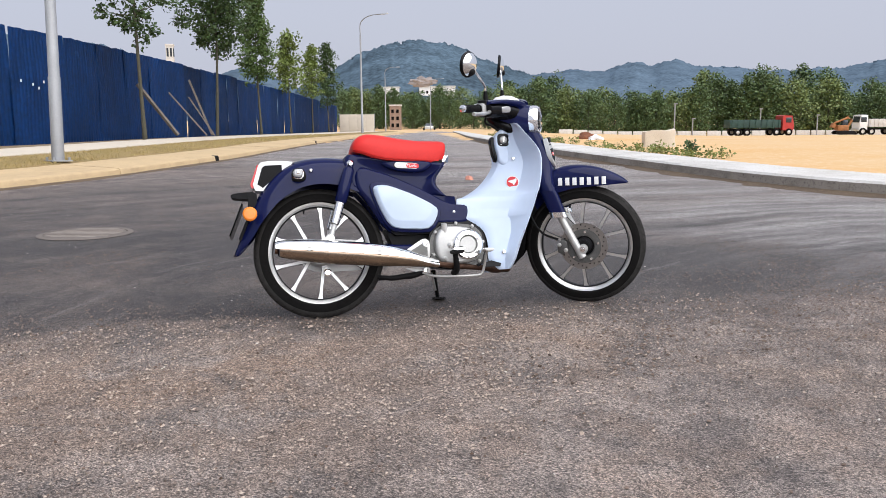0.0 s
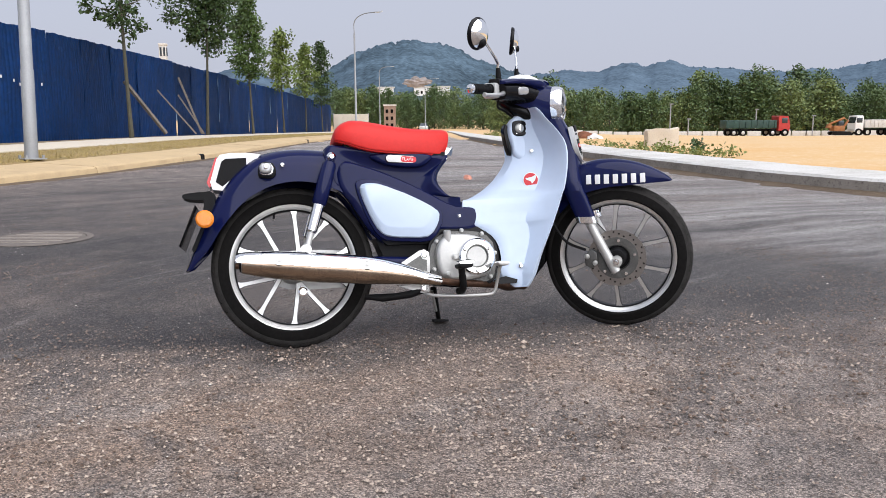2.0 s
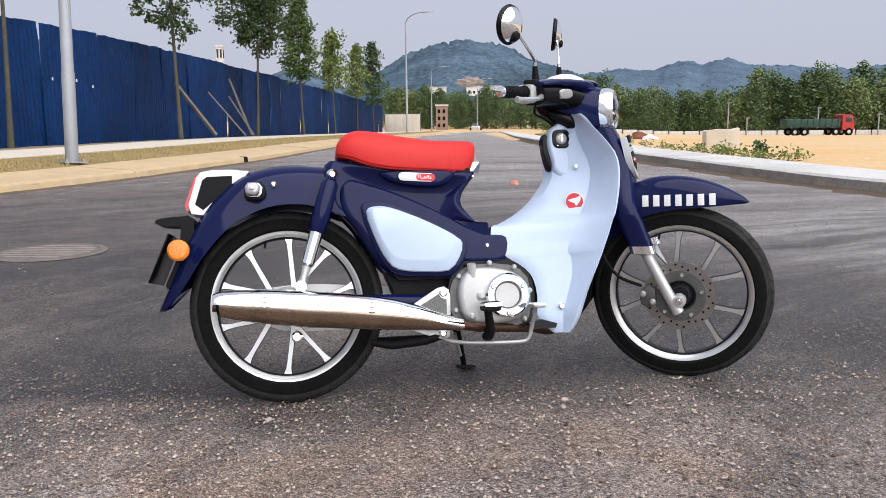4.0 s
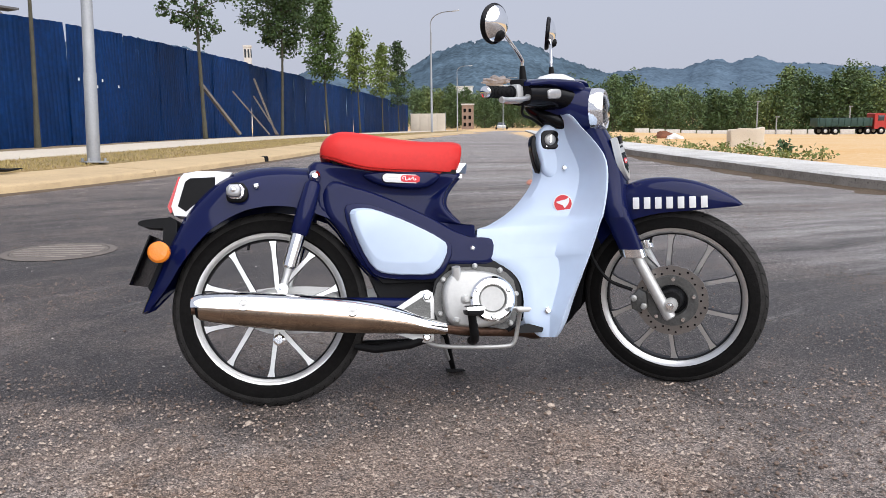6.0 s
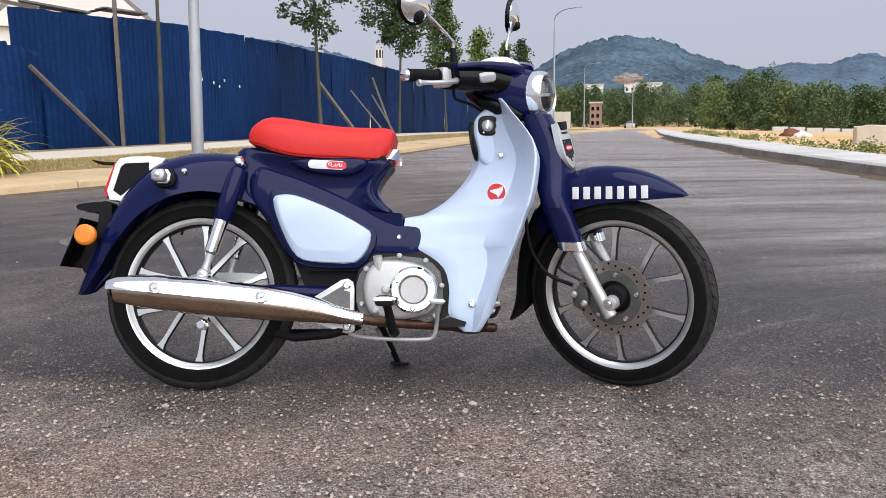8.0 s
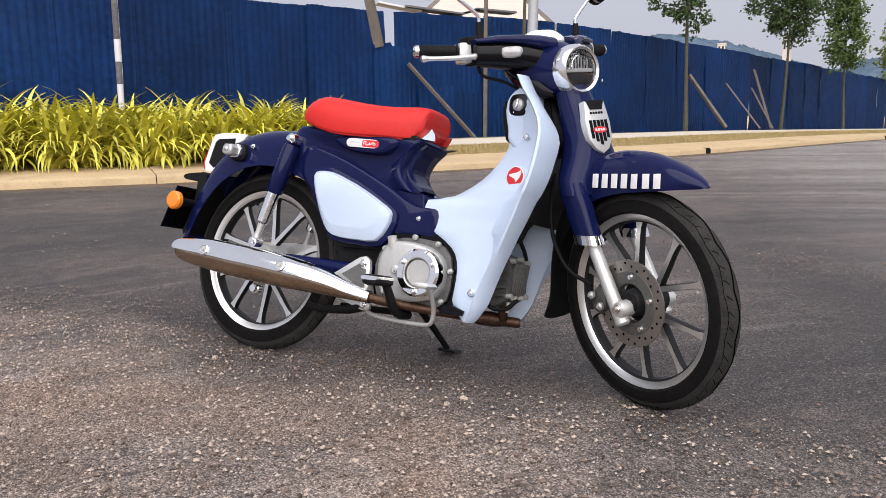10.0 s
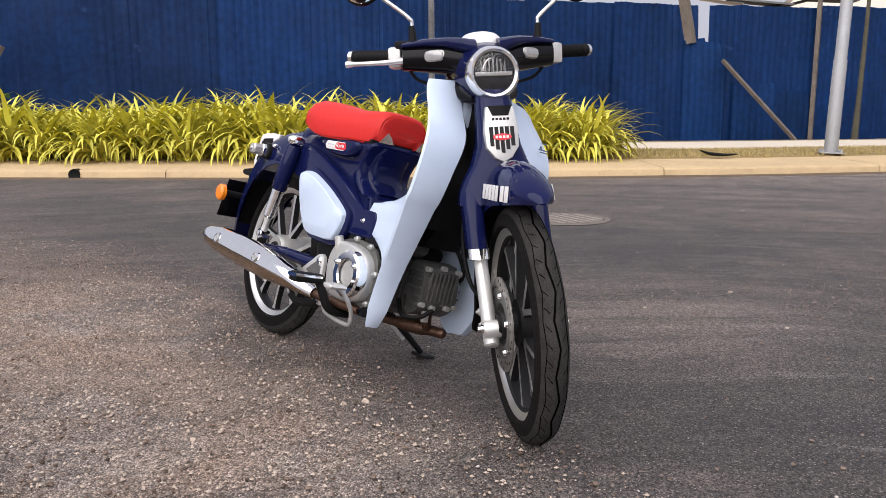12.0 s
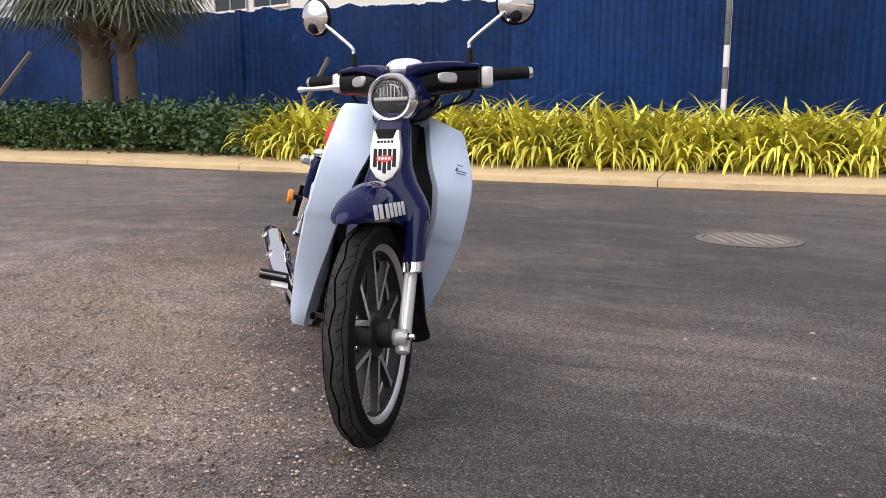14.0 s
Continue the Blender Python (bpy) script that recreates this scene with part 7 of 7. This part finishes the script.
def house(m, w, d, h, gable, windows, label):
    th = empty("house", m, label, "house")
    part("wall", box(w, d, h, (0, 0, h / 2)), WALLW, th)
    bm = loft([[(-w / 2 - 0.5, y, h - 0.05), (w / 2 + 0.5, y, h - 0.05), (w / 2 + 0.5, y, h + 0.12), (0, y, h + gable), (-w / 2 - 0.5, y, h + 0.12)] for y in (-d / 2 - 0.5, d / 2 + 0.5)])
    part("roof", bm, ROOFM, th)
    bm = loft([[(-w / 2 + 0.1, y, h), (w / 2 - 0.1, y, h), (0, y, h + gable - 0.35)] for y in (-d / 2 - 0.52, -d / 2 - 0.40)])
    part("gable_wall", bm, WALLW, th)
    for x, z, ww, hh in windows:
        win = part("window", box(ww, 0.06, hh, (x, -d / 2 - 0.03, z)), PANE, th)
        for sx in (-1, 0, 1):
            part("frame", box(0.06, 0.10, hh + 0.06, (x + sx * ww / 2, -d / 2 - 0.03, z)), GALV, win)
        for sz in (-1, 1):
            part("sill", box(ww + 0.1, 0.12, 0.07, (x, -d / 2 - 0.04, z + sz * hh / 2)), WALLW, win)


house(pose(-23.4, -4.6, 0.2, 0, 0, 70.7), 15.5, 7, 6.2, 1.2, [(-4.3, 4.6, 1.6, 1.3), (-2.3, 4.6, 1.6, 1.3), (2.0, 4.7, 1.4, 1.2), (5.2, 4.7, 1.4, 1.2)], "white rendered house with dark windows behind the fence")
house(pose(-81.0, 50.9, 0.1, 0, 0, 67), 15.5, 16, 9.1, 7.0, [(-3.9, 7.0, 2.4, 2.2), (3.4, 7.0, 2.4, 2.2)], "white gabled house behind the blue fence")

for x, y, top, w in ((-146.5, 178.7, 21.6, 1.8), (-293.0, 307.0, 35.0, 3.4)):
    th = empty("tower", pose(x, y, -3, 0, 0, 30), "pale concrete tower far behind the blue fence", "tower", "far towers")
    part("shaft", box(w, w, top, (0, 0, top / 2), 0.05), DIRTYK, th)
    part("parapet", box(w + 0.25, w + 0.25, 0.5, (0, 0, top + 0.25), 0.05), DIRTYK, th)
    for s_ in (-1, 1):
        part("opening", box(w * 0.26, 0.12, w * 1.2, (s_ * w * 0.24, -w / 2 - 0.02, top - w * 0.9)), PANE, th)
        part("opening", box(0.12, w * 0.26, w * 1.2, (w / 2 + 0.02, s_ * w * 0.24, top - w * 0.9)), PANE, th)

# ---- site: lorries, digger, rubble, weeds ----
LORRYG = material("dark_green_lorry_paint", (0.018, 0.055, 0.045), 0.5, 0.1, 0.3, 1.5)
LORRYR = material("red_cab_paint", (0.42, 0.03, 0.025), 0.4, 0.1, 0.15, 2)
DIGGER = material("orange_digger_paint", (0.36, 0.15, 0.05), 0.6, 0.1, 0.35, 2)


def vehicle_wheels(th, xs, r, w):
    for x in xs:
        for s in (-1, 1):
            wh = part("wheel", lathe([(r * 0.55, -w / 2), (r * 0.92, -w / 2), (r, -w * 0.35), (r, w * 0.35), (r * 0.92, w / 2), (r * 0.55, w / 2)], 20, Matrix.Translation((x, s * 1.05, r)), closed=True), RUBBER, th)
            part("rim", lathe([(0, -w * 0.4), (r * 0.3, -w * 0.42), (r * 0.56, -w * 0.3), (r * 0.56, w * 0.3), (0, w * 0.3)], 16, Matrix.Translation((x, s * 1.05, r))), SILVER, wh)


def lorry(m, cab, bed, length, label, tank=False):
    th = empty("lorry", m, label, "lorry")
    vehicle_wheels(th, (length * 0.43, length * 0.24, -length * 0.22, -length * 0.36), 0.5, 0.5)
    part("chassis", box(length * 0.95, 0.9, 0.25, (0, 0, 0.85), 0.03), BLACKP, th)
    c = part("cab", slab([(length * 0.33, 0.75), (length * 0.5, 0.75), (length * 0.505, 1.6), (length * 0.475, 2.75), (length * 0.35, 2.8), (length * 0.33, 2.7)], -1.15, 1.15, 0.08, 0, 2), cab, th)
    part("windscreen", box(0.06, 1.9, 0.85, m=Matrix.Translation((length * 0.492, 0, 2.15)) @ Matrix.Rotation(radians(-12), 4, "Y")), PANE, c)
    for s in (-1, 1):
        part("side_window", box(0.8, 0.05, 0.7, (length * 0.42, s * 1.15, 2.15), 0.02), PANE, c)
    part("bumper", box(0.2, 2.3, 0.35, (length * 0.505, 0, 0.72), 0.04), SILVER, c)
    b = part("body", box(length * 0.78, 2.35, 1.1, (-length * 0.09, 0, 1.65), 0.04), bed, th)
    for k in range(9):
        for s in (-1, 1):
            part("rib", box(0.1, 0.08, 1.1, (-length * 0.45 + length * 0.09 * k, s * 1.2, 1.65)), bed, b)


p = ORIGIN + AHEAD * 105 + RIGHTW * ((1336 - 784) / 1462 * 105)
lorry(put(p.x, p.y, 0.1, 22 + 4, 0.9), LORRYR, LORRYG, 9.2, "dark green tipper lorry with red cab on the sand")
p = ORIGIN + AHEAD * 118 + RIGHTW * ((1548 - 784) / 1462 * 118)
lorry(put(p.x, p.y, 0.1, 202), WHITEP, DIRTYK, 6.5, "grey lorry with white cab parked on the sand")
p = ORIGIN + AHEAD * 112 + RIGHTW * ((1487 - 784) / 1462 * 112)
dg = empty("excavator", put(p.x, p.y, 0.1, 20, 0.8), "small orange excavator with folded arm on the sand", "excavator")
for s in (-1, 1):
    part("track", slab([(-1.3, 0.1), (1.3, 0.1), (1.55, 0.4), (1.3, 0.7), (-1.3, 0.7), (-1.55, 0.4)], s * 0.7, s * 1.2, 0.05, 0, 2), BLACKP, dg)
part("house", box(1.8, 1.8, 0.9, (-0.4, 0, 1.2), 0.08), DIGGER, dg)
part("cabin", box(0.9, 0.9, 1.2, (0.2, 0.4, 1.9), 0.08), PANE, dg)
part("boom", tube([(0.5, 0, 1.2), (1.3, 0, 2.5), (0.6, 0, 2.9), (-1.8, 0, 1.9)], [0.2, 0.22, 0.2, 0.14], 8), DIGGER, dg)
part("bucket", slab([(-2.2, 1.3), (-1.6, 1.2), (-1.5, 1.8), (-1.9, 2.0)], -0.5, 0.5, 0.05, 1, 1), DIGGER, dg)
car = empty("car", put(-64.2, 156.5, 0.02, 110), "small silver car far down the road", "car")
part("body", loft([[(x, y, z) for y, z in ((-w, 0.32), (-w, 0.75), (-w * 0.92, h), (w * 0.92, h), (w, 0.75), (w, 0.32))] for x, w, h in ((-2.0, 0.7, 0.8), (-1.9, 0.82, 0.92), (-1.0, 0.84, 0.98), (1.0, 0.84, 0.95), (1.8, 0.8, 0.82), (2.0, 0.66, 0.68))]), SILVER, car)
part("cabin", loft([[(x0, -w, 0.93), (x0 + dx, -w * 0.8, 1.45), (x0 + dx, w * 0.8, 1.45), (x0, w, 0.93)] for x0, dx, w in ((-1.6, 0.35, 0.78), (-0.6, 0.0, 0.8), (0.2, -0.1, 0.8), (1.05, -0.55, 0.78))], True), PANE, car)
vehicle_wheels(car, (-1.25, 1.25), 0.31, 0.2)
# low barrier at the site's far edge
for k in range(24):
    px = 1000 + 26 * k
    p = ORIGIN + AHEAD * 124 + RIGHTW * ((px - 784) / 1462 * 124)
    tagged(part("barrier_block", box(2.0, 0.25, 0.75, (0, 0, 0.37), 0.04), DIRTYK, m=put(p.x, p.y, 0.08, 22)), "low concrete barrier block at the site edge", "barrier", "site barrier")


def rock(x, y, s, mat, seed, label, dz=0.1):
    rnd_ = seed * 3.7
    bm = bmesh.new()
    bmesh.ops.create_icosphere(bm, subdivisions=3, radius=1)
    for v in bm.verts:
        v.co *= 1 + 0.45 * noise.noise(v.co * 1.3 + Vector((rnd_, 0, 0))) + 0.12 * noise.noise(v.co * 4 + Vector((0, rnd_, 0)))
        v.co = Vector((v.co.x * s[0], v.co.y * s[1], max(-0.2 * s[2], v.co.z * s[2])))
    tagged(part("rock", bm, mat, m=put(x, y, dz + 0.15 * s[2], 22 + 30 * seed), sharp=30), label, "rock")


RUST = material("rusty_scrap", (0.22, 0.08, 0.035), 0.8, 0.2, 0.5, 4, 0.5, 20)
REDS = material("pink_brick_lump", (0.62, 0.28, 0.20), 0.9, 0, 0.2, 20, 0.5, 80)
rock(-5.1, 31.5, (0.36, 0.3, 0.2), RUST, 1, "rusty brown lump of scrap among weeds")
bm = box(0.84, 0.55, 0.52, (0, 0, 0.22), 0.03)
bmesh.ops.subdivide_edges(bm, edges=bm.edges[:], cuts=3, use_grid_fill=True)
for v in bm.verts:
    v.co += Vector((noise.noise(v.co * 3), noise.noise(v.co * 3 + Vector((5, 0, 0))), noise.noise(v.co * 3 + Vector((0, 5, 0))))) * 0.06
    v.co.x *= 1 - 0.35 * max(0.0, v.co.z)
tagged(part("concrete_block", bm, PATHM, m=put(-1.28, 22.2, 0.02, 14), sharp=30), "broken pale concrete block lying behind the kerb", "concrete block")
rock(-4.5, 30.2, (0.26, 0.26, 0.14), WHITEP, 3, "white rubble lump behind the kerb")
rock(-2.433, 11.82, (0.065, 0.05, 0.05), REDS, 4, "small pink brick lump lying on the road", 0.0)
WEED = leaf_mat("site_weed_leaf", (0.13, 0.16, 0.04), 0.4)
rnd = random.Random(21)
edge = offsets([p for p in right_line if 15.0 < p.y < 45], -1.15)
bm = bmesh.new()
for i in range(70):
    q = edge[int(rnd.random() ** 1.3 * (len(edge) - 1))]
    x, y, k = q.x + rnd.uniform(-0.1, 0.8), q.y + rnd.uniform(-0.2, 0.4), rnd.uniform(0.6, 1.2)
    leaves(bm, (x, y, fall(x, y) + 0.1 + 0.07 * k), 0.14 * k, 60, 0.06 * k, rnd, -0.4, 0.6)
tagged(part("site_weeds", bm, WEED, sharp=180), "tufts of weeds at the edge of the sandy site", "weeds", kind="stuff")
bm = bmesh.new()
leaves(bm, (0, 0, 0.13), 0.15, 160, 0.07, rnd, 0.0, 0.7)
tagged(part("bush", bm, HEDGE, m=put(-0.11, 17.85, 0.10), sharp=180), "small dark green bush behind the kerb", "bush")

# ---- verge grass, kerb drains, grit ----
DRYG = leaf_mat("dry_grass_blade", (0.29, 0.225, 0.085), 0.5)
bm = bmesh.new()
rnd = random.Random(31)
verge = [p for p in left_line if 7.6 < p.y < 45]
lanes = [offsets(verge, o) for o in (1.15, 1.5, 1.95, 2.55)]
vs, fs = [], []
for _ in range(26000):
    i = int(rnd.random() ** 1.5 * (len(verge) - 1))
    f = rnd.random() * 2.99
    a, b = lanes[int(f)][i], lanes[int(f) + 1][i]
    p = a.lerp(b, f - int(f)) + Vector((rnd.uniform(-0.25, 0.25), rnd.uniform(-0.25, 0.25), 0))
    z = fall(p.x, p.y) + 0.180 + 0.014 * f
    h, t, w = rnd.uniform(0.015, 0.055), rnd.uniform(0, 6.283), rnd.uniform(0.004, 0.010)
    c, s_ = math.cos(t) * w, math.sin(t) * w
    n = len(vs)
    vs += [(p.x - c, p.y - s_, z), (p.x + c, p.y + s_, z), (p.x + rnd.uniform(-0.03, 0.03), p.y + rnd.uniform(-0.03, 0.03), z + h)]
    fs.append((n, n + 1, n + 2))
me = bpy.data.meshes.new("verge_grass")
me.from_pydata(vs, [], fs)
me.materials.append(DRYG)
tagged(new("verge_grass", me), "short dry grass on the verge", "grass", kind="stuff")

for y in (1.0, 14.9, 27.0):
    i = min(range(len(left_line)), key=lambda j: abs(left_line[j].y - y))
    p, d = left_line[i], (left_line[i + 1] - left_line[i]).normalized()
    th = tagged(part("kerb_drain", lathe([(0, 0.008), (0.062, 0.008), (0.07, 0.014), (0.072, -0.1)], 18, Matrix.Translation((p.x, p.y, fall(p.x, p.y) + 0.055)) @ Matrix.Rotation(math.atan2(d.y, d.x) - math.pi, 4, "Z")), BLACKP), "round black drain hole through the kerb", "drain", "kerb drains")

GRIT = material("grit_stone", (0.135, 0.108, 0.092), 0.95, 0, 0.6, 20, 0.2, 200, island=1.4, spec=0.2)
RIBM = material("sandy_rib", (0.27, 0.235, 0.205), 0.95, 0, 0.3, 12, 0.3, 90)
MANM = mixed_ground("sand_filled_iron", (0.155, 0.135, 0.12), (0.11, 0.095, 0.085), (0.22, 0.19, 0.168), 0.85, 6, 20, 120, 0.4, 0.004)
mh = empty("manhole_cover", pose(-3.40, 5.98, 0.0, 0, 0, 20), "round sand-covered manhole cover set in the road", "manhole")
part("frame", lathe([(0.295, 0.0), (0.300, 0.006), (0.335, 0.006), (0.345, 0.0)], 48, Matrix.Rotation(radians(90), 4, "X")), MANM, mh)
part("cover", lathe([(0, 0.005), (0.288, 0.005), (0.292, 0.001)], 48, Matrix.Rotation(radians(90), 4, "X")), MANM, mh)
for k in range(7):
    y = -0.21 + 0.07 * k
    part("rib", box(2 * math.sqrt(0.27 ** 2 - y * y), 0.028, 0.004, (0, y, 0.0065), 0.001), RIBM, mh)


def grit(name, count, area, size, seed, label, mat=None, band=(-9, 9)):
    """Loose stones as squashed octahedra, scattered in drifts."""
    rnd_ = np.random.RandomState(seed)
    vs, fs = [], []
    while len(fs) < count * 8:
        x, y = rnd_.uniform(area[0], area[1]), rnd_.uniform(area[2], area[3])
        side = -0.562 * x + 0.827 * y - 3.62
        if noise.noise(Vector((x * 0.9, y * 0.9, seed))) + 0.35 * noise.noise(Vector((x * 3, y * 3, 1))) - 0.45 * max(-0.5, min(1, side * 1.6)) < rnd_.uniform(-0.5, 0.5):
            continue
        if not band[0] < side < band[1]:
            continue
        if side < -0.9 and rnd_.random_sample() < min(0.9, (-0.9 - side) * 1.2):
            continue
        r = size * (0.30 + rnd_.random_sample() ** 5 * 1.7)
        a = rnd_.uniform(0, 6.283)
        c, s_ = math.cos(a), math.sin(a)
        n = len(vs)
        k = rnd_.uniform(0.6, 1.2, 6)
        for j, (dx, dy, dz) in enumerate(((1, 0, 0), (0, 1, 0), (-1, 0, 0), (0, -1, 0), (0, 0, 0.75), (0, 0, -0.3))):
            dx, dy, dz = dx * k[j] * r, dy * k[j] * r * 0.8, dz * k[j] * r
            vs.append((x + c * dx - s_ * dy, y + s_ * dx + c * dy, 0.002 + r * 0.25 + dz))
        for j in range(4):
            fs.append((n + j, n + (j + 1) % 4, n + 4))
            fs.append((n + (j + 1) % 4, n + j, n + 5))
    me = bpy.data.meshes.new(name)
    me.from_pydata(vs, [], fs)
    me.materials.append(mat or GRIT)
    tagged(new(name, me), label, "grit", kind="stuff")


grit("loose_grit", 52000, (-2.6, 2.4, 2.2, 7.2), 0.0044, 1, "loose tan grit scattered over the road")
CLOD = material("brown_clod", (0.095, 0.068, 0.053), 1.0, 0, 0.6, 20, 0.3, 150, island=0.8, spec=0.1)
grit("earth_clods", 2600, (-2.2, 1.1, 2.2, 5.2), 0.0046, 3, "dark brown clods of earth scattered over the road", CLOD, (-1.5, 0.25))
PALEG = material("pale_grit_stone", (0.27, 0.222, 0.182), 0.95, 0, 0.8, 20, 0.2, 200, island=1.4, spec=0.2)
grit("pale_grit", 24000, (-2.6, 2.4, 2.2, 7.2), 0.0040, 5, "loose cream-coloured grit scattered over the road", PALEG, (-9, 0.2))


def pebbles(name, count, size, seed, label, mat, thick, band=(-9, 9)):
    """Single rounded stones, scattered wide, some gathered in ragged clusters."""
    rnd_ = np.random.RandomState(seed)
    vs, fs = [], []
    made = 0
    while made < count:
        x, y = rnd_.uniform(-7.0, 4.0), rnd_.uniform(1.2, 11.0)
        crowd = noise.noise(Vector((x * 0.55, y * 0.55, seed))) + 0.6 * noise.noise(Vector((x * 1.7, y * 1.7, seed + 3)))
        if crowd < rnd_.uniform(-0.5, 0.9) - thick or not band[0] < -0.562 * x + 0.827 * y - 3.62 + 0.3 * crowd < band[1]:
            continue
        made += 1
        r = size * (0.45 + rnd_.random_sample() ** 3 * 1.0)
        a = rnd_.uniform(0, 6.283)
        c, s_ = math.cos(a), math.sin(a)
        n = len(vs)
        for ring_r, ring_z in ((0.75, -0.1), (1.0, 0.3), (0.6, 0.72)):
            for q in range(6):
                k = ring_r * rnd_.uniform(0.8, 1.2) * r
                dx, dy = k * math.cos(q * 1.0472), 0.75 * k * math.sin(q * 1.0472)
                vs.append((x + c * dx - s_ * dy, y + s_ * dx + c * dy, 0.001 + ring_z * r * 0.9))
        for b in (0, 6):
            for q in range(6):
                fs.append((n + b + q, n + b + (q + 1) % 6, n + b + 6 + (q + 1) % 6, n + b + 6 + q))
        fs.append(tuple(n + 12 + q for q in range(6)))
    me = bpy.data.meshes.new(name)
    me.from_pydata(vs, [], fs)
    me.materials.append(mat)
    tagged(new(name, me), label, "grit", kind="stuff")


PEBBLE = material("brown_pebble", (0.13, 0.098, 0.080), 0.9, 0, 0.75, 20, 0.2, 200, island=1.6, spec=0.2)
CHIP = material("pale_chip", (0.46, 0.43, 0.39), 0.85, 0, 0.35, 20, 0.1, 200, island=1.0, spec=0.3)
pebbles("brown_pebbles", 9000, 0.0056, 51, "brown pebbles scattered in clusters over the road", PEBBLE, 0.0)
pebbles("pale_chips", 1300, 0.0042, 52, "small pale stone chips scattered over the road", CHIP, 1.0)
GRAVEL = material("brown_gravel", (0.105, 0.078, 0.062), 0.9, 0, 0.85, 20, 0.2, 200, island=1.5, spec=0.2)
pebbles("brown_gravel", 4600, 0.0060, 53, "brown gravel strewn in a band beside the wheels", GRAVEL, 0.1, (-0.75, 0.2))
for i, (x, y, r) in enumerate(((0.394, 4.595, 0.016), (0.614, 4.255, 0.014), (1.395, 5.046, 0.014), (0.381, 4.653, 0.018), (-0.877, 6.173, 0.014), (-0.622, 5.72, 0.012), (-0.279, 6.129, 0.012), (-1.67, 7.59, 0.02), (-0.33, 4.16, 0.016), (1.6, 3.2, 0.016), (1.0, 3.4, 0.014))):
    rock(x, y, (r * 0.65, r * 0.5, r * 0.45), PALEG, 10 + i, "single pale stone lying on the asphalt", 0.0)
# dark fallen palm sheath on the verge
tagged(part("fallen_sheath", tube(bend([(-8.34, 8.86, 0.27), (-8.37, 9.0, 0.225), (-8.39, 9.2, 0.205), (-8.38, 9.40, 0.215)], 4), [0.012, 0.022, 0.03, 0.038, 0.044, 0.047, 0.048, 0.046, 0.04, 0.034, 0.03, 0.022, 0.01], 8, flat=0.5), BLACKP), "dark dry fallen leaf sheath on the verge", "leaf")
